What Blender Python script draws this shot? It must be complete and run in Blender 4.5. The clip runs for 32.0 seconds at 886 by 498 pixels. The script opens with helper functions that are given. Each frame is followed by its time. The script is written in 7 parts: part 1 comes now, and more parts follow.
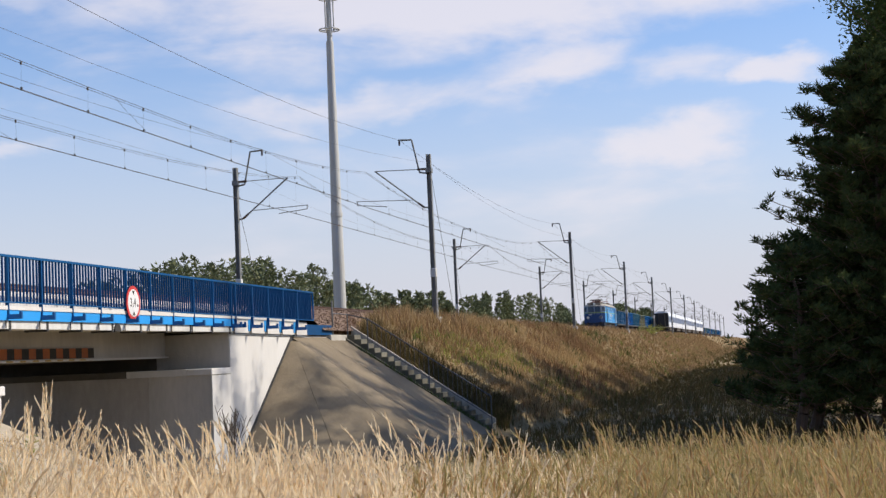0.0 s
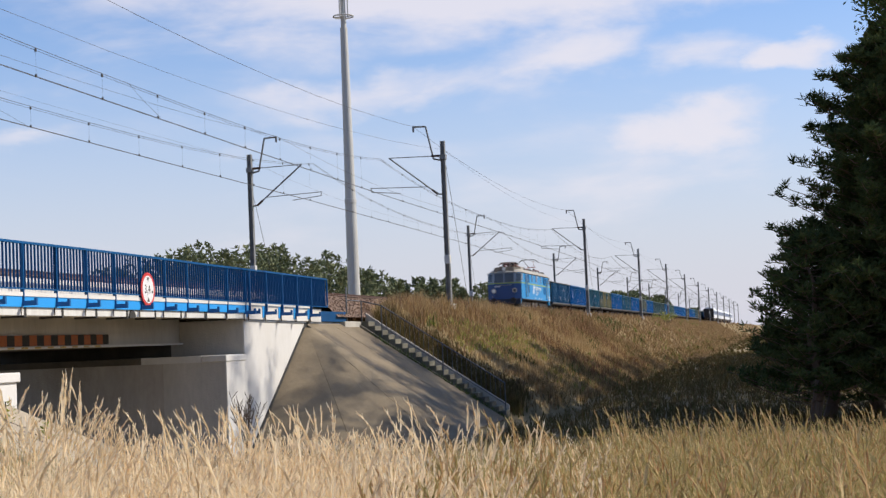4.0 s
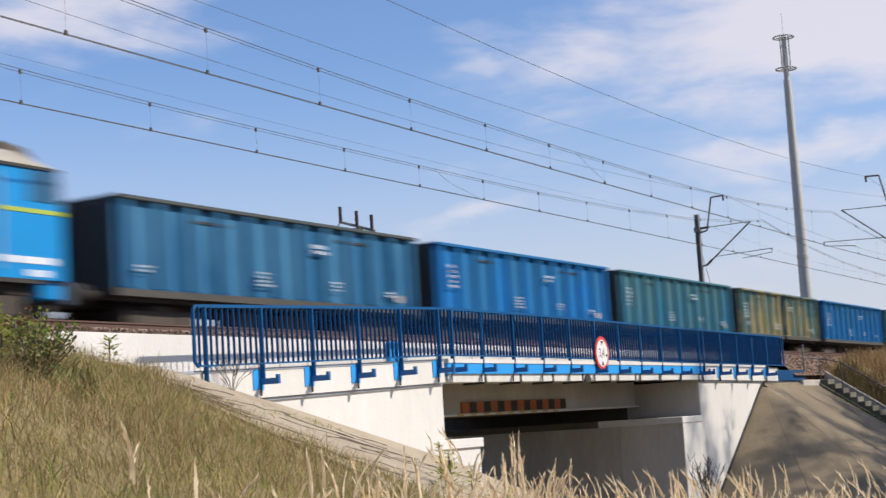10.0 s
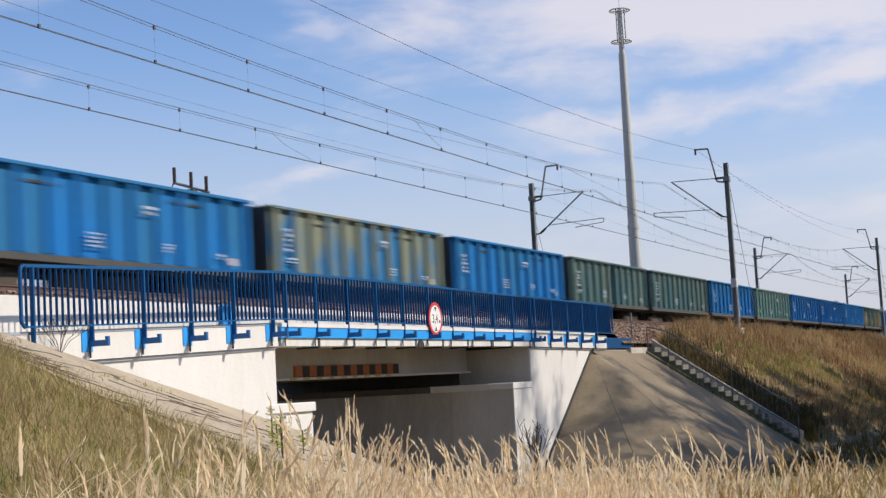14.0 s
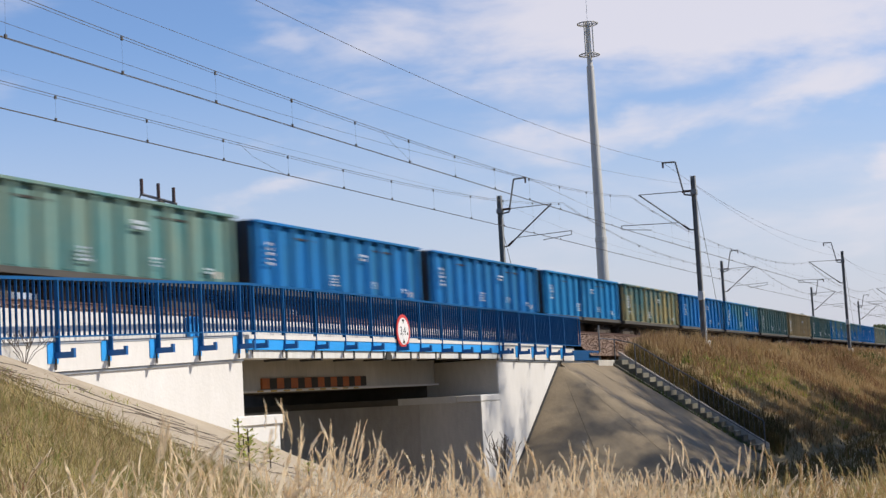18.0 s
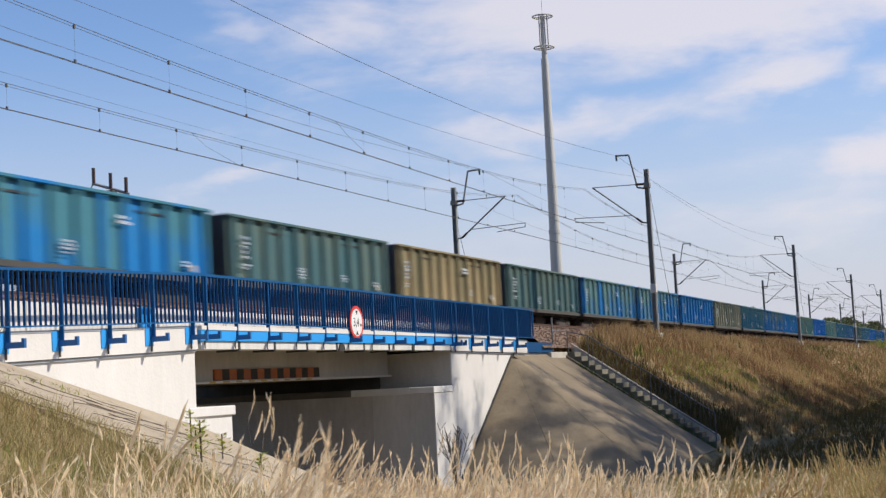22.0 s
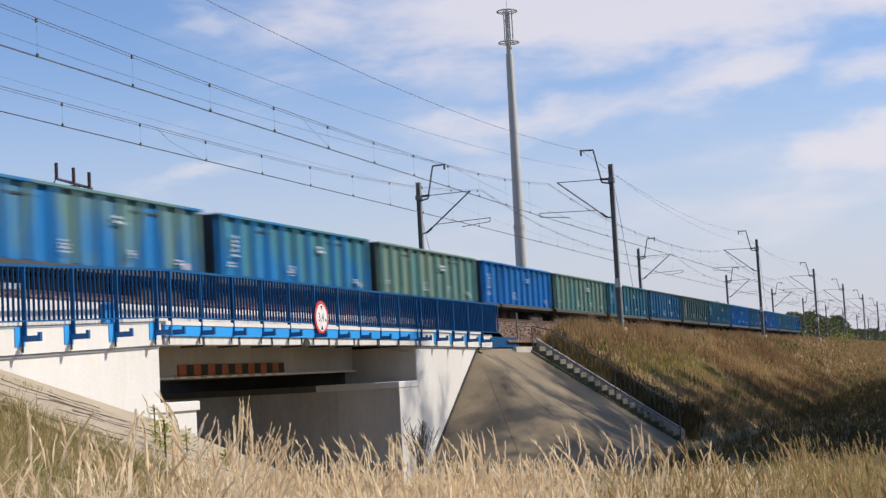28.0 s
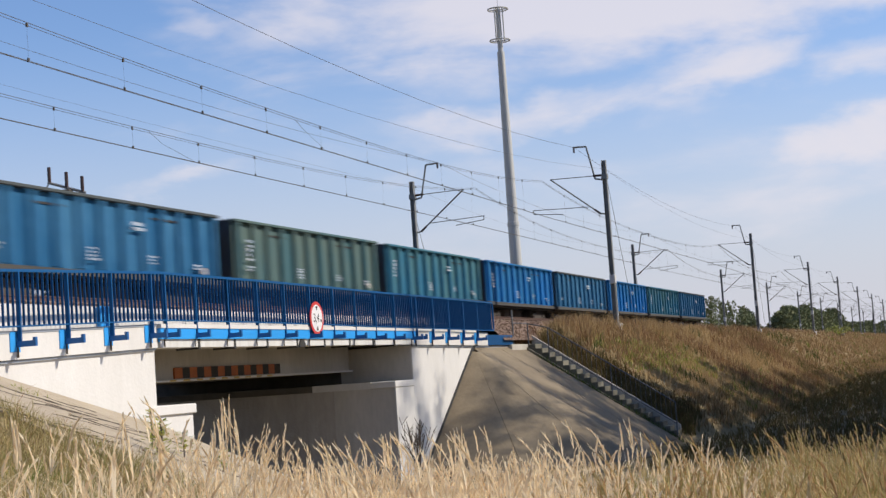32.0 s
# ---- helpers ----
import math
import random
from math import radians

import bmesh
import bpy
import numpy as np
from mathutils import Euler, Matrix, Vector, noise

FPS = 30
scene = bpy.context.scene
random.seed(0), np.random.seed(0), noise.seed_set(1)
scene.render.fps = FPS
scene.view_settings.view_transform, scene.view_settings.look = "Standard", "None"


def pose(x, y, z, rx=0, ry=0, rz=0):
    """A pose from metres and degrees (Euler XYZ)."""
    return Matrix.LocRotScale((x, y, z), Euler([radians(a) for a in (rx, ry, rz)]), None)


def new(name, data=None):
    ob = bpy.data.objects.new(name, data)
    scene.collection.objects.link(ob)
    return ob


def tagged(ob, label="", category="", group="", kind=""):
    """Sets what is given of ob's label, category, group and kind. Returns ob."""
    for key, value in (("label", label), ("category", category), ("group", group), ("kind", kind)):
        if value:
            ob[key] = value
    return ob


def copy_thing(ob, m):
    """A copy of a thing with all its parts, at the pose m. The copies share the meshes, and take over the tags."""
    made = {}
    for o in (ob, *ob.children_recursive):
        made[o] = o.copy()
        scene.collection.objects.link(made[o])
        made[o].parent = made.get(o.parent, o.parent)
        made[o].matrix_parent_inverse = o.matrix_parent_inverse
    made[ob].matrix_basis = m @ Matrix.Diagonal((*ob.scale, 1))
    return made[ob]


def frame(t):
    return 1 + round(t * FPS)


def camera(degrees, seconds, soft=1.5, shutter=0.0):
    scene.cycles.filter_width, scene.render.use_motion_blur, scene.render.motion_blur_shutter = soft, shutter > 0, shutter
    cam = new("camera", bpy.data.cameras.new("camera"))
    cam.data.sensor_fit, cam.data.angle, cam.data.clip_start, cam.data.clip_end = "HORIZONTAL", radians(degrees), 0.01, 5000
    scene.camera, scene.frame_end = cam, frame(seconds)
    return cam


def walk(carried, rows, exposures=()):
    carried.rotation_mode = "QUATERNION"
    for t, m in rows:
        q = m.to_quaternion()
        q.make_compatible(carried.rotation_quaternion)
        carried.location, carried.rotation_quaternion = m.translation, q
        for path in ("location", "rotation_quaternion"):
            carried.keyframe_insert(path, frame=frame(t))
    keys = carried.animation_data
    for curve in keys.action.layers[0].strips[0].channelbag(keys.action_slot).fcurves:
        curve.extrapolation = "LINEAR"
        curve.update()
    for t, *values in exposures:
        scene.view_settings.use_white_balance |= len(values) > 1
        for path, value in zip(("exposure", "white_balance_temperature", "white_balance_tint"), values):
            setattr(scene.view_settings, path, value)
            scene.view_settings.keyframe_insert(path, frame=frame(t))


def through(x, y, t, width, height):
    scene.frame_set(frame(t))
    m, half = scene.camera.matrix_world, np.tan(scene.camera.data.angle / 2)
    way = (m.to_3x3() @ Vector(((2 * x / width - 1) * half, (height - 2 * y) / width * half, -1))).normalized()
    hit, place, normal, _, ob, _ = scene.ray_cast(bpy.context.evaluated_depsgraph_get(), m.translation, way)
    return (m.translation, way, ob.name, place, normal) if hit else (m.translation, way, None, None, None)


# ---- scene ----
# ---------------------------------------------------------------- camera
# x runs along the railway, y away from the viewer, z up; the eye is the origin
SECONDS = 32.0
cam = camera(32.17, SECONDS, soft=1.4, shutter=0.9)
PATH = [(0, 11.65, 3.89, -2.52), (0.5, 11.63, 3.72, -2.43), (1, 11.66, 3.56, -2.44), (1.5, 11.67, 3.45, -2.44), (2, 11.73, 3.38, -2.42), (2.5, 11.83, 3.32, -2.35), (3, 11.97, 3.29, -2.36), (3.5, 12.13, 3.38, -2.42), (5.5, 12.30, 3.45, -2.54), (6, 12.74, 3.49, -2.57), (6.5, 13.33, 3.56, -2.74), (7, 14.44, 3.88, -2.94), (7.5, 16.47, 4.16, -2.90), (8, 19.62, 4.54, -3.21), (8.5, 23.58, 5.20, -3.43), (9, 27.50, 5.91, -3.82), (9.5, 29.22, 6.43, -3.59), (10, 28.77, 6.59, -3.58), (10.5, 27.76, 6.28, -3.59), (11, 26.02, 6.15, -3.71), (11.5, 24.66, 6.06, -3.90), (12, 23.59, 5.93, -3.85), (12.5, 23.02, 5.73, -3.53), (13, 22.99, 5.37, -3.30), (13.5, 22.86, 5.07, -3.15), (14, 22.70, 4.93, -3.11), (14.5, 22.52, 5.02, -3.33), (16.5, 21.80, 5.14, -3.39), (17, 21.68, 5.26, -3.27), (17.5, 21.57, 5.30, -3.20), (18, 21.48, 5.32, -3.08), (18.5, 21.47, 5.23, -3.18), (19, 21.26, 5.17, -3.28), (19.5, 20.97, 5.21, -3.26), (20, 20.58, 5.19, -3.07), (20.5, 20.22, 5.13, -3.01), (21, 19.98, 5.03, -2.86), (21.5, 19.86, 4.96, -2.87), (22, 19.77, 4.92, -2.93), (22.5, 19.61, 4.86, -2.80), (23, 19.38, 4.73, -2.77), (23.5, 19.17, 4.79, -2.82), (24, 18.97, 4.77, -2.78), (24.5, 18.83, 4.90, -2.86), (25, 18.71, 4.91, -2.88), (25.5, 18.67, 4.85, -2.84), (27.5, 18.56, 4.70, -2.93), (28, 18.47, 4.66, -3.09), (28.5, 18.41, 4.65, -3.23), (29, 18.39, 4.64, -3.40), (29.5, 18.42, 4.66, -3.60), (30, 18.42, 4.73, -3.58), (30.5, 18.22, 4.66, -3.47), (31, 18.17, 4.61, -3.40), (31.5, 18.15, 4.59, -3.64), (32, 18.26, 4.60, -3.96)]
walk(cam, [(t, pose(0, 0, 0, 90 + pitch, 0, yaw - 90) @ pose(0, 0, 0, 0, 0, roll)) for t, yaw, pitch, roll in PATH],
     [(0, 0.08, 6580, 10), (6, 0.09, 6580, 10), (8, 0.13, 6580, 10), (9, 0.22, 6580, 10), (9.4, 0.08, 6580, 10), (10, 0.05, 6580, 10), (11, 0.03, 6580, 10), (13, 0.02, 6580, 10), (SECONDS, 0.0, 6580, 10)])

# ---------------------------------------------------------------- light
SUN_FROM = Vector((0.285, -0.73, 0.635)).normalized()
sun = new("sun", bpy.data.lights.new("sun", "SUN"))
sun.data.energy, sun.data.angle, sun.data.color = 5.0, radians(0.55), (1.0, 0.935, 0.83)
sun.matrix_basis = SUN_FROM.to_track_quat("Z", "Y").to_matrix().to_4x4()

world = bpy.data.worlds.new("sky")
scene.world = world
world.use_nodes = True
wn, wl = world.node_tree.nodes, world.node_tree.links
wn.clear()
sky = wn.new("ShaderNodeTexSky")
sky.sky_type, sky.sun_disc = "NISHITA", False
sky.sun_elevation = math.asin(SUN_FROM.z)
sky.sun_rotation = math.atan2(SUN_FROM.x, SUN_FROM.y)
sky.air_density, sky.dust_density, sky.ozone_density = 1.0, 0.6, 1.6
w_out = wn.new("ShaderNodeOutputWorld")
w_bg = wn.new("ShaderNodeBackground")
w_bg.inputs["Strength"].default_value = 0.11
w_co = wn.new("ShaderNodeTexCoord")


def sky_math(op, a, b=None, c=None):
    node = wn.new("ShaderNodeMath")
    node.operation = op
    for i, v in enumerate((a, b, c)):
        if v is None:
            continue
        if isinstance(v, (int, float)):
            node.inputs[i].default_value = v
        else:
            wl.new(v, node.inputs[i])
    return node.outputs[0]


def sky_noise(scale, stretch, place, detail, rough, twist=0.0):
    mp, tex = wn.new("ShaderNodeMapping"), wn.new("ShaderNodeTexNoise")
    mp.inputs["Scale"].default_value, mp.inputs["Location"].default_value = stretch, place
    mp.inputs["Rotation"].default_value = (radians(-6), radians(5), 0)
    for key, v in (("Scale", scale), ("Detail", detail), ("Roughness", rough), ("Distortion", twist)):
        tex.inputs[key].default_value = v
    wl.new(w_co.outputs["Generated"], mp.inputs["Vector"])
    wl.new(mp.outputs["Vector"], tex.inputs["Vector"])
    return tex


w_sep = wn.new("ShaderNodeSeparateXYZ")
wl.new(w_co.outputs["Generated"], w_sep.inputs[0])
puffs = sky_noise(3.4, (2.0, 2.0, 7.0), (0.9, 0.4, 0.15), 6.0, 0.54, 0.3).outputs["Fac"]
warp = sky_noise(9.0, (1.0, 1.0, 2.2), (4.1, 2.2, 0.7), 5.0, 0.6)
w_split = wn.new("ShaderNodeSeparateColor")
wl.new(warp.outputs["Color"], w_split.inputs[0])
# azimuth and height in degrees, stirred a little so that cloud edges fray
az = sky_math("MULTIPLY", sky_math("ARCTAN2", w_sep.outputs["Y"], w_sep.outputs["X"]), 57.296)
az = sky_math("ADD", az, sky_math("MULTIPLY_ADD", w_split.outputs[0], 7.0, -3.5))
up = sky_math("MULTIPLY", sky_math("ARCSINE", w_sep.outputs["Z"]), 57.296)
up = sky_math("ADD", up, sky_math("MULTIPLY_ADD", w_split.outputs[1], 3.0, -1.5))
# cloud banks over the railway: azimuth, height, half width, half height, tilt, body
BANKS = ((11.3, 13.6, 12.0, 2.2, 0.03, 0.95), (0.5, 14.0, 9.0, 2.0, 0.02, 0.95), (7.0, 10.9, 3.4, 0.95, 0.06, 0.58), (2.0, 10.5, 2.4, 0.9, -0.1, 0.55), (-1.0, 10.0, 1.7, 0.6, 0.0, 0.75),
         (2.8, 7.5, 2.9, 0.9, 0.05, 0.7), (14.6, 9.3, 5.4, 0.75, 0.1, 0.5), (28.5, 7.6, 2.4, 0.5, 0.1, 0.45), (27.0, 13.4, 1.8, 0.7, -0.2, 0.3), (9.0, 6.0, 12.0, 2.0, 0.03, 0.3), (-14.0, 9.0, 9.0, 2.0, 0.0, 0.7), (44.0, 16.0, 8.0, 1.6, 0.1, 0.6))
body = None
for a0, e0, wide, tall_, tilt, amount in BANKS:
    da = sky_math("SUBTRACT", az, a0)
    de = sky_math("MULTIPLY_ADD", da, tilt, sky_math("SUBTRACT", up, e0))
    r2 = sky_math("ADD", sky_math("POWER", sky_math("ABSOLUTE", sky_math("DIVIDE", da, wide)), 2.6), sky_math("POWER", sky_math("ABSOLUTE", sky_math("DIVIDE", de, tall_)), 2.6))
    lobe = sky_math("MULTIPLY", sky_math("EXPONENT", sky_math("MULTIPLY", r2, -0.8)), amount)
    body = lobe if body is None else sky_math("MAXIMUM", body, lobe)
density = sky_math("ADD", sky_math("MULTIPLY", body, 0.56), sky_math("MULTIPLY_ADD", puffs, 0.8, 0.04))
w_ramp = wn.new("ShaderNodeMapRange")
w_ramp.interpolation_type = "SMOOTHSTEP"
for key, v in (("From Min", 0.50), ("From Max", 0.86), ("To Min", 0.0), ("To Max", 0.82)):
    w_ramp.inputs[key].default_value = v
w_mix = wn.new("ShaderNodeMixRGB")
w_mix.inputs[2].default_value = (7.3, 7.0, 7.55, 1)
w_tint = wn.new("ShaderNodeMixRGB")
w_tint.blend_type = "MULTIPLY"
w_tint.inputs[0].default_value = 1.0
w_tint.inputs[2].default_value = (0.96, 1.11, 1.40, 1)
w_hz = wn.new("ShaderNodeMapRange")
w_hz.interpolation_type = "SMOOTHSTEP"
for key, v in (("From Min", -0.02), ("From Max", 0.245), ("To Min", 0.97), ("To Max", 0.0)):
    w_hz.inputs[key].default_value = v
w_haze = wn.new("ShaderNodeMixRGB")
w_haze.inputs[2].default_value = (5.7, 5.72, 6.55, 1)
wl.new(w_sep.outputs["Z"], w_hz.inputs["Value"])
wl.new(density, w_ramp.inputs["Value"])
wl.new(w_ramp.outputs["Result"], w_mix.inputs[0])
wl.new(sky.outputs["Color"], w_tint.inputs[1])
wl.new(w_hz.outputs["Result"], w_haze.inputs[0])
wl.new(w_tint.outputs["Color"], w_haze.inputs[1])
wl.new(w_haze.outputs["Color"], w_mix.inputs[1])
wl.new(w_mix.outputs["Color"], w_bg.inputs["Color"])
wl.new(w_bg.outputs["Background"], w_out.inputs["Surface"])
scene.view_settings.exposure = 0.0


# ---------------------------------------------------------------- materials
def surface(name, base, rough=0.6, metal=0.0, other=None, scale=1.0, spread=0.5, stretch=(1, 1, 1), grain=0.15, bump=0.0, bump_scale=20.0, per_object=0.0, island=0.0, spec=0.5, edge=0.0):
    """A painted or natural surface: a base colour that wanders towards another one at a large and at a fine scale."""
    m = bpy.data.materials.new(name)
    m.use_nodes = True
    n, l = m.node_tree.nodes, m.node_tree.links
    p = n["Principled BSDF"]
    p.inputs["Roughness"].default_value, p.inputs["Metallic"].default_value = rough, metal
    p.inputs["Specular IOR Level"].default_value = spec
    co = n.new("ShaderNodeTexCoord")
    mp = n.new("ShaderNodeMapping")
    mp.inputs["Scale"].default_value = stretch
    l.new(co.outputs["Object"], mp.inputs["Vector"])
    big, fine = n.new("ShaderNodeTexNoise"), n.new("ShaderNodeTexNoise")
    big.inputs["Scale"].default_value, big.inputs["Detail"].default_value, big.inputs["Roughness"].default_value = scale, 6.0, 0.6
    fine.inputs["Scale"].default_value, fine.inputs["Detail"].default_value = scale * 14, 4.0
    l.new(mp.outputs["Vector"], big.inputs["Vector"])
    l.new(mp.outputs["Vector"], fine.inputs["Vector"])
    ramp = n.new("ShaderNodeValToRGB")
    ramp.color_ramp.elements[0].position, ramp.color_ramp.elements[1].position = (0.5 - edge, 0.5 + edge) if edge else (0.5 - 0.5 * (1 - spread) * 0.5 - 0.08, 0.5 + 0.28)
    l.new(big.outputs["Fac"], ramp.inputs["Fac"])
    mix = n.new("ShaderNodeMixRGB")
    mix.inputs[1].default_value = (*base, 1)
    mix.inputs[2].default_value = (*(other or [c * 0.7 for c in base]), 1)
    l.new(ramp.outputs["Color"], mix.inputs[0])
    hsv = n.new("ShaderNodeHueSaturation")
    val = n.new("ShaderNodeMath")
    val.operation = "MULTIPLY_ADD"
    val.inputs[1].default_value, val.inputs[2].default_value = grain * 2, 1 - grain
    l.new(fine.outputs["Fac"], val.inputs[0])
    last = val.outputs[0]
    if per_object or island:
        if island:
            info, key, amount = n.new("ShaderNodeNewGeometry"), "Random Per Island", island
        else:
            info, key, amount = n.new("ShaderNodeObjectInfo"), "Random", per_object
        v2, v3 = n.new("ShaderNodeMath"), n.new("ShaderNodeMath")
        v2.operation, v3.operation = "MULTIPLY_ADD", "MULTIPLY"
        v2.inputs[1].default_value, v2.inputs[2].default_value = amount * 2, 1 - amount
        l.new(info.outputs[key], v2.inputs[0])
        l.new(v2.outputs[0], v3.inputs[0])
        l.new(last, v3.inputs[1])
        last = v3.outputs[0]
    l.new(last, hsv.inputs["Value"])
    l.new(mix.outputs["Color"], hsv.inputs["Color"])
    l.new(hsv.outputs["Color"], p.inputs["Base Color"])
    if bump:
        bn, bt = n.new("ShaderNodeTexNoise"), n.new("ShaderNodeBump")
        bn.inputs["Scale"].default_value, bn.inputs["Detail"].default_value = bump_scale, 5.0
        bt.inputs["Strength"].default_value, bt.inputs["Distance"].default_value = bump, 0.05
        l.new(co.outputs["Object"], bn.inputs["Vector"])
        l.new(bn.outputs["Fac"], bt.inputs["Height"])
        l.new(bt.outputs["Normal"], p.inputs["Normal"])
    return m


def glowing(name, colour, strength):
    m = bpy.data.materials.new(name)
    m.use_nodes = True
    p = m.node_tree.nodes["Principled BSDF"]
    p.inputs["Base Color"].default_value = (*colour, 1)
    p.inputs["Emission Color"].default_value = (*colour, 1)
    p.inputs["Emission Strength"].default_value = strength
    return m


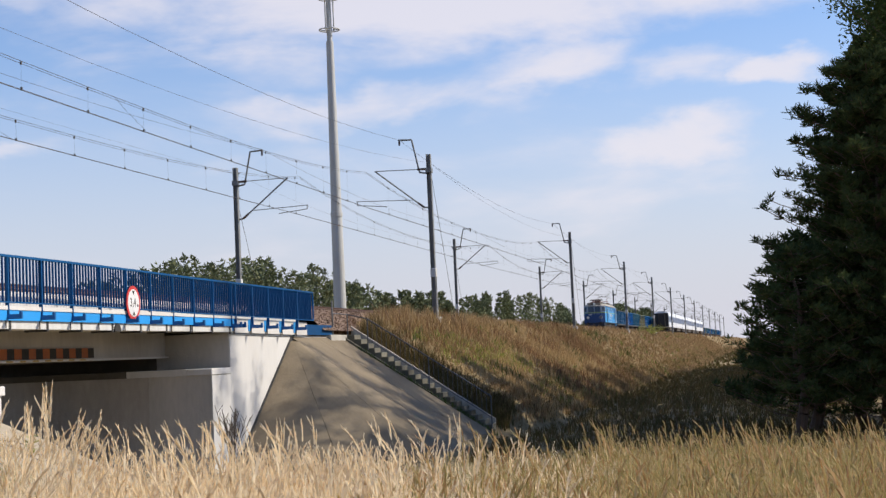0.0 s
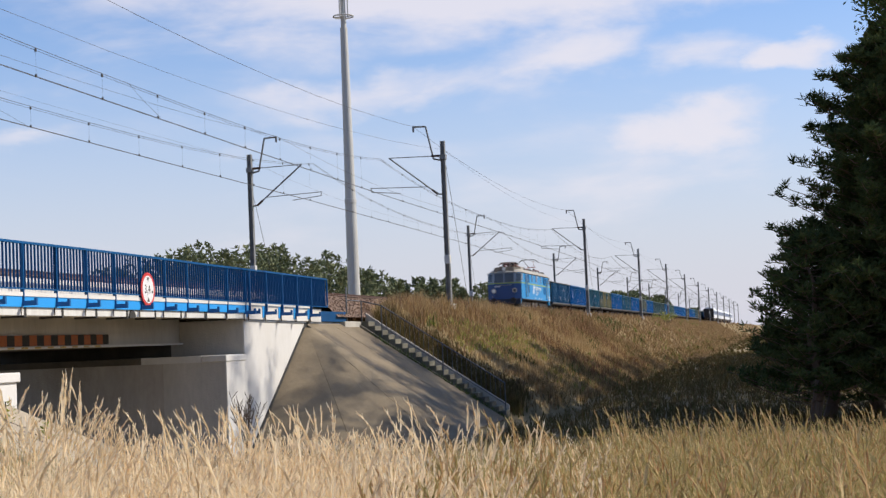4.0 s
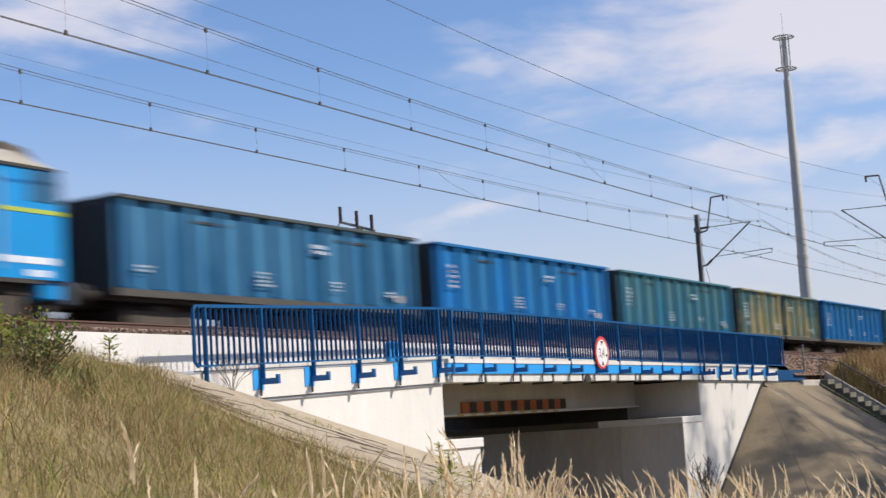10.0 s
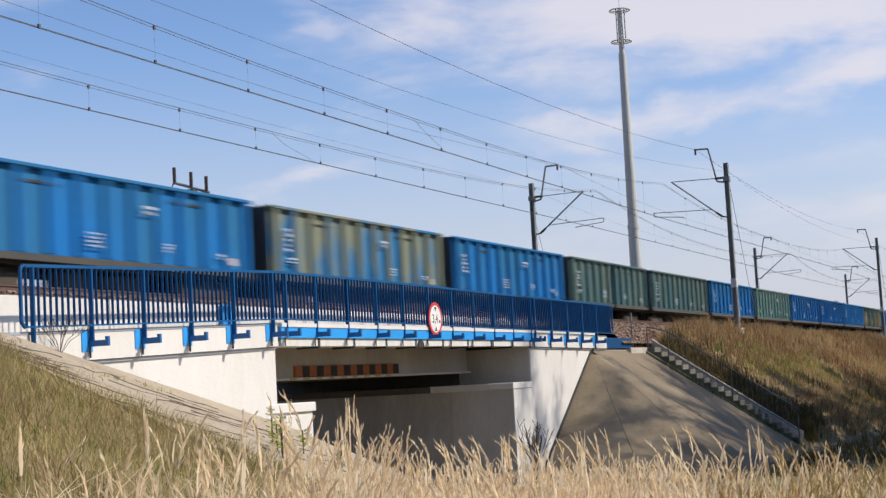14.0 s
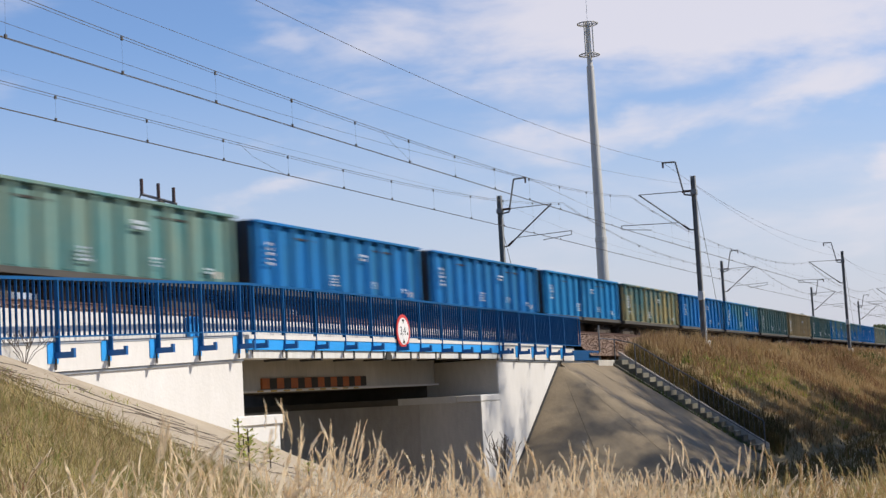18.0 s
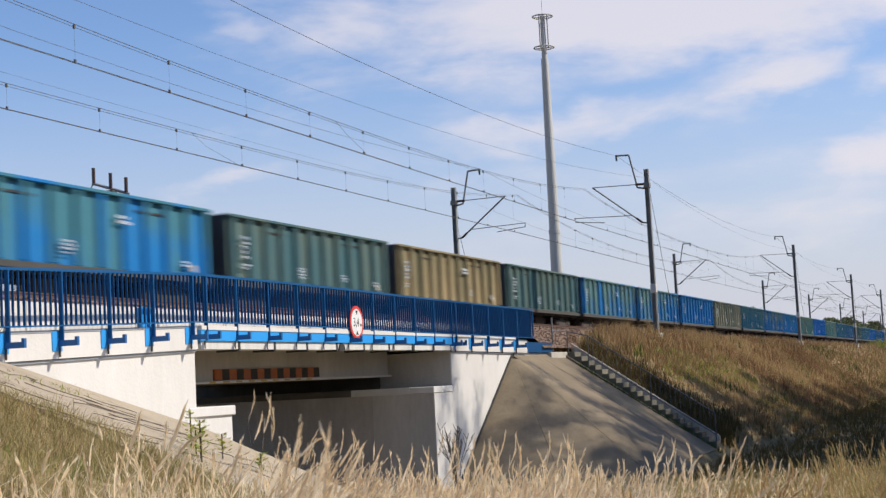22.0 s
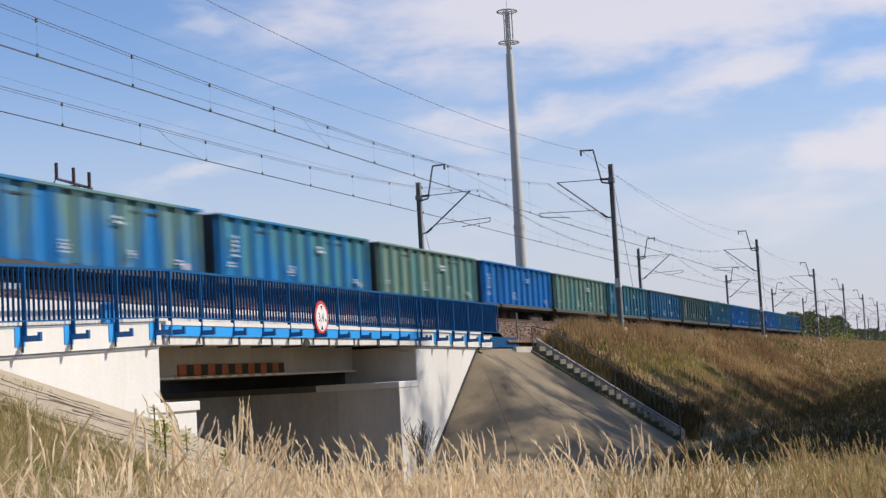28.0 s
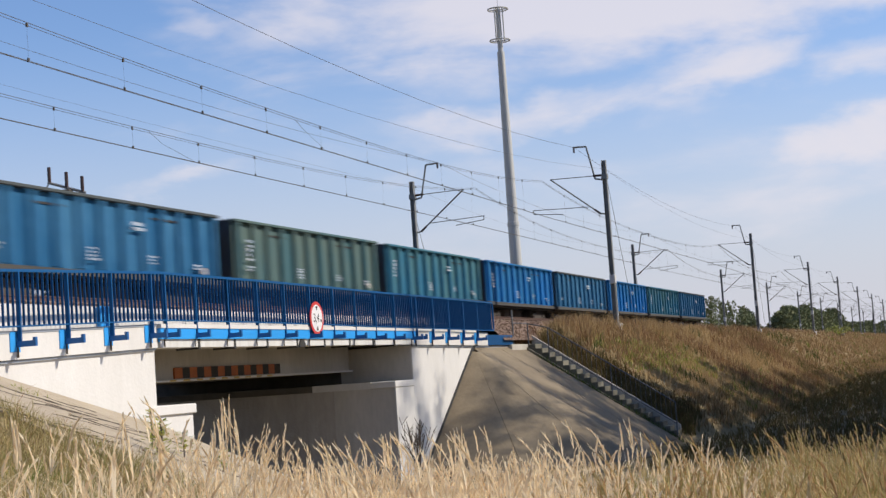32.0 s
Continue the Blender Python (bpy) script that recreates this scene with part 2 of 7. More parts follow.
M = {
    "soil": surface("soil", (0.30, 0.225, 0.122), 0.95, other=(0.17, 0.13, 0.066), scale=0.25, grain=0.4, bump=0.6, bump_scale=6, spec=0.1),
    "ballast": surface("ballast", (0.22, 0.15, 0.11), 0.95, other=(0.15, 0.10, 0.075), scale=0.8, grain=0.5, bump=1.0, bump_scale=25, spec=0.2),
    "stone": surface("ballast_stone", (0.26, 0.18, 0.135), 0.95, other=(0.19, 0.13, 0.095), scale=2.0, grain=0.2, island=0.2, spec=0.2),
    "asphalt": surface("dusty_earth", (0.27, 0.21, 0.125), 0.95, other=(0.19, 0.145, 0.08), scale=0.7, grain=0.3, bump=0.3, bump_scale=60),
    "white": surface("white_wash", (0.63, 0.605, 0.57), 0.8, other=(0.53, 0.50, 0.455), scale=0.5, spread=0.2, stretch=(1, 1, 0.35), grain=0.06, bump=0.15, bump_scale=14),
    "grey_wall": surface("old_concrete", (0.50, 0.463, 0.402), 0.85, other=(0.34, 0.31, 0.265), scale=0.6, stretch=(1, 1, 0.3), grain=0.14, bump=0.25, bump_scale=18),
    # duller copy of the old concrete, for the shade deep in the underpass
    "tunnel_wall": surface("shaded_underpass_concrete", (0.42, 0.38, 0.325), 0.9, other=(0.27, 0.24, 0.205), scale=0.7, stretch=(1, 1, 0.35), grain=0.16, bump=0.25, bump_scale=18),
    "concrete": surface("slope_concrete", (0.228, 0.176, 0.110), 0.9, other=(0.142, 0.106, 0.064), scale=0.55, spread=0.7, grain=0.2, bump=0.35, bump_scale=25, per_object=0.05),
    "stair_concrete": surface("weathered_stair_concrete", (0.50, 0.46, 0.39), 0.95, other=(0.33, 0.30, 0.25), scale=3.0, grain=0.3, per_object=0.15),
    # steps and near stringer, darker than the far stringer
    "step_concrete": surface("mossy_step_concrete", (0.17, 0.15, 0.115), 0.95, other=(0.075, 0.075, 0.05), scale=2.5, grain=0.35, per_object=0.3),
    "stair_rail": surface("dark_grey_rail_paint", (0.075, 0.085, 0.10), 0.5, 0.2, other=(0.12, 0.11, 0.10), scale=2.0, grain=0.15),
    # concrete colour darkened to carry the shade under the deck
    "shade_concrete": surface("shade_dark_concrete", (0.07, 0.06, 0.048), 0.95, other=(0.12, 0.105, 0.085), scale=2.0, grain=0.25),
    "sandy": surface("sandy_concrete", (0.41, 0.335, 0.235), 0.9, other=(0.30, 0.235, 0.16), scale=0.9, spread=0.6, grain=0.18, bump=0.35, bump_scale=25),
    "blue_light": surface("light_blue_paint", (0.02, 0.285, 0.69), 0.5, other=(0.02, 0.25, 0.60), scale=0.7, grain=0.06),
    "blue_rail": surface("railing_blue_paint", (0.003, 0.080, 0.225), 0.55, other=(0.005, 0.062, 0.17), scale=1.5, grain=0.1, spec=0.2),
    "blue_bar": surface("bar_blue_paint", (0.003, 0.064, 0.185), 0.55, other=(0.006, 0.048, 0.13), scale=1.5, grain=0.12, spec=0.2),
    "blue_bracket": surface("bracket_blue_paint", (0.006, 0.105, 0.31), 0.5, other=(0.006, 0.085, 0.25), scale=1.5, grain=0.1),
    "yellow_mark": surface("worn_yellow_mark", (0.55, 0.36, 0.06), 0.7, other=(0.3, 0.2, 0.05), scale=4.0, grain=0.2),
    "yellow": surface("yellow_line_paint", (0.36, 0.45, 0.06), 0.5, scale=2.0, grain=0.06),
    "loco_blue": surface("loco_blue", (0.004, 0.222, 0.52), 0.45, other=(0.005, 0.195, 0.45), scale=0.8, grain=0.08, spec=0.28),
    "loco_navy": surface("loco_navy", (0.010, 0.055, 0.19), 0.42, other=(0.012, 0.05, 0.16), scale=0.8, grain=0.08),
    "loco_beam": surface("grimy_navy", (0.012, 0.03, 0.075), 0.7, other=(0.03, 0.028, 0.025), scale=3.0, grain=0.25),
    "brass": surface("dull_lamp_rim", (0.46, 0.44, 0.40), 0.5, 0.2, other=(0.30, 0.28, 0.23), scale=5.0, grain=0.2),
    "loco_grille": surface("grille_blue", (0.008, 0.11, 0.27), 0.7, scale=3.0, grain=0.2, spec=0.2),
    "loco_roof": surface("dusty_cream_roof", (0.40, 0.375, 0.325), 0.8, other=(0.26, 0.225, 0.175), scale=0.9, grain=0.15),
    "loco_dark_roof": surface("sooty_roof", (0.095, 0.078, 0.058), 0.85, other=(0.065, 0.052, 0.04), scale=1.2, grain=0.2),
    "dark_glass": surface("dark_window_glass", (0.075, 0.088, 0.095), 0.12, scale=1.0, grain=0.05, spec=0.8),
    "grey_trim": surface("light_grey_trim", (0.42, 0.45, 0.46), 0.5, scale=2.0, grain=0.08),
    "lamp": glowing("lit_headlamp", (0.62, 0.60, 0.56), 0.12),
    # side panes with a bluish reflection put into the base colour
    "side_glass": surface("blue_reflection_glass", (0.035, 0.11, 0.20), 0.12, scale=1.0, grain=0.08, spec=0.6),
    "pale_concrete": surface("pale_precast_concrete", (0.60, 0.585, 0.55), 0.85, other=(0.46, 0.44, 0.40), scale=1.2, stretch=(7, 1, 0.4), grain=0.1),
    "silver": surface("dusty_silver_trim", (0.34, 0.36, 0.37), 0.45, 0.3, scale=2.0, grain=0.1),
    "dark_red": surface("dark_red_pantograph_paint", (0.26, 0.06, 0.035), 0.6, other=(0.10, 0.04, 0.03), scale=3.0, grain=0.2),
    "wagon_rim": surface("grimy_wagon_rim", (0.035, 0.05, 0.055), 0.75, other=(0.06, 0.06, 0.05), scale=1.5, grain=0.25),
    # grime, with the shade of the gap between wagons put into the colour
    "wagon_end": surface("grimy_shade_end_wall", (0.022, 0.036, 0.05), 0.8, other=(0.05, 0.048, 0.042), scale=1.6, stretch=(1, 1, 0.4), grain=0.25),
    "worn_label": surface("faded_label", (0.55, 0.53, 0.48), 0.7, other=(0.40, 0.22, 0.12), scale=3.0, grain=0.2, per_object=0.25),
    "wagon_sill": surface("dusty_wagon_sill", (0.04, 0.042, 0.04), 0.85, other=(0.075, 0.062, 0.048), scale=1.4, grain=0.25),
    "worn_letters": surface("worn_white_stencil", (0.55, 0.58, 0.60), 0.7, other=(0.14, 0.20, 0.27), scale=9.0, grain=0.2, edge=0.06),
    "bitumen": surface("black_joint", (0.03, 0.028, 0.025), 0.8, scale=3.0, grain=0.2),
    "wood": surface("weathered_pole_wood", (0.34, 0.27, 0.20), 0.85, other=(0.24, 0.19, 0.14), scale=1.0, stretch=(4, 4, 0.3), grain=0.2),
    "coach_blue": surface("coach_window_band", (0.03, 0.07, 0.16), 0.3, scale=1.0, grain=0.08),
    "coach_white": surface("coach_white", (0.72, 0.73, 0.75), 0.4, other=(0.62, 0.62, 0.62), scale=0.5, grain=0.06),
    "grey_paint": surface("grey_paint", (0.33, 0.36, 0.40), 0.6, scale=2.0, grain=0.08),
    "steel": surface("galvanised_steel", (0.40, 0.41, 0.41), 0.5, 0.35, other=(0.30, 0.30, 0.30), scale=1.5, grain=0.1),
    "mast": surface("mast_paint", (0.50, 0.485, 0.445), 0.55, 0.1, other=(0.42, 0.405, 0.365), scale=0.6, stretch=(1, 1, 0.3), grain=0.08),
    "pole": surface("pole_steel", (0.24, 0.245, 0.24), 0.65, 0.2, other=(0.13, 0.125, 0.115), scale=1.2, grain=0.15),
    "pole_base": surface("pole_base_paint", (0.62, 0.62, 0.60), 0.7, other=(0.45, 0.43, 0.40), scale=2.0, grain=0.15),
    "wire": surface("wire_copper", (0.10, 0.09, 0.08), 0.6, 0.4, scale=1.0, grain=0.1),
    "insulator": surface("brown_insulator", (0.07, 0.035, 0.025), 0.3, scale=4.0, grain=0.1),
    "rail": surface("rusty_rail", (0.11, 0.062, 0.045), 0.7, 0.3, other=(0.10, 0.055, 0.04), scale=2.0, grain=0.2),
    "sleeper": surface("sleeper_concrete", (0.30, 0.26, 0.22), 0.9, other=(0.2, 0.16, 0.13), scale=2.0, grain=0.25, per_object=0.1),
    "black": surface("black_steel", (0.022, 0.021, 0.020), 0.7, 0.2, other=(0.05, 0.04, 0.03), scale=2.0, grain=0.25),
    "dirt_steel": surface("brake_dust_steel", (0.05, 0.04, 0.034), 0.85, 0.1, other=(0.085, 0.066, 0.05), scale=2.5, grain=0.3),
    "wheel": surface("wheel_steel", (0.055, 0.045, 0.04), 0.7, 0.3, scale=3.0, grain=0.2),
    "orange": surface("faded_orange_paint", (0.40, 0.115, 0.025), 0.65, other=(0.27, 0.075, 0.03), scale=3.0, grain=0.15),
    "red": surface("red_sign_film", (0.60, 0.055, 0.05), 0.4, scale=4.0, grain=0.05),
    "sign_white": surface("white_sign_film", (0.80, 0.78, 0.76), 0.4, scale=4.0, grain=0.04),
    "letters": surface("white_lettering", (0.66, 0.68, 0.69), 0.55, other=(0.5, 0.53, 0.56), scale=6.0, grain=0.1),
}


# ---------------------------------------------------------------- mesh helpers
def part(name, bm, material, parent=None, label=""):
    me = bpy.data.meshes.new(name)
    bm.to_mesh(me)
    bm.free()
    me.materials.append(material)
    ob = new(name, me)
    if parent:
        ob.parent = parent
    if label:
        tagged(ob, label)
    return ob


def box(bm, x0, x1, y0, y1, z0, z1):
    v = [bm.verts.new((x, y, z)) for x in (x0, x1) for y in (y0, y1) for z in (z0, z1)]
    for q in ((0, 1, 3, 2), (4, 6, 7, 5), (0, 4, 5, 1), (2, 3, 7, 6), (0, 2, 6, 4), (1, 5, 7, 3)):
        bm.faces.new([v[i] for i in q])
    return v


def boxes(*lots):
    bm = bmesh.new()
    for b in lots:
        box(bm, *b)
    return bm


def rounded(bm, width=0.02, segments=1):
    bmesh.ops.bevel(bm, geom=bm.edges[:], offset=width, segments=segments, affect="EDGES", clamp_overlap=True)
    return bm


def rod(bm, a, b, r0, r1=None, sides=6, caps=True):
    a, b = Vector(a), Vector(b)
    r1 = r0 if r1 is None else r1
    w = (b - a).normalized()
    u = w.orthogonal().normalized()
    v = w.cross(u)
    ring = [[bm.verts.new(p + (u * math.cos(k) + v * math.sin(k)) * r) for k in [2 * math.pi * i / sides for i in range(sides)]] for p, r in ((a, r0), (b, r1))]
    for i in range(sides):
        j = (i + 1) % sides
        bm.faces.new((ring[0][i], ring[0][j], ring[1][j], ring[1][i]))
    if caps:
        bm.faces.new(ring[0][::-1])
        bm.faces.new(ring[1])


def rods(lots, r, sides=6):
    bm = bmesh.new()
    for chain in lots:
        for a, b in zip(chain, chain[1:]):
            rod(bm, a, b, r, sides=sides)
    return bm


def prism(bm, outline, y0, y1, axis="y"):
    """A flat outline of (a, b) pairs drawn out between two depths along an axis."""
    def at(a, b, d):
        return {"y": (a, d, b), "x": (d, a, b), "z": (a, b, d)}[axis]
    lo = [bm.verts.new(at(a, b, y0)) for a, b in outline]
    hi = [bm.verts.new(at(a, b, y1)) for a, b in outline]
    n = len(outline)
    for i in range(n):
        j = (i + 1) % n
        bm.faces.new((lo[i], lo[j], hi[j], hi[i]))
    bm.faces.new(lo[::-1])
    bm.faces.new(hi)
    bmesh.ops.recalc_face_normals(bm, faces=bm.faces[:])
    return bm


def thing(name, label, category, at=(0, 0, 0), group="", kind=""):
    ob = new(name)
    ob.location = at
    ob.empty_display_size = 0.3
    return tagged(ob, label, category, group, kind)


# ---------------------------------------------------------------- the lie of the land
RAIL = 2.25
NEAR, FAR = 19.4, 23.4
FACE = 16.8
ROAD = -3.4


def smooth(a, b, x):
    k = min(1.0, max(0.0, (x - a) / (b - a)))
    return k * k * (3 - 2 * k)


def ground_z(x, y):
    mid = 21.4
    yy = mid - abs(y - mid) if y > mid else y
    # the near field and the cutting of the road
    field = -1.5 - 0.03 * x - 0.012 * max(0, -y)
    field = field + (ROAD - field) * smooth(26, 32, x)
    if x > 47:
        field = ROAD + 0.25 * smooth(60, 90, x) + 0.5 * smooth(120, 300, x)
    if y > mid:
        field = -1.2 + (ROAD + 1.2) * smooth(22, 31, x) * (1 - smooth(47, 56, x))
    # left bank
    left = min(1.2, -1.6 - 0.209 * x + 0.425 * yy)
    if x > 31:
        left -= (x - 31) * 0.9
    # right bank with its paved quarter cone
    crest = 0.83 + 0.92 * smooth(60.5, 66, x)
    line = 16.9 - 0.5 * smooth(60.5, 66, x)
    if x > 53.6:
        gap = max(0.0, line - yy)
    else:
        gap = math.hypot(53.6 - x, max(0.0, line - yy))
    right = crest - 0.66 * gap
    if x < 47:
        right = -9
    z = max(field, left if x < 40 else -9, right)
    # under the deck only the road is left
    if 30.6 < x < 46.6 and 16.0 < y < 28.0:
        z = ROAD
    return z


def spaced(lots):
    out = []
    for a, b, step in lots:
        n = max(1, round((b - a) / step))
        out += [a + (b - a) * i / n for i in range(n)]
    return out + [lots[-1][1]]


def land():
    xs = spaced([(-2500, -300, 250), (-300, -30, 30), (-30, -4, 3), (-4, 30, 0.6), (30, 31.2, 0.3), (31.2, 46, 1.0), (46, 47.2, 0.3), (47.2, 68, 0.6), (68, 120, 1.6), (120, 360, 8), (360, 900, 60), (900, 3800, 400)])
    ys = spaced([(-2500, -300, 250), (-300, -40, 30), (-40, -6, 3), (-6, 20, 0.5), (20, 34, 1.2), (34, 80, 6), (80, 400, 40), (400, 3000, 300)])
    co, rng = [], random.Random(4)
    for x in xs:
        for y in ys:
            z = ground_z(x, y)
            if -30 < x < 300 and -30 < y < 16 and not (46.5 < x < 61 and y > 9):
                z += 0.05 * noise.noise((x * 0.6, y * 0.6, 3.0)) + 0.03 * noise.noise((x * 2, y * 2, 7.0))
            co.append((x, y, z))
    n = len(ys)
    faces = [(i * n + j, (i + 1) * n + j, (i + 1) * n + j + 1, i * n + j + 1) for i in range(len(xs) - 1) for j in range(n - 1)]
    me = bpy.data.meshes.new("ground")
    me.from_pydata(co, [], faces)
    me.materials.append(M["soil"])
    for f in me.polygons:
        f.use_smooth = True
    return tagged(new("ground", me), "dry grassy soil of the fields and railway banks", "ground", kind="structure")


land()


def road():
    bm = boxes((32.6, 44.4, -60, 60, ROAD - 0.4, ROAD + 0.03))
    part_ob = part("road", bm, M["asphalt"])
    tagged(part_ob, "dusty earth road passing under the railway bridge", "road", kind="structure")


road()


# ---------------------------------------------------------------- permanent way
def ballast_bed():
    bm = bmesh.new()
    top = RAIL - 0.22
    for a, b, inside in ((-300, 17.5, False), (17.5, 57.2, True), (57.2, 120, False), (120, 900, False), (900, 3500, False)):
        outline = [(17.87, 1.2), (17.88, top - 0.1), (18.1, top), (24.9, top), (25.09, top - 0.1), (25.095, 1.2)] if inside else [(16.6, 1.1), (17.5, top - 0.05), (17.9, top), (24.9, top), (25.3, top - 0.05), (26.4, 1.1)]
        lo = [bm.verts.new((a, y, z)) for y, z in outline]
        hi = [bm.verts.new((b, y, z)) for y, z in outline]
        for i in range(5):
            bm.faces.new((lo[i], hi[i], hi[i + 1], lo[i + 1]))
    ob = part("ballast_bed", bm, M["ballast"])
    return tagged(ob, "brown crushed stone ballast under both tracks", "ballast", kind="structure")


def track(y, label):
    t = thing("railway_track", label, "railway track", (0, y, RAIL), "railway tracks", kind="structure")
    for side in (-0.753, 0.753):
        bm = bmesh.new()
        prism(bm, [(side - 0.07, -0.17), (side + 0.07, -0.17), (side + 0.07, -0.15), (side + 0.012, -0.13), (side + 0.012, -0.04), (side + 0.036, -0.03), (side + 0.036, 0), (side - 0.036, 0), (side - 0.036, -0.03), (side - 0.012, -0.04), (side - 0.012, -0.13), (side - 0.07, -0.15)], -300, 3300, "x")
        part("rail", bm, M["rail"], t)
    bm = boxes((-0.13, 0.13, -1.3, 1.3, -0.36, -0.165))
    first = part("sleeper", rounded(bm, 0.03), M["sleeper"], t)
    first.location = (6, 0, 0)
    for k in range(1, 150):
        s = new("sleeper", first.data)
        s.parent, s.location = t, (6 + 0.6 * k, 0, 0)
    return t


def ballast_stones():
    """Loose crushed stone along the shoulder of the near track."""
    rng = np.random.default_rng(8)
    co, faces = [], []
    shape = np.array([(1, 0, 0), (-1, 0, 0), (0, 1, 0), (0, -1, 0), (0, 0, 1), (0, 0, -1)], float)
    tri = np.array([(0, 2, 4), (2, 1, 4), (1, 3, 4), (3, 0, 4), (2, 0, 5), (1, 2, 5), (3, 1, 5), (0, 3, 5)])
    for k in range(7000):
        x = rng.uniform(6, 75)
        if x < 17.4 or x > 57.3:
            f = rng.uniform(0, 1.0)
            y, z = 16.6 + 1.2 * f, 1.12 + 0.9 * min(1.0, f * 1.33)
        else:
            y, z = rng.uniform(17.9, 18.55), RAIL - 0.21
        q = shape * rng.uniform(0.02, 0.05, (6, 3)) @ np.linalg.qr(rng.normal(0, 1, (3, 3)))[0]
        faces.append(tri + 6 * k)
        co.append(q + (x, y, z))
    me = bpy.data.meshes.new("ballast_stones")
    me.from_pydata(np.concatenate(co).tolist(), [], np.concatenate(faces).tolist())
    me.materials.append(M["stone"])
    tagged(new("ballast_stones", me), "loose brown crushed stones beside the track", "ballast", kind="stuff")


ballast_bed()
ballast_stones()
track(NEAR, "rusty steel rails of the near track on sleepers")
track(FAR, "rusty steel rails of the far track on sleepers")


# ---------------------------------------------------------------- bridge
X0, X1 = 30.15, 46.95          # faces of the abutments under the deck
B0, B1 = 31.85, 45.25          # faces of the benches below


def rail_base(x):
    """Height of the walkway edge along the railing."""
    return 1.545 - 0.285 * max(0, (X0 - x)) / 8.95 - 0.075 * smooth(35, 47, x) - 0.05 * smooth(47, 56, x)


def bridge():
    b = thing("railway_bridge", "white and blue painted concrete railway underbridge", "bridge", (0, 0, 0), kind="structure")
    # left abutment
    bm = bmesh.new()
    prism(bm, [(8, ROAD), (X0, ROAD), (X0, 0.97), (20.5, 0.62), (8, 0.6)], FACE, 27.0)
    part("abutment_wall", bm, M["white"], b, "white washed concrete abutment wall")
    bm = boxes((X0 + 0.003, B0, FACE + 0.03, 27.0, ROAD, -0.52))
    part("bench", bm, M["white"], b, "white washed concrete bench of the abutment")
    bm = rounded(boxes((X0 - 0.35, B0 + 0.07, FACE - 0.04, 27.0, -0.52, -0.3)), 0.02)
    part("bench_cap", bm, M["white"], b)
    # right abutment
    bm = bmesh.new()
    prism(bm, [(X1, ROAD), (62, ROAD), (62, 0.85), (X1, 0.97)], FACE, 27.0)
    part("abutment_wall", bm, M["white"], b, "white washed wing wall with dappled tree shade")
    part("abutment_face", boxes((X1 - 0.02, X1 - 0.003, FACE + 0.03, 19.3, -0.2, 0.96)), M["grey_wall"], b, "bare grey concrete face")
    # behind the girder the shade is put into a darker concrete
    part("abutment_face", boxes((X1 - 0.02, X1 - 0.003, 19.303, 26.99, -0.2, 0.96)), M["shade_concrete"], b, "concrete face behind the girder, coloured dark for the shade")
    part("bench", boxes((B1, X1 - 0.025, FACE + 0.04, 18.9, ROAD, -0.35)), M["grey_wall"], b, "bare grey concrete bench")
    # the deeper half of the bench is coloured duller in place of shade
    part("bench", boxes((B1, X1 - 0.025, 18.903, 27.0, ROAD, -0.35)), M["tunnel_wall"], b, "concrete bench under the deck, coloured duller for the shade")
    part("bench_front", boxes((B1 - 0.003, X1 - 0.003, FACE + 0.0, FACE + 0.037, ROAD, -0.352)), M["white"], b)
    bm = rounded(boxes((B1 - 0.07, X1 - 0.025, FACE - 0.03, 17.6, -0.348, -0.14)), 0.02)
    part("bench_cap", bm, M["white"], b)
    part("bench_cap", boxes((B1 - 0.068, X1 - 0.025, 17.605, 19.6, -0.348, -0.144)), M["pale_concrete"], b, "pale bench cap behind the white front")
    part("bench_cap", boxes((B1 - 0.06, X1 - 0.025, 19.605, 27.0, -0.348, -0.15)), M["shade_concrete"], b, "bench cap under the deck, coloured dark for the shade")

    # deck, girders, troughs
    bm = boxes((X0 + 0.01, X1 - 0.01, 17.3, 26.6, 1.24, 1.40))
    part("deck_slab", bm, M["shade_concrete"], b, "underside of the deck, coloured dark for the shade")
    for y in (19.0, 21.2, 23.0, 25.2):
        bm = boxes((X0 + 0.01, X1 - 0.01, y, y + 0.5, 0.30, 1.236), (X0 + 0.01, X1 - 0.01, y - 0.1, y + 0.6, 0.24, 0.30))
        part("girder", bm, M["grey_wall"] if y < 20 else M["shade_concrete"], b)
    # hazard board on the outer girder
    for k in range(16):
        x = 35.0 + 6.4 * k / 16
        part("hazard_stripe", boxes((x, x + 0.4, 18.94, 18.996, 0.32, 0.60)), M["orange"] if k % 2 == 0 else M["black"], b)
    # painted edge of the bottom flange
    part("flange_edge", boxes((X0 + 0.02, X1 - 0.02, 18.88, 18.898, 0.245, 0.296)), M["white"], b, "white painted flange edge")
    for k in range(9):
        x = 34.6 + 0.72 * k
        part("flange_mark", boxes((x, x + 0.34, 18.874, 18.882, 0.25, 0.292)), M["yellow_mark"], b)
    # walkway slabs along the span and the wings
    n, a = 9, X0 + 0.02
    step = (X1 - X0 - 0.04) / n
    for k in range(n):
        bm = boxes((a + k * step + 0.055, a + (k + 1) * step - 0.055, FACE - 0.13, 17.28, 0.985, 1.168))
        part("edge_slab", bm, M["pale_concrete"], b, "pale precast edge slab")
        if k:
            part("slab_hanger", boxes((a + k * step - 0.05, a + k * step + 0.05, FACE - 0.14, 17.25, 0.935, 1.17)), M["bitumen"], b, "dark hanger between the slabs")
    part("fascia", boxes((X0, X1, FACE - 0.185, FACE + 0.25, 1.172, 1.41)), M["blue_light"], b, "bright blue painted fascia beam")
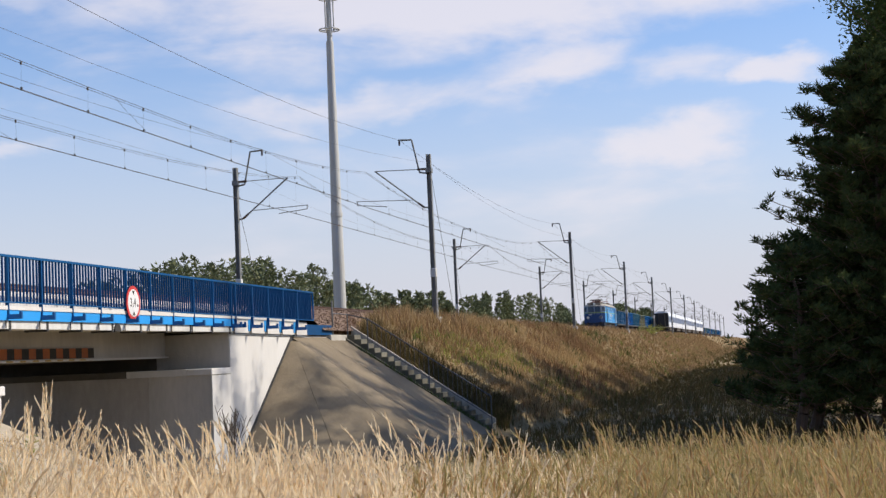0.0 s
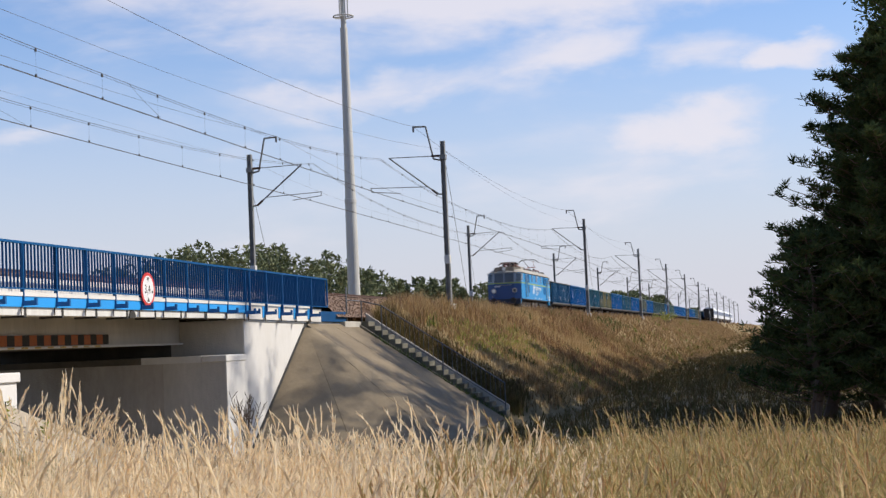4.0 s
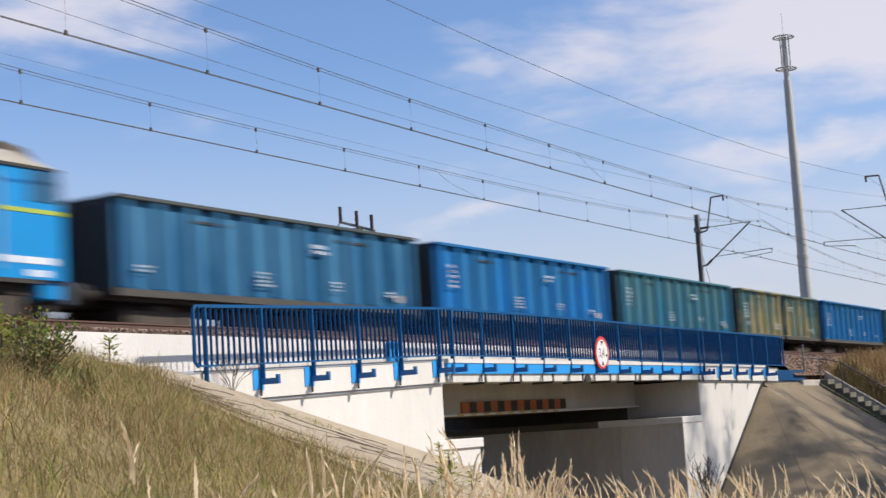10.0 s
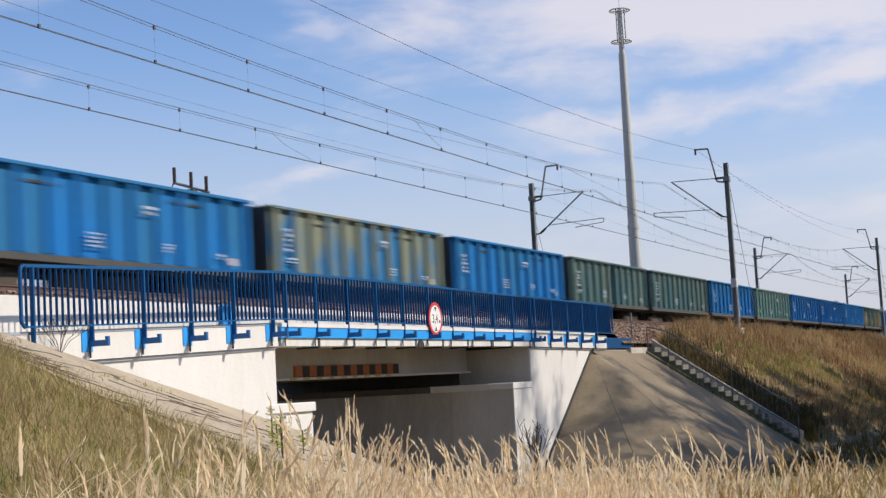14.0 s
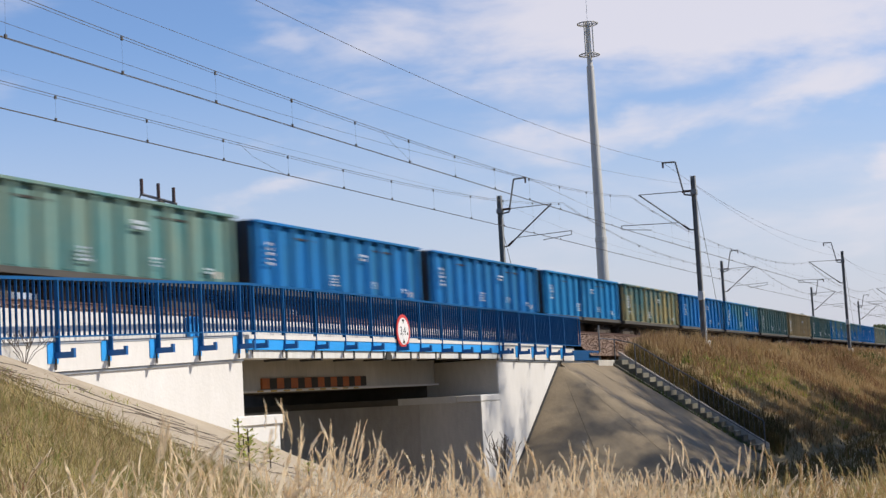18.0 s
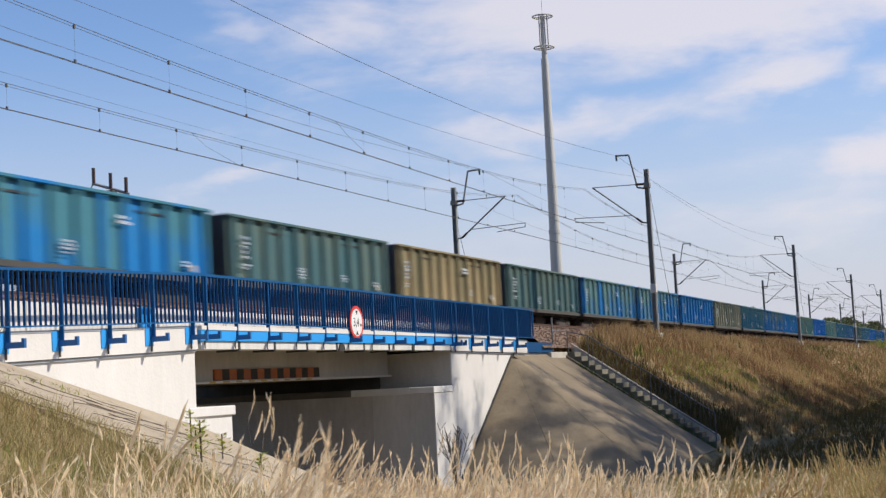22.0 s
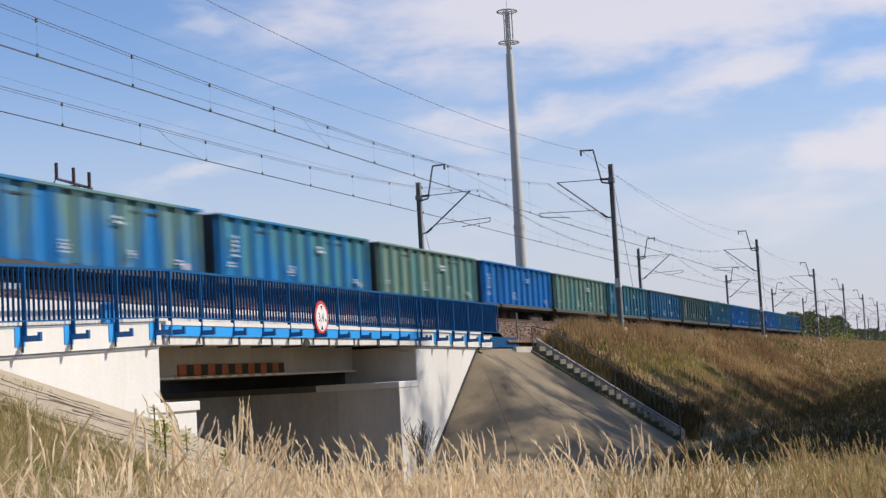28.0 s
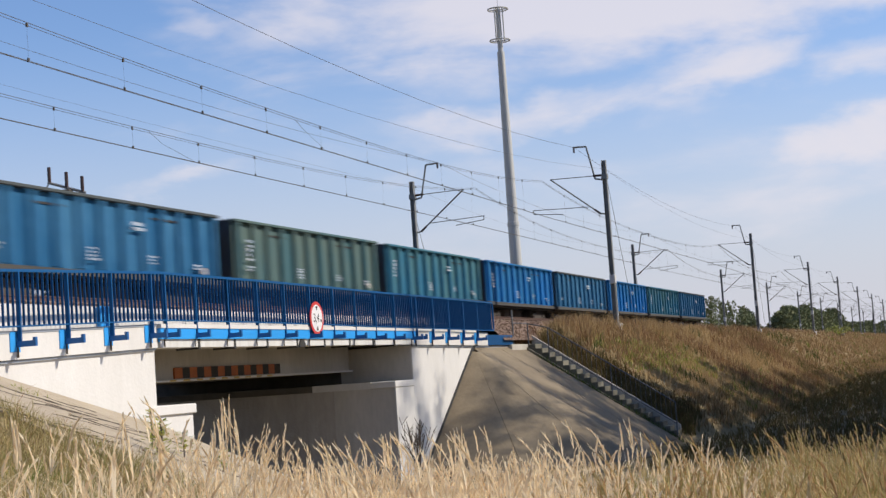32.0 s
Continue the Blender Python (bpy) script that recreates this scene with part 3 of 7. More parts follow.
    part("kerb", boxes((X0, X1, FACE - 0.205, FACE + 0.45, 1.414, 1.505)), M["white"], b)
    bm = bmesh.new()
    prism(bm, [(21.6, 0.68), (X0 - 0.01, 0.985), (X0 - 0.01, 1.455), (20.2, rail_base(20.2) - 0.09), (20.2, 0.66)], FACE - 0.10, FACE + 0.4)
    part("fascia", bm, M["white"], b, "white fascia of the wing above a painted ledge shadow")
    bm = bmesh.new()
    prism(bm, [(X1 + 0.01, 0.975), (55.2, 0.905), (55.2, rail_base(55.2) - 0.03), (X1 + 0.01, 1.42)], FACE - 0.10, FACE + 0.4)
    part("fascia", bm, M["white"], b)
    # grey strips under the wing fascias, drawn as the shadow of the overhang
    for pts in ([(21.9, 0.63), (X0 - 0.01, 0.935), (X0 - 0.01, 0.98), (21.9, 0.675)], [(X1 + 0.01, 0.92), (55.2, 0.85), (55.2, 0.895), (X1 + 0.01, 0.97)]):
        bm = bmesh.new()
        prism(bm, pts, FACE - 0.05, FACE + 0.2)
        part("ledge_shadow", bm, M["grey_paint"], b, "grey strip painted as the ledge shadow under the fascia")
    for a, c in ((20.2, X0 - 0.01), (X1 + 0.01, 55.2)):
        bm = bmesh.new()
        za, zc = rail_base(a) - 0.036, rail_base(c) - 0.036
        prism(bm, [(a, za - 0.05), (c, zc - 0.05), (c, zc), (a, za)], FACE - 0.115, FACE + 0.42)
        part("coping", bm, M["grey_paint"], b, "grey coping along the walkway edge")
    # parapet that holds the ballast
    for a, c in ((17.5, 25.1), (25.12, 33.2), (33.22, 41.3), (41.32, 49.3), (49.32, 57.2)):
        part("parapet", rounded(boxes((a, c, 17.62, 17.86, 1.2, 1.945)), 0.012), M["white"], b, "white ballast parapet")
        part("parapet", rounded(boxes((a, c, 25.1, 25.34, 0.7, 1.9)), 0.012), M["white"], b)
    # walkway
    bm = bmesh.new()
    prism(bm, [(20.2, rail_base(20.2) - 0.09), (X0, 1.40), (X1, 1.38), (58, 1.30), (58, 1.35), (X1, 1.43), (X0, 1.45), (20.2, rail_base(20.2) - 0.03)], FACE + 0.46, 17.6)
    part("walkway", bm, M["grey_wall"], b)
    # drain mouth
    bm = bmesh.new()
    prism(bm, [(37.9 + 0.2 * math.cos(q), 0.955 + 0.21 * math.sin(q)) for q in [math.pi * k / 12 for k in range(13)]], FACE - 0.17, FACE + 0.1)
    part("drain_mouth", bm, M["bitumen"], b, "dark half-round drain mouth")
    # pipe bracket on the parapet
    for x in (29.17, 29.47):
        part("sleeve", rounded(boxes((x, x + 0.19, 17.5, 17.615, 1.46, 1.95)), 0.02), M["blue_light"], b, "bright blue pipe sleeve")
    return b


RAIL_Y = 16.62


def railing():
    r = thing("bridge_railing", "dark blue painted steel railing with close upright bars", "railing", (0, 0, 0))
    stops = [21.45 + 1.67 * k for k in range(6)] + [30.4] + [31.84 + 1.645 * k for k in range(10)] + [47.06 + 1.67 * k for k in range(5)]
    post = part("post", rounded(boxes((-0.022, 0.022, -0.045, 0.045, -0.30, 1.09)), 0.006), M["blue_rail"], r)
    bm = boxes((-0.035, 0.035, -0.36, 0.06, -0.36, -0.25), (-0.035, 0.035, -0.36, -0.30, -0.25, -0.19))
    plate = part("wall_plate", boxes((-0.22, 0.10, 0.062, 0.084, -0.45, -0.07)), M["blue_light"], r, "light blue wall plate")
    bracket = part("bracket", bm, M["blue_bracket"], r)
    spike = part("anchor_rod", rods([[(0, 0.05, -0.36), (0, 0.05, -0.56)]], 0.02), M["dirt_steel"], r)
    for k, x in enumerate(stops):
        for first, at_z, skip in ((post, 0.0, -1), (bracket, 0.01, 0), (plate, 0.01, 0), (spike, 0.01, 0)):
            if k <= skip:
                continue
            ob = first if k == skip + 1 else new(first.name.split(".")[0], first.data)
            ob.parent, ob.location = r, (x, RAIL_Y, rail_base(x) + at_z)
    first = part("bar", boxes((-0.008, 0.008, -0.025, 0.025, 0.03, 1.07)), M["blue_bar"], r)
    x = 21.28
    first.location = (x, RAIL_Y, rail_base(x))
    while x < 55.5:
        x += 0.167
        ob = new("bar", first.data)
        ob.parent, ob.location = r, (x, RAIL_Y, rail_base(x))
    for lo, hi, name in ((1.06, 1.115, "handrail"), (0.025, 0.055, "bottom_rail")):
        for a, c in ((21.24, X0), (X0, 35), (35, 39), (39, 43), (43, 47), (47, 51.5), (51.5, 55.72)):
            bm = bmesh.new()
            za, zc = rail_base(a), rail_base(c)
            prism(bm, [(a, za + lo), (c, zc + lo), (c, zc + hi), (a, za + hi)], RAIL_Y - 0.04, RAIL_Y + 0.04)
            part(name, bm, M["blue_rail"], r)
    for x, way in ((21.24, -1), (55.72, 1)):
        z = rail_base(x)
        bend = [(x, RAIL_Y, z + 1.088)] + [(x + way * 0.1 * math.sin(q), RAIL_Y, z + 0.988 + 0.1 * math.cos(q)) for q in (0.4, 0.8, 1.2, 1.571)]
        bend += [(x + way * 0.1, RAIL_Y, z + 0.12), (x, RAIL_Y, z + 0.03)]
        part("end_hoop", rods([bend], 0.035, 8), M["blue_rail"], r)
    return r


def height_sign():
    s = thing("height_limit_sign", "round white height limit sign with a red rim", "road sign", (38.72, RAIL_Y - 0.09, 1.72))
    bm = bmesh.new()
    rod(bm, (0, 0.0, 0), (0, 0.02, 0), 0.46, sides=40)
    part("rim", bm, M["red"], s, "red rim and back of the sign")
    bm = bmesh.new()
    rod(bm, (0, -0.004, 0), (0, 0.0, 0), 0.37, sides=40)
    part("face", bm, M["sign_white"], s)
    for up in (1, -1):
        bm = bmesh.new()
        prism(bm, [(-0.08, 0.33 * up), (0.08, 0.33 * up), (0, 0.21 * up)], -0.008, -0.004)
        part("arrow", bm, M["black"], s)
    txt = bpy.data.curves.new("number", "FONT")
    txt.body, txt.size, txt.align_x, txt.align_y, txt.extrude = "3,4", 0.33, "CENTER", "CENTER", 0.001
    tmp = bpy.data.objects.new("number", txt)
    me = bpy.data.meshes.new_from_object(tmp)
    bpy.data.objects.remove(tmp)
    me.materials.clear()
    me.materials.append(M["black"])
    num = new("number", me)
    num.parent, num.location, num.rotation_euler = s, (-0.05, -0.007, 0), (radians(90), 0, 0)
    part("unit_bar", boxes((0.23, 0.31, -0.008, -0.005, -0.1, -0.03)), M["black"], s)
    part("clamp", boxes((-0.05, 0.05, 0.02, 0.1, -0.3, -0.22), (-0.05, 0.05, 0.02, 0.1, 0.22, 0.3)), M["steel"], s)
    return s


bridge()
railing()
height_sign()


# ---------------------------------------------------------------- overhead line
NEAR_POLE, FAR_POLE = 16.3, 26.7
POLE_X = [8.0, 76.4, 134.6, 188.0, 235.0, 282.0, 330.0, 378.0, 428.0, 480.0, 535.0, 590.0, 650.0]
CARRIER = 9.5


def catenary_pole(side):
    """side 1: arms towards +y."""
    p = thing("overhead_line_pole", "grey steel overhead line pole with an angled cantilever arm", "catenary pole", group="overhead line poles")
    base = 1.75
    bm = boxes((-0.13, 0.13, -0.11, -0.085, 0, 8.45), (-0.13, 0.13, 0.085, 0.11, 0, 8.45), (-0.02, 0.02, -0.085, 0.085, 0, 8.45))
    part("column", bm, M["pole"], p)
    part("footing", rounded(boxes((-0.3, 0.3, -0.3, 0.3, -0.7, 0.12)), 0.04), M["pole_base"], p, "pale concrete pole footing")
    part("box", rounded(boxes((-0.16, 0.16, -0.16, 0.13, 2.15, 2.6)), 0.02), M["pole_base"], p, "pale grey cable box")
    part("conduit", boxes((-0.03, 0.03, -0.16, -0.112, 0.13, 2.14)), M["pole_base"], p, "white cable conduit")
    s = side
    bm = rods([[(0, 0, 7.45), (0, 0.5 * s, 7.55), (0, 0.85 * s, 9.25), (0, 1.55 * s, 9.28)]], 0.045)
    part("horn", bm, M["pole"], p)
    bm = rods([[(0, 1.5 * s, 9.28), (0, 1.5 * s, 9.0)]], 0.05)
    part("feeder_insulator", bm, M["insulator"], p)
    part("stay", rods([[(0, 0.1 * s, 7.7), (0, 2.85 * s, 7.75)]], 0.022), M["pole"], p)
    part("strut", rods([[(0, 0.1 * s, 5.72), (0, 0.35 * s, 5.75), (0, 2.85 * s, 7.75)]], 0.04), M["pole"], p)
    part("steady_arm", rods([[(0, 0.9 * s, 6.15), (0, 3.9 * s, 6.25)], [(0, 3.85 * s, 6.25), (0, 3.85 * s, 6.05), (0, 2.3 * s, 5.9)]], 0.02), M["pole"], p)
    part("stay_insulator", rods([[(0, 0.15 * s, 7.7), (0, 0.6 * s, 7.71)]], 0.06), M["insulator"], p)
    part("strut_insulator", rods([[(0, 0.35 * s, 5.75), (0, 0.65 * s, 5.99)]], 0.06), M["insulator"], p)
    part("clamp", boxes((-0.18, 0.18, -0.15, 0.15, 7.5, 7.75)), M["pole"], p)
    part("guy_wire", rods([[(0.1, -0.1 * s, 7.3), (4.5, -0.1 * s, 0.2)]], 0.012, 4), M["wire"], p)
    return p


def poles():
    for side, y in ((1, NEAR_POLE), (-1, FAR_POLE)):
        first = catenary_pole(side)
        for k, x in enumerate(POLE_X):
            m = pose(x, y, 1.75)
            if k == 0:
                first.matrix_basis = m
            else:
                copy_thing(first, m)


def wire_line(name, label, pts, r, parent=None):
    bm = bmesh.new()
    for a, b in zip(pts, pts[1:]):
        rod(bm, a, b, r, sides=4, caps=False)
    ob = part(name, bm, M["wire"], parent)
    return ob


def overhead():
    for y, name, zig, CONTACT, low, phase, trough, steep in ((NEAR, "near", 1, 7.68, 8.43, 0.07, 0.556, 2.65), (FAR, "far", -1, 7.53, 8.175, 0.81, 0.42, 3.2)):
        w = thing("overhead_line", "dark copper contact and carrier wires with droppers over the %s track" % name, "overhead line", (0, 0, 0), "overhead lines")

        def sag(f, i=1):
            mid, power = (trough, steep) if i == 1 else (0.5, 2.4)
            return low + (CARRIER - low) * (abs(f - mid) / (mid if f < mid else 1 - mid)) ** power
        spans = list(zip([-60.0] + POLE_X, POLE_X))
        contact, carrier, clamp = [], [], None
        for i, (a, b) in enumerate(spans):
            za, zb = 0.2 * (-1) ** i * zig, 0.2 * (-1) ** (i + 1) * zig
            steps = 24 if b < 300 else 8
            for k in range(steps):
                f = k / steps
                yy = y + za + (zb - za) * f
                contact.append((a + (b - a) * f, yy, CONTACT - 0.02))
                carrier.append((a + (b - a) * f, yy, sag(f, i)))
            if b < 300:
                n = round((b - a) / 4.2)
                for k in range(1, n):
                    f = (k + phase) / n
                    yy = y + za + (zb - za) * f
                    top = sag(f, i)
                    part("dropper", rods([[(a + (b - a) * f, yy, CONTACT), (a + (b - a) * f, yy, top - 0.07)]], 0.0022, 4), M["wire"], w)
                    for z in (CONTACT, top - 0.06):
                        if clamp is None:
                            clamp = part("dropper_clamp", boxes((-0.03, 0.03, -0.02, 0.02, -0.045, 0.045)), M["wire"], w)
                            ob = clamp
                        else:
                            ob = new("dropper_clamp", clamp.data)
                            ob.parent = w
                        ob.location = (a + (b - a) * f, yy, z)
        f0, f1 = (0.533, 0.569) if zig > 0 else (0.502, 0.546)
        part("jumper", rods([[(8 + 68.4 * f0, y, sag(f0)), (8 + 68.4 * f0 + 0.9, y, sag(f0) - 0.32), (8 + 68.4 * f1, y, CONTACT)]], 0.005, 4), M["wire"], w)
        wire_line("contact_wire", "", contact, 0.009, w)
        wire_line("contact_wire", "", [(x + 0.0, yy + 0.05, z) for x, yy, z in contact], 0.009, w)
        wire_line("carrier_wire", "", carrier, 0.009, w)
        wire_line("carrier_wire", "", [(x, yy, z - 0.07) for x, yy, z in carrier], 0.007, w)
    wires = ((NEAR_POLE + 1.5, 11.04, 0.0716, 0.00109, 0.008, "feeder wire hung from the near poles"), (FAR_POLE - 1.5, 11.08, 0.051, 0.00081, 0.007, "feeder wire hung from the far poles"), (NEAR_POLE, 9.76, 0.087, 0.00091, 0.005, "return wire along the near poles"), (FAR_POLE, 9.86, 0.017, 0.00027, 0.004, "return wire along the far poles"))
    for y, z, fall, rise, r, label in wires:
        pts = []
        for k in range(22):
            d = (POLE_X[1] + 50) * (1 - k / 22)
            pts.append((POLE_X[1] - d, y, z - fall * d + rise * d * d))
        for a, b in zip(POLE_X[1:], POLE_X[2:]):
            for k in range(12):
                f = k / 12
                pts.append((a + (b - a) * f, y, z - 3.4 * f * (1 - f) * ((b - a) / 60) ** 2))
        ob = wire_line("feeder_wire", label, pts, r)
        tagged(ob, "thin dark " + label, "wire")


poles()
overhead()


def radio_mast():
    m = thing("radio_mast", "tall tapered pale grey steel radio mast with two ring platforms", "mast", (104.8, 29.2, 1.0))
    hgt = 24.85
    bm = bmesh.new()
    secs = [(0, 0.46), (9.0, 0.40), (9.02, 0.43), (9.3, 0.43), (9.32, 0.38), (21.6, 0.26), (21.62, 0.2), (hgt, 0.17)]
    for (z0, r0), (z1, r1) in zip(secs, secs[1:]):
        rod(bm, (0, 0, z0), (0, 0, z1), r0, r1, 20)
    part("shaft", bm, M["mast"], m)
    for z in (hgt - 2.42, hgt - 0.15):
        bm = bmesh.new()
        for i in range(20):
            a, b = 2 * math.pi * i / 20, 2 * math.pi * (i + 1) / 20
            rod(bm, (0.72 * math.cos(a), 0.72 * math.sin(a), z), (0.72 * math.cos(b), 0.72 * math.sin(b), z), 0.05)
            if i % 5 == 0:
                rod(bm, (0, 0, z - 0.05), (0.72 * math.cos(a), 0.72 * math.sin(a), z), 0.035)
        part("ring_platform", bm, M["mast"], m)
    for a in (0.5, 2.6, 4.7):
        bm = bmesh.new()
        rod(bm, (0.34 * math.cos(a), 0.34 * math.sin(a), hgt - 2.5), (0.34 * math.cos(a), 0.34 * math.sin(a), hgt), 0.05)
        part("antenna", bm, M["mast"], m)
    part("lightning_rod", rods([[(0, 0, hgt), (0, 0, hgt + 1.6)]], 0.015), M["steel"], m)
    part("cable_ladder", rods([[(0.5, 0.02, 0.3), (0.42, 0.02, 9), (0.28, 0, 21.5)]], 0.03), M["steel"], m)
    return m


radio_mast()


# ---------------------------------------------------------------- paved slopes and stairs
def slope_panel(name, parent, grid, material, thick=0.09):
    """A slab laid on the bank: grid of (x, y), rows of equal length, lifted a little off the ground."""
    bm = bmesh.new()
    top = [[bm.verts.new((x, y, ground_z(x, y) + 0.06)) for x, y in row] for row in grid]
    low = [[bm.verts.new((x, y, ground_z(x, y) + 0.06 - thick)) for x, y in row] for row in grid]
    n, m = len(grid), len(grid[0])
    for i in range(n - 1):
        for j in range(m - 1):
            bm.faces.new((top[i][j], top[i + 1][j], top[i + 1][j + 1], top[i][j + 1]))
    rim = [(i, 0) for i in range(n)] + [(n - 1, j) for j in range(1, m)] + [(i, m - 1) for i in range(n - 2, -1, -1)] + [(0, j) for j in range(m - 2, 0, -1)]
    for (a, b), (c, d) in zip(rim, rim[1:] + rim[:1]):
        bm.faces.new((top[a][b], low[a][b], low[c][d], top[c][d]))
    bmesh.ops.recalc_face_normals(bm, faces=bm.faces[:])
    return part(name, bm, material, parent)


def paved_slopes():
    right = thing("paved_slope", "tan concrete slope paving beside the wing wall", "slope paving", kind="structure")
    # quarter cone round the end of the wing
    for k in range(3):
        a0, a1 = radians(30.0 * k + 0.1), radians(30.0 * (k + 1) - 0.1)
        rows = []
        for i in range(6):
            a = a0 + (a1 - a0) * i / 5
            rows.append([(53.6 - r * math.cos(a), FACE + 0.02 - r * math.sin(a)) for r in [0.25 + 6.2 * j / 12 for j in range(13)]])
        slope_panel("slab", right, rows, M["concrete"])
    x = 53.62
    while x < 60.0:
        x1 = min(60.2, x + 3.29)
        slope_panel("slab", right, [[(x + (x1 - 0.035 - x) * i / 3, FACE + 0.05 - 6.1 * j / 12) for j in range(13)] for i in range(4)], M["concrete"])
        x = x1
    # black strip in place of an open gap and the shadow inside it
    bm = bmesh.new()
    prism(bm, [(53.66, 0.99), (46.9, -3.42), (47.14, -3.42), (53.9, 0.96)], FACE - 0.05, FACE - 0.004)
    part("gap_strip", bm, M["bitumen"], right, "black strip standing in for the shadowed gap along the wing wall")
    left = thing("paved_slope", "sunlit sandy concrete paving on the bank below the wing wall", "slope paving", kind="structure")
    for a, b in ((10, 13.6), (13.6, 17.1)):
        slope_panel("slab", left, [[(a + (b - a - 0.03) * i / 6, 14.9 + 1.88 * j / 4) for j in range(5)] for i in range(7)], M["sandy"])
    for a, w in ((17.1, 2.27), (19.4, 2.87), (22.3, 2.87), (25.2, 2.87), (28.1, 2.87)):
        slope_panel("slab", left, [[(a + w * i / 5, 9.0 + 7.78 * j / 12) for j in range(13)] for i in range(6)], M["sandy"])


def bank_stairs():
    s = thing("embankment_stairs", "weathered concrete stairs with a dark steel railing down the bank", "stairs", kind="structure")
    n, y0, z0 = 21, 16.6, 1.02
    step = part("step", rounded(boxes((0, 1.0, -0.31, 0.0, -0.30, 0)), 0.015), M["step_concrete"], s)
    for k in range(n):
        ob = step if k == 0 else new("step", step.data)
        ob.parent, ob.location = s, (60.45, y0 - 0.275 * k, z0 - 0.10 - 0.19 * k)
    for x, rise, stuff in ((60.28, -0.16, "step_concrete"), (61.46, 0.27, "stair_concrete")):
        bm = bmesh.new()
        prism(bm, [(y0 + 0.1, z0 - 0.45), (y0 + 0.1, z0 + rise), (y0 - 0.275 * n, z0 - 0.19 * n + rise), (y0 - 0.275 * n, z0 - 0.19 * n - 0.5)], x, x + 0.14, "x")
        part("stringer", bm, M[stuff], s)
    # railing on the open side, its bars close together
    top, end, drop = Vector((60.2, 15.67, 1.54)), Vector((60.2, 10.74, -1.76)), 0.92
    for h, r in ((0.0, 0.026), (-drop + 0.08, 0.016)):
        part("handrail", rods([[tuple(top + Vector((0, 0, h))), tuple(end + Vector((0, 0, h)))]], r, 8), M["stair_rail"], s)
    bar = None
    for k in range(27):
        q = top.lerp(end, k / 26)
        if k % 13 == 0:
            part("post", rods([[tuple(q), tuple(q - Vector((0, 0, drop + 0.35)))]], 0.026), M["stair_rail"], s)
        elif bar is None:
            bar = part("bar", rods([[(0, 0, 0), (0, 0, -drop + 0.08)]], 0.011, 4), M["stair_rail"], s)
            bar.location = q
        else:
            ob = new("bar", bar.data)
            ob.parent, ob.location = s, q
    part("handrail", rods([[tuple(top), (60.2, 16.5, 1.75), (59.2, 16.7, 1.78), (58.9, 16.75, 1.78)]], 0.022, 8), M["stair_rail"], s)
    part("landing", rounded(boxes((58.2, 61.9, 16.62, 17.55, 0.6, 0.93)), 0.02), M["grey_wall"], s, "weathered landing slab")
    part("post", rods([[(58.9, 16.75, 0.9), (58.9, 16.75, 2.3)]], 0.03), M["pole"], s)
    part("post", rods([[(60.2, 16.5, 0.9), (60.2, 16.5, 1.75)]], 0.026), M["stair_rail"], s)
    # the plate takes the darker bar blue in place of a shadow
    part("landing_plate", boxes((55.22, 58.6, 16.70, 16.79, 0.92, 1.30)), M["blue_bar"], s, "blue steel plate, coloured darker for the shadow on it")
    return s


paved_slopes()
bank_stairs()


# ---------------------------------------------------------------- wooden power line poles beyond the railway
def frame_pole(x, y, top, twin):
    base = ground_z(x, y)
    p = thing("power_pole", "weathered wooden A-shaped power line pole with crossbars" if twin else "weathered wooden power line pole with a long crossbar", "power pole", (x, y, base), "power line poles")
    h = top - base
    d = Vector((0.45, -0.9, 0))
    if twin:
        def on(side, up):
            return tuple(d * side + Vector((0, 0, h + up)))
        for k in (-1, 1):
            part("leg", rods([[tuple(d * (k * 0.85)), on(k * 0.22, -0.75)]], 0.12, 10), M["wood"], p)
        part("crossbar", rods([[on(-0.75, -0.12), on(0.75, -0.62)]], 0.06), M["pole"], p)
        part("crossbar", rods([[on(-0.75, -2.3), on(0.7, -2.15)]], 0.05), M["pole"], p)
        part("head_clamp", rounded(boxes((-0.18, 0.18, -0.2, 0.2, h - 1.25, h - 0.45)), 0.04), M["dirt_steel"], p)
        part("brace", rods([[on(-0.3, -1.35), on(0.3, -1.35)]], 0.07), M["dirt_steel"], p)
        for k in (-0.68, 0, 0.62):
            part("insulator", rods([[on(k, -0.35 - 0.33 * k), on(k, 0.28 - 0.33 * k)]], 0.075, 8), M["insulator"], p)
        part("jumper", rods([[on(-0.7, -0.15), on(-1.15, -0.9)]], 0.025), M["wire"], p)
    else:
        part("leg", rods([[(0, 0, 0), (0, 0, h - 0.2)]], 0.15, 10), M["wood"], p)
        part("crossbar", rods([[tuple(d * -1.9 + Vector((0, 0, h - 0.1))), tuple(d * 1.6 + Vector((0, 0, h - 0.3)))]], 0.08), M["wood"], p)
        part("head_frame", rods([[tuple(d * -0.7 + Vector((0, 0, h - 0.1))), tuple(d * -0.6 + Vector((0, 0, h + 0.45))), tuple(d * 0.5 + Vector((0, 0, h + 0.4))), tuple(d * 0.6 + Vector((0, 0, h - 0.15)))]], 0.04), M["pole"], p)
        for q in (-1.3, 1.1):
            part("brace", rods([[tuple(d * q + Vector((0, 0, h - 0.15))), (0, 0, h - 1.1)]], 0.04), M["wood"], p)
        for q in (-1.6, 0.4, 1.4):
            part("insulator", rods([[tuple(d * q + Vector((0, 0, h - 0.2))), tuple(d * q + Vector((0, 0, h + 0.15)))]], 0.08, 8), M["insulator"], p)


frame_pole(54.7, 34.1, 9.0, True)
frame_pole(74.0, 52.3, 9.2, False)


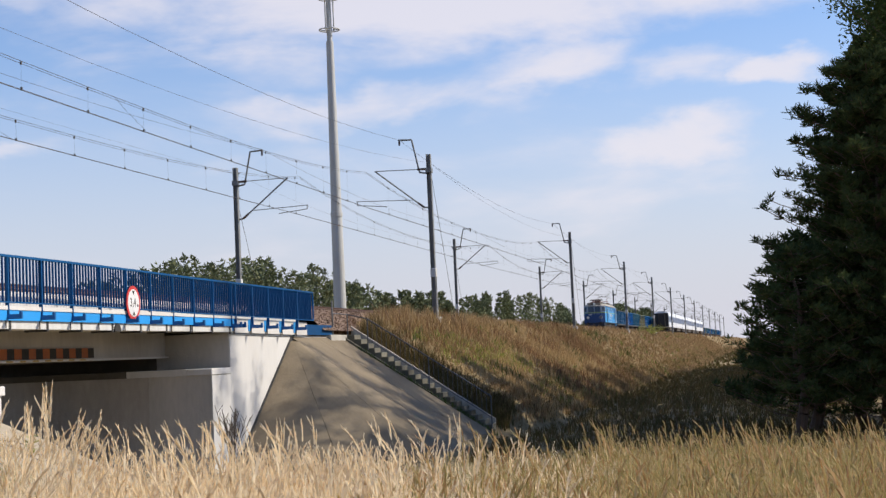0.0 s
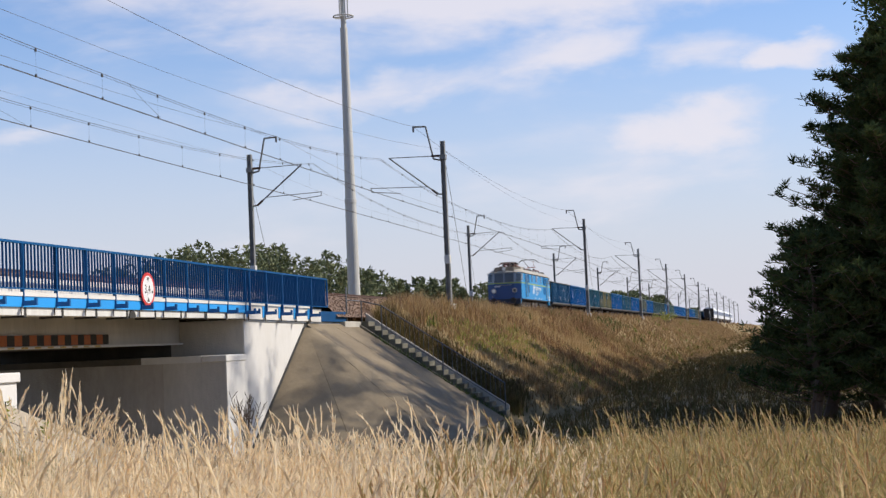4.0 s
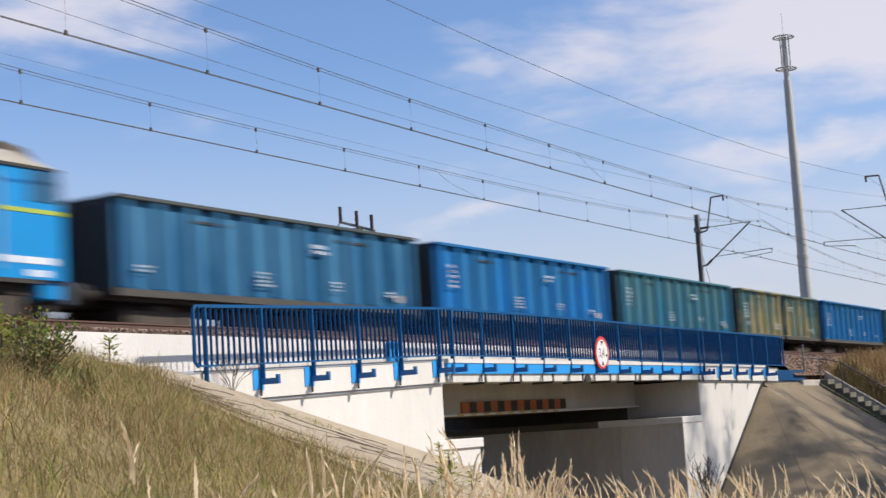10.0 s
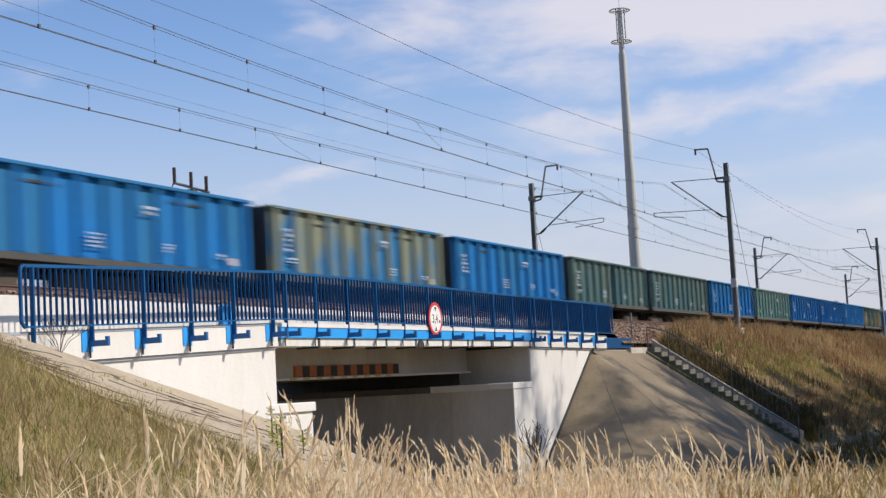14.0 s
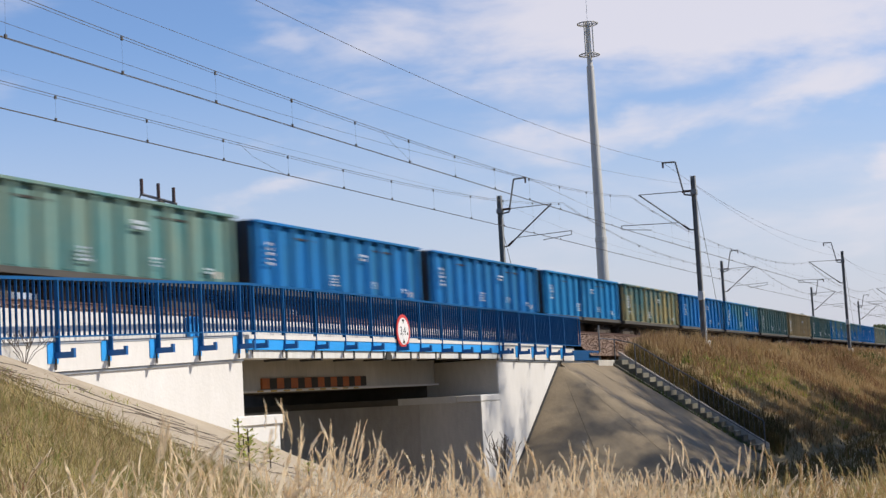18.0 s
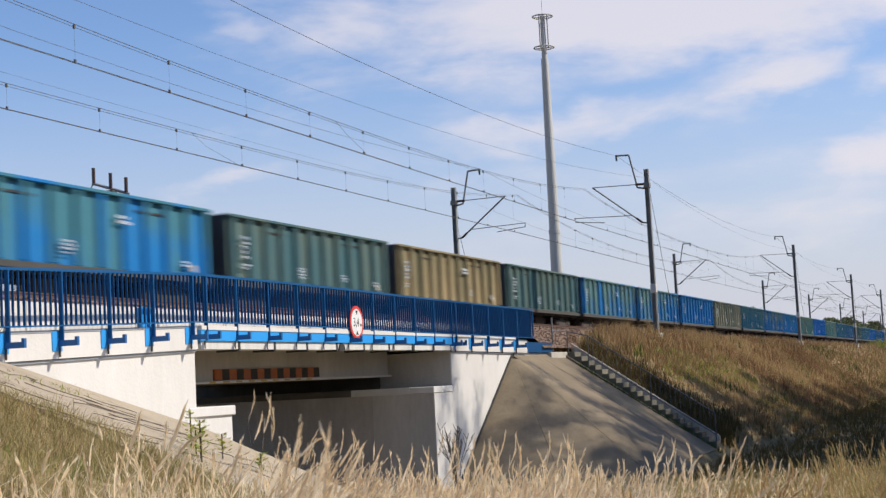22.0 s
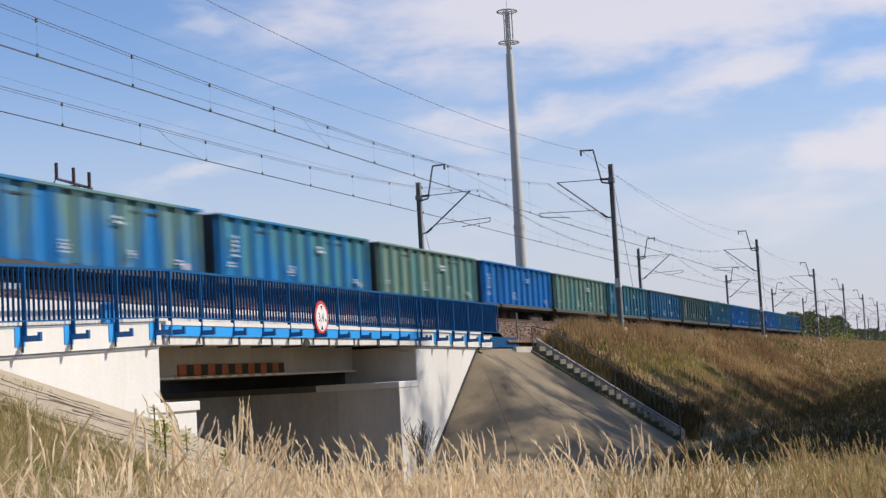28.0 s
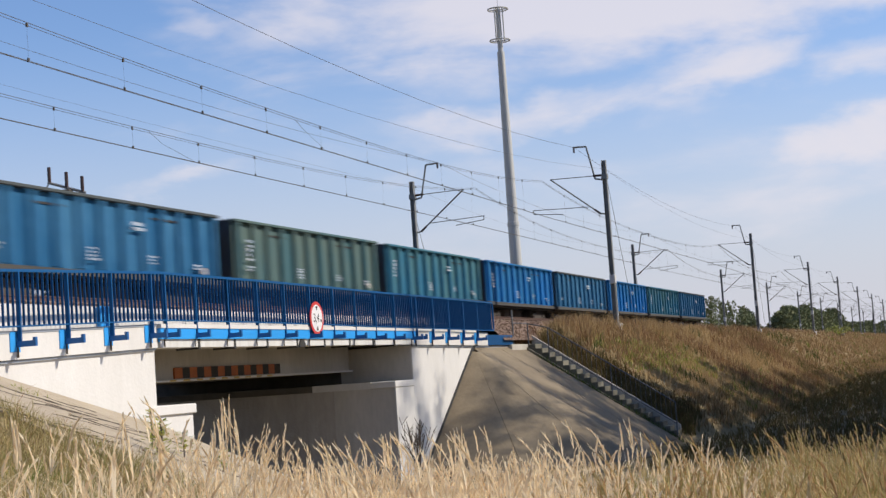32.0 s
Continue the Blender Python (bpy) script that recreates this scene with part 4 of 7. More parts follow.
# ---------------------------------------------------------------- trains
def wagon_paint(name, base, other, amount, scale=0.55, edge=0.0, panels=0.12):
    """Faded paint in vertical streaks; each panel between two ribs has weathered, or was painted over, in its own way."""
    m = surface("wagon_paint_" + name, base, 0.65, other=other, scale=scale, spread=amount, stretch=(1.3, 1, 0.33), grain=0.2, edge=edge or 0.16, spec=0.22)
    n, l = m.node_tree.nodes, m.node_tree.links
    ramp = next(q for q in n if q.type == "VALTORGB")
    big = ramp.inputs["Fac"].links[0].from_socket
    co, info, sep, cell, dice = n.new("ShaderNodeTexCoord"), n.new("ShaderNodeObjectInfo"), n.new("ShaderNodeSeparateXYZ"), n.new("ShaderNodeCombineXYZ"), n.new("ShaderNodeTexWhiteNoise")

    def calc(op, a, b, c=0.0):
        q = n.new("ShaderNodeMath")
        q.operation = op
        for i, v in enumerate((a, b, c)):
            if isinstance(v, (int, float)):
                q.inputs[i].default_value = v
            else:
                l.new(v, q.inputs[i])
        return q.outputs[0]
    l.new(co.outputs["Object"], sep.inputs[0])
    l.new(calc("FLOOR", calc("MULTIPLY_ADD", sep.outputs["X"], 1 / 1.118, 5.5), 0.0), cell.inputs[0])
    l.new(calc("MULTIPLY", info.outputs["Random"], 37.0), cell.inputs[1])
    l.new(cell.outputs[0], dice.inputs["Vector"])
    own = calc("MULTIPLY_ADD", dice.outputs["Value"], 2 * panels, -panels)
    # the weathering creeps down from the rim
    fall = calc("MULTIPLY_ADD", sep.outputs["Z"], 0.45 * panels, -0.95 * panels)
    l.new(calc("ADD", calc("ADD", big, own), fall), ramp.inputs["Fac"])
    return m


PAINTS = {
    "navy": wagon_paint("navy", (0.010, 0.085, 0.185), (0.035, 0.135, 0.245), 0.5, 1.6, 0.08),
    "blue": wagon_paint("blue", (0.004, 0.128, 0.37), (0.014, 0.118, 0.255), 0.3, 0.9, 0.14),
    "deep": wagon_paint("deep", (0.004, 0.125, 0.42), (0.012, 0.125, 0.32), 0.25, 0.8, 0.16),
    "cyan": wagon_paint("cyan", (0.008, 0.175, 0.405), (0.014, 0.15, 0.32), 0.25, 0.8, 0.16),
    "azure": wagon_paint("azure", (0.006, 0.145, 0.38), (0.045, 0.16, 0.20), 0.45, 0.9, 0.07, 0.16),
    "teal": wagon_paint("teal", (0.016, 0.118, 0.205), (0.050, 0.138, 0.158), 0.5, 1.0, 0.12),
    "green": wagon_paint("green", (0.065, 0.180, 0.180), (0.135, 0.198, 0.160), 0.5, 1.2, 0.10),
    "olive": wagon_paint("olive", (0.270, 0.225, 0.105), (0.045, 0.115, 0.125), 0.5, 1.9, 0.06, 0.15),
    "patched": wagon_paint("patched", (0.012, 0.125, 0.28), (0.165, 0.180, 0.125), 0.5, 1.5, 0.07, 0.13),
    "pale": wagon_paint("pale", (0.215, 0.210, 0.145), (0.125, 0.155, 0.125), 0.5, 1.0, 0.12),
    "tan": wagon_paint("tan", (0.31, 0.235, 0.125), (0.130, 0.120, 0.068), 0.5, 0.8),
    "grey": wagon_paint("grey", (0.040, 0.105, 0.120), (0.085, 0.125, 0.108), 0.5, 1.2, 0.12),
    "mixed": wagon_paint("mixed", (0.008, 0.130, 0.34), (0.095, 0.180, 0.175), 0.65, 1.3, 0.09, 0.17),
}
ORDER = ["navy", "blue", "teal", "olive", "blue", "teal", "blue", "patched", "blue", "grey", "grey", "blue", "green", "blue", "blue", "cyan", "olive", "blue", "azure", "grey", "tan", "grey", "mixed", "mixed", "blue", "pale", "teal", "mixed", "azure", "green", "deep", "green", "teal", "navy", "grey", "teal", "blue", "navy", "blue", "teal", "navy"]
PITCH = 14.04
WORDS = {"patched": "blue and ochre patched", "pale": "pale sun-bleached grey green", "cyan": "clear sky blue", "navy": "dark navy", "blue": "bright blue", "deep": "deep blue", "azure": "weathered light blue", "teal": "faded teal", "green": "faded grey green", "olive": "rusty olive", "tan": "sandy tan", "grey": "dull grey green", "mixed": "patchy blue and green"}


def wheelset(parent, x):
    bm = bmesh.new()
    for s in (-1, 1):
        rod(bm, (x, s * 0.69, 0.46), (x, s * 0.82, 0.46), 0.46, sides=18)
        rod(bm, (x, s * 0.66, 0.46), (x, s * 0.69, 0.46), 0.49, sides=18)
    rod(bm, (x, -1.05, 0.46), (x, 1.05, 0.46), 0.08, sides=8)
    return part("wheelset", bm, M["wheel"], parent)


def bogie(parent, x):
    bm = boxes((x - 1.25, x + 1.25, -1.08, -0.95, 0.45, 0.72), (x - 1.25, x + 1.25, 0.95, 1.08, 0.45, 0.72), (x - 0.35, x + 0.35, -1.06, 1.06, 0.3, 0.85))
    for s in (-1, 1):
        for q in (-0.9, 0.9):
            box(bm, x + q - 0.2, x + q + 0.2, s * 1.02 - 0.12, s * 1.02 + 0.12, 0.32, 0.62)
    b = part("bogie", bm, M["dirt_steel"], parent)
    wheelset(b, x - 0.9)
    wheelset(b, x + 0.9)
    return b


def open_wagon(colour):
    w = thing("open_goods_wagon", WORDS[colour] + " high-sided open goods wagon with ribbed steel walls", "freight wagon", group="goods train wagons")
    paint, pick = PAINTS[colour], random.Random(len(colour) * 7 + ord(colour[0]))
    L, W, z0, z1 = 6.4, 1.42, 1.12, 3.2
    for s in (-1, 1):
        bm = boxes((-L, L, min(s * W, s * (W - 0.06)), max(s * W, s * (W - 0.06)), z0 + 0.02, z1 - 0.08))
        part("side_wall", bm, paint, w)
        rib = None
        for k in range(12):
            x = -L + 0.25 + k * (2 * L - 0.5) / 11
            if rib is None:
                bm = bmesh.new()
                y0 = s * (W + 0.002)
                prism(bm, [(-0.13, y0), (-0.10, y0 + s * 0.13), (0.10, y0 + s * 0.13), (0.13, y0)], z0 + 0.05, z1 - 0.09, "z")
                ob = part("rib", bm, paint, w)
                rib = ob.data
            else:
                ob = new("rib", rib)
                ob.parent = w
            ob.location = (x, 0, 0)
        part("top_rail", rounded(boxes((-L - 0.05, L + 0.05, min(s * (W + 0.16), s * (W - 0.1)), max(s * (W + 0.16), s * (W - 0.1)), z1 - 0.1, z1)), 0.02), M["wagon_rim"] if colour == "navy" else paint, w)
        part("sill", boxes((-L - 0.1, L + 0.1, min(s * (W + 0.09), s * (W - 0.12)), max(s * (W + 0.09), s * (W - 0.12)), z0 - 0.14, z0 + 0.02)), M["wagon_sill"], w, "dusty brown bottom sill")
        for x in (-3.2, 3.2):
            bm = boxes((x - 0.85, x + 0.85, min(s * (W + 0.03), s * (W + 0.015)), max(s * (W + 0.03), s * (W + 0.015)), z1 - 0.42, z1 - 0.36))
            part("flap_bar", bm, M["black"], w)
        if s < 0:
            blocks = [(-5.55, 2.46, 0.15, 5, 0.34), (-5.5, 1.62, 0.10, 2, 0.40), (-1.2, 1.72, 0.10, 4, 0.46), (1.4, 2.52, 0.14, 2, 0.55), (2.1, 1.64, 0.09, 3, 0.36), (4.8, 1.5, 0.10, 2, 0.30)]
            for bx, bz, gap, lines, wide in pick.sample(blocks, 5):
                bx += pick.uniform(-0.2, 0.2)
                for k in range(lines):
                    ww = wide * pick.uniform(0.55, 1.1)
                    x, z = bx + 0.5 * (ww - wide), bz - gap * k
                    part("stencil_bar", boxes((x - ww / 2, x + ww / 2, -W - 0.142, -W - 0.133, z, z + gap * pick.uniform(0.45, 0.7))), M["worn_letters"], w)
            part("chalk_label", boxes((5.3, 5.62, -W - 0.012, -W - 0.003, 1.3, 1.5)), M["worn_label"], w)
    for s in (-1, 1):
        # end walls and posts carry the gap's shade in their dark colour
        part("end_wall", boxes((min(s * L, s * (L - 0.06)), max(s * L, s * (L - 0.06)), -W + 0.065, W - 0.065, z0 + 0.02, z1)), M["wagon_end"], w, "grimy end wall darkened for the shade between wagons")
        for y in (-0.7, 0.0, 0.7):
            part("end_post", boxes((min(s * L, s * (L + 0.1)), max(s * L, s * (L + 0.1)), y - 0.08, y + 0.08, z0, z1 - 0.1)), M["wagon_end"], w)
        for y in (-0.875, 0.875):
            bm = bmesh.new()
            rod(bm, (s * (L - 0.05), y, 1.04), (s * 6.9, y, 1.04), 0.1, sides=10)
            rod(bm, (s * 6.9, y, 1.04), (s * 7.0, y, 1.04), 0.22, sides=16)
            part("buffer", bm, M["black"], w)
        part("coupling", rods([[(s * 6.3, 0, 0.98), (s * 7.0, 0, 0.95)]], 0.05), M["black"], w)
        bogie(w, s * 4.5)
    part("floor", boxes((-L + 0.07, L - 0.07, -W + 0.07, W - 0.07, z0 + 0.03, z0 + 0.12)), M["dirt_steel"], w)
    part("underframe", boxes((-L, L, -0.35, 0.35, 0.85, z0 - 0.16), (-L, L, -1.3, -1.15, 0.9, z0 - 0.15), (-L, L, 1.15, 1.3, 0.9, z0 - 0.15)), M["black"], w)
    part("brake_cylinder", boxes((-1.6, -0.6, -0.9, -0.3, 0.45, 0.84)), M["dirt_steel"], w)
    part("air_tank", boxes((0.4, 1.9, -0.8, 0.1, 0.5, 0.84)), M["dirt_steel"], w)
    return w


def plan_block(bm, outline_lo, outline_hi, z0, z1):
    """A closed block between two plan outlines of equal length."""
    lo = [bm.verts.new((x, y, z0)) for x, y in outline_lo]
    hi = [bm.verts.new((x, y, z1)) for x, y in outline_hi]
    n = len(lo)
    for i in range(n):
        bm.faces.new((lo[i], lo[(i + 1) % n], hi[(i + 1) % n], hi[i]))
    bm.faces.new(lo[::-1])
    bm.faces.new(hi)


def nose(L, W, front):
    """Plan of a body with slightly pointed, chamfered ends."""
    return [(-L, -front), (-L + 0.32, -W), (L - 0.32, -W), (L, -front), (L, front), (L - 0.32, W), (-L + 0.32, W), (-L, front)]


def pantograph(parent, x, raised, turn):
    red = M["dark_red"]
    p = part("pantograph", boxes((x - 0.9, x + 0.9, -0.75, -0.67, 4.14, 4.19), (x - 0.9, x + 0.9, 0.67, 0.75, 4.14, 4.19), (x - 0.95, x - 0.87, -0.7, 0.7, 4.14, 4.19), (x + 0.87, x + 0.95, -0.7, 0.7, 4.14, 4.19)), red, parent, "dark red pantograph frame")
    for dx in (-0.8, 0.8):
        for y in (-0.7, 0.7):
            part("roof_insulator", rods([[(x + dx, y, 3.92), (x + dx, y, 4.16)]], 0.06, 8), M["insulator"], p)
    top = 5.22 if raised else 4.52
    head = x - turn * (0.75 if raised else 0.55)
    knee = (x + turn * (1.0 if raised else 1.45), 4.56 if raised else 4.44)
    for y in (-0.42, 0.42):
        part("lower_arm", rods([[(x - turn * 0.5, y, 4.24), (knee[0], y * 0.7, knee[1])]], 0.04), red, p)
        part("upper_arm", rods([[(knee[0], y * 0.7, knee[1]), (head, y * 1.1, top - 0.1)]], 0.024), M["black"] if y > 0 else red, p)
    part("knee_bar", rods([[(knee[0], -0.4, knee[1]), (knee[0], 0.4, knee[1])]], 0.035), red, p)
    part("guide_rod", rods([[(x - turn * 0.2, 0.1, 4.26), (knee[0] - turn * 0.1, 0.1, knee[1] - 0.12)]], 0.018), M["black"], p)
    for dx in (-0.17, 0.17):
        bow = [(head + dx, -0.92, top - 0.2), (head + dx, -0.6, top), (head + dx, 0.6, top), (head + dx, 0.92, top - 0.2)]
        part("collector_bow", rods([bow], 0.026), M["black"], p)
    for y in (-0.45, 0.45):
        part("bow_link", rods([[(head - 0.17, y, top), (head + 0.17, y, top)]], 0.02), M["black"], p)
        part("spring", rods([[(x - turn * 0.85, y, 4.26), (x + turn * 0.1, y, 4.28)]], 0.06, 8), M["black"], p)
    if not raised:
        for y in (-0.6, -0.2, 0.25, 0.62):
            part("folded_rod", rods([[(x - turn * 0.95, y, 4.36), (x + turn * 0.4, y * 0.8, 4.55), (x + turn * 1.5, y * 0.6, 4.34)]], 0.03), red, p)
        for q in (-0.6, 0.35, 1.2):
            part("cross_tube", rods([[(x + turn * q, -0.7, 4.42), (x + turn * q, 0.7, 4.42)]], 0.035), M["black"], p)
    part("drive", rods([[(x - turn * 0.9, 0, 4.26), (x + turn * 0.3, 0, 4.26)]], 0.09, 8), M["dirt_steel"], p)
    return p


def electric_loco():
    e = thing("electric_locomotive", "bright blue six-axle electric goods locomotive with a yellow line", "locomotive")
    L, W = 8.95, 1.49
    bm = bmesh.new()
    plan_block(bm, nose(L, W, 0.9), nose(L, W, 0.9), 1.19, 2.55)
    plan_block(bm, nose(L, W, 0.9), nose(L - 0.22, W - 0.02, 0.88), 2.552, 3.5)
    part("body", bm, M["loco_blue"], e)
    for s in (-1, 1):
        part("apron", rounded(boxes((min(s * (L - 0.02), s * 8.1), max(s * (L - 0.02), s * 8.1), -1.38, 1.38, 0.80, 1.186)), 0.03), M["loco_blue"], e)
    # roof: a rounded shell that falls away over the cabs
    bm = bmesh.new()
    arch = [(-1.52, 3.5), (-1.46, 3.62), (-1.15, 3.86), (-0.6, 4.0), (0, 4.04), (0.6, 4.0), (1.15, 3.86), (1.46, 3.62), (1.52, 3.5)]
    rings = []
    for x, f, g in ((-8.82, 0.10, 0.72), (-8.5, 0.55, 0.9), (-7.7, 0.9, 1.0), (-6.5, 1.0, 1.0), (6.5, 1.0, 1.0), (7.7, 0.9, 1.0), (8.5, 0.55, 0.9), (8.82, 0.10, 0.72)):
        rings.append([bm.verts.new((x, y * g, 3.502 + (z - 3.5) * f)) for y, z in arch])
    for p, q in zip(rings, rings[1:]):
        for i in range(len(arch) - 1):
            bm.faces.new((p[i], q[i], q[i + 1], p[i + 1]))
    for r in (rings[0], rings[-1]):
        bm.faces.new(r)
    bmesh.ops.recalc_face_normals(bm, faces=bm.faces[:])
    part("roof", bm, M["loco_roof"], e, "dusty cream roof")
    for s in (-1, 1):
        bm = bmesh.new()
        plan_block(bm, [(s * 8.8, -0.9), (s * 8.8, 0.9), (s * 7.2, 1.3), (s * 7.2, -1.3)], [(s * 8.3, -0.8), (s * 8.3, 0.8), (s * 7.2, 1.1), (s * 7.2, -1.1)], 3.53, 4.03)
        bmesh.ops.recalc_face_normals(bm, faces=bm.faces[:])
        part("cab_roof", bm, M["loco_dark_roof"], e, "sooty brown cab roof")
        bm = bmesh.new()
        rod(bm, (s * 8.1, 0, 3.86), (s * 8.72, 0, 3.84), 0.21, sides=18)
        part("roof_lamp", bm, M["loco_dark_roof"], e)
        bm = bmesh.new()
        rod(bm, (s * 8.722, 0, 3.84), (s * 8.735, 0, 3.84), 0.16, sides=18)
        part("lamp_glass", bm, M["lamp"] if s < 0 else M["grey_trim"], e)
        # windscreens, leaning back with the cab
        bm = bmesh.new()
        plan_block(bm, [(s * (L - 0.04), -0.9), (s * (L + 0.004), -0.9), (s * (L + 0.004), 0.9), (s * (L - 0.04), 0.9)], [(s * (L - 0.26), -0.89), (s * (L - 0.212), -0.89), (s * (L - 0.212), 0.89), (s * (L - 0.26), 0.89)], 2.622, 3.5)
        bmesh.ops.recalc_face_normals(bm, faces=bm.faces[:])
        part("windscreen_frame", bm, M["silver"], e, "dusty silver windscreen surround")
        for y0, y1 in ((-0.86, -0.05), (0.05, 0.86)):
            bm = bmesh.new()
            a, c = s * (L + 0.006), s * (L - 0.196)
            v = [bm.verts.new(q) for q in ((a + s * 0.012, y0, 2.66), (a + s * 0.012, y1, 2.66), (c + s * 0.012, y1 * 0.98, 3.44), (c + s * 0.012, y0 * 0.98, 3.44), (a - s * 0.04, y0, 2.66), (a - s * 0.04, y1, 2.66), (c - s * 0.04, y1 * 0.98, 3.44), (c - s * 0.04, y0 * 0.98, 3.44))]
            for q in ((0, 1, 2, 3), (7, 6, 5, 4), (0, 4, 5, 1), (1, 5, 6, 2), (2, 6, 7, 3), (3, 7, 4, 0)):
                bm.faces.new([v[i] for i in q])
            part("windscreen", bm, M["dark_glass"], e, "dark windscreen pane")
        for y in (-1.0, 1.0):
            bm = bmesh.new()
            rod(bm, (s * (L - 0.05), y * 0.92, 1.92), (s * (L + 0.09), y * 0.92, 1.92), 0.21, sides=20)
            bmesh.ops.bevel(bm, geom=[q for q in bm.edges if len(q.link_faces) == 2 and q.calc_face_angle() > 1.2], offset=0.03, segments=2, affect="EDGES")
            part("headlamp", bm, M["brass"], e, "round headlamp in a dull grey rim")
            bm = bmesh.new()
            rod(bm, (s * (L + 0.091), y * 0.92, 1.92), (s * (L + 0.1), y * 0.92, 1.92), 0.14, sides=20)
            part("lamp_glass", bm, M["lamp"] if s < 0 and y > 0 else M["dark_glass"], e)
            bm = bmesh.new()
            rod(bm, (s * (L - 0.1), y * 0.875, 1.05), (s * (L + 0.5), y * 0.875, 1.05), 0.12, sides=12)
            rod(bm, (s * (L + 0.5), y * 0.875, 1.05), (s * (L + 0.62), y * 0.875, 1.05), 0.24, sides=20)
            part("buffer", bm, M["black"], e)
            # chamfered corner with a pale pillar above the line and the line carried round
            # navy on corner_panel stands in for the shade on the chamfer
            for name, z0, z1, k0, k1, material in (("corner_pillar", 2.66, 3.46, 0.03, 0.20, M["silver"]), ("corner_line", 2.53, 2.62, 0.0, 0.0, M["yellow"]), ("corner_panel", 1.2, 2.515, 0.0, 0.0, M["loco_navy"])):
                bm = bmesh.new()
                n = Vector((s * 0.88, y * 0.477, 0))
                q = []
                for out in (0.012, -0.03):
                    for z, k in ((z0, k0), (z1, k1)):
                        q.append(Vector((s * (L - k), y * 0.9, z)) + n * out)
                        q.append(Vector((s * (L - 0.32 - k * 0.6), y * 1.485, z)) + n * out)
                v = [bm.verts.new(c) for c in q]
                for f in ((0, 1, 3, 2), (4, 6, 7, 5), (0, 4, 5, 1), (2, 3, 7, 6), (0, 2, 6, 4), (1, 5, 7, 3)):
                    bm.faces.new([v[i] for i in f])
                bmesh.ops.recalc_face_normals(bm, faces=bm.faces[:])
                part(name, bm, material, e)
            # quarter light let into the chamfer
            bm = bmesh.new()
            q = []
            for out in (0.055, 0.0):
                for z, k in ((2.74, 0.05), (3.40, 0.188)):
                    c0, c1 = Vector((s * (L - k), y * 0.9, z)), Vector((s * (L - 0.32 - k * 0.6), y * 1.485, z))
                    q += [c0.lerp(c1, 0.3) + n * out, c0.lerp(c1, 0.92) + n * out]
            v = [bm.verts.new(c) for c in q]
            for f in ((0, 1, 3, 2), (4, 6, 7, 5), (0, 4, 5, 1), (2, 3, 7, 6), (0, 2, 6, 4), (1, 5, 7, 3)):
                bm.faces.new([v[i] for i in f])
            bmesh.ops.recalc_face_normals(bm, faces=bm.faces[:])
            part("quarter_window", bm, M["dark_glass"], e)
        part("front_panel", boxes((min(s * (L - 0.02), s * (L + 0.004)), max(s * (L - 0.02), s * (L + 0.004)), -0.895, 0.895, 1.2, 2.515)), M["loco_navy"], e, "dark navy front panel")
        part("front_line", boxes((min(s * (L - 0.02), s * (L + 0.006)), max(s * (L - 0.02), s * (L + 0.006)), -0.9, 0.9, 2.53, 2.62)), M["yellow"], e)
        part("number_bar", boxes((min(s * L, s * (L + 0.006)), max(s * L, s * (L + 0.006)), 0.35, 0.85, 2.25, 2.35)), M["letters"], e)
        part("coupling", rods([[(s * (L - 0.3), 0, 0.98), (s * (L + 0.35), 0, 0.9), (s * (L + 0.38), 0, 0.55)]], 0.06), M["black"], e)
        part("buffer_beam", rounded(boxes((min(s * (L - 0.3), s * (L + 0.045)), max(s * (L - 0.3), s * (L + 0.045)), -1.42, 1.42, 0.70, 1.195)), 0.03), M["loco_beam"], e, "grimy navy buffer beam")
        part("rail_guard", boxes((min(s * 8.3, s * 8.5), max(s * 8.3, s * 8.5), -1.25, 1.25, 0.25, 0.8)), M["black"], e)
        # hand rails of the front
        part("grab_rail", rods([[(s * (L + 0.06), -0.75, 2.4), (s * (L + 0.06), 0.75, 2.4)]], 0.018), M["grey_trim"], e)
    # both long sides
    for s in (-1, 1):
        y = s * (W + 0.004)

        def plate(name, x0, x1, z0, z1, material, out=0.012, label=""):
            return part(name, boxes((x0 - 8.95, x1 - 8.95, min(y - s * 0.01, y + s * out), max(y - s * 0.01, y + s * out), z0, z1)), material, e, label)
        plate("side_line", 0.33, 17.57, 2.53, 2.62, M["yellow"], 0.010, "yellow-green line")
        plate("roof_gutter", 0.4, 17.5, 3.44, 3.50, M["black"], 0.02)
        plate("cab_window", 0.42, 1.25, 2.78, 3.40, M["side_glass"])
        plate("cab_window", 16.65, 17.45, 2.78, 3.40, M["side_glass"])
        for d in (2.62, 14.88):
            door = plate("cab_door", d, d + 0.75, 1.3, 3.38, M["loco_blue"], 0.02)
            part("door_window", boxes((d + 0.12 - 8.95, d + 0.63 - 8.95, min(y, y + s * 0.03), max(y, y + s * 0.03), 2.62, 3.32)), M["side_glass"], door)
            for q in (-0.16, 0.82):
                part("door_rail", rods([[(d + q - 8.95, y + s * 0.07, 1.35), (d + q - 8.95, y + s * 0.07, 3.3)]], 0.035), M["grey_trim"], door, "pale grey hand rail")
            part("door_step", boxes((d + 0.1 - 8.95, d + 0.65 - 8.95, min(y - s * 0.2, y + s * 0.06), max(y - s * 0.2, y + s * 0.06), 1.08, 1.18)), M["black"], door)
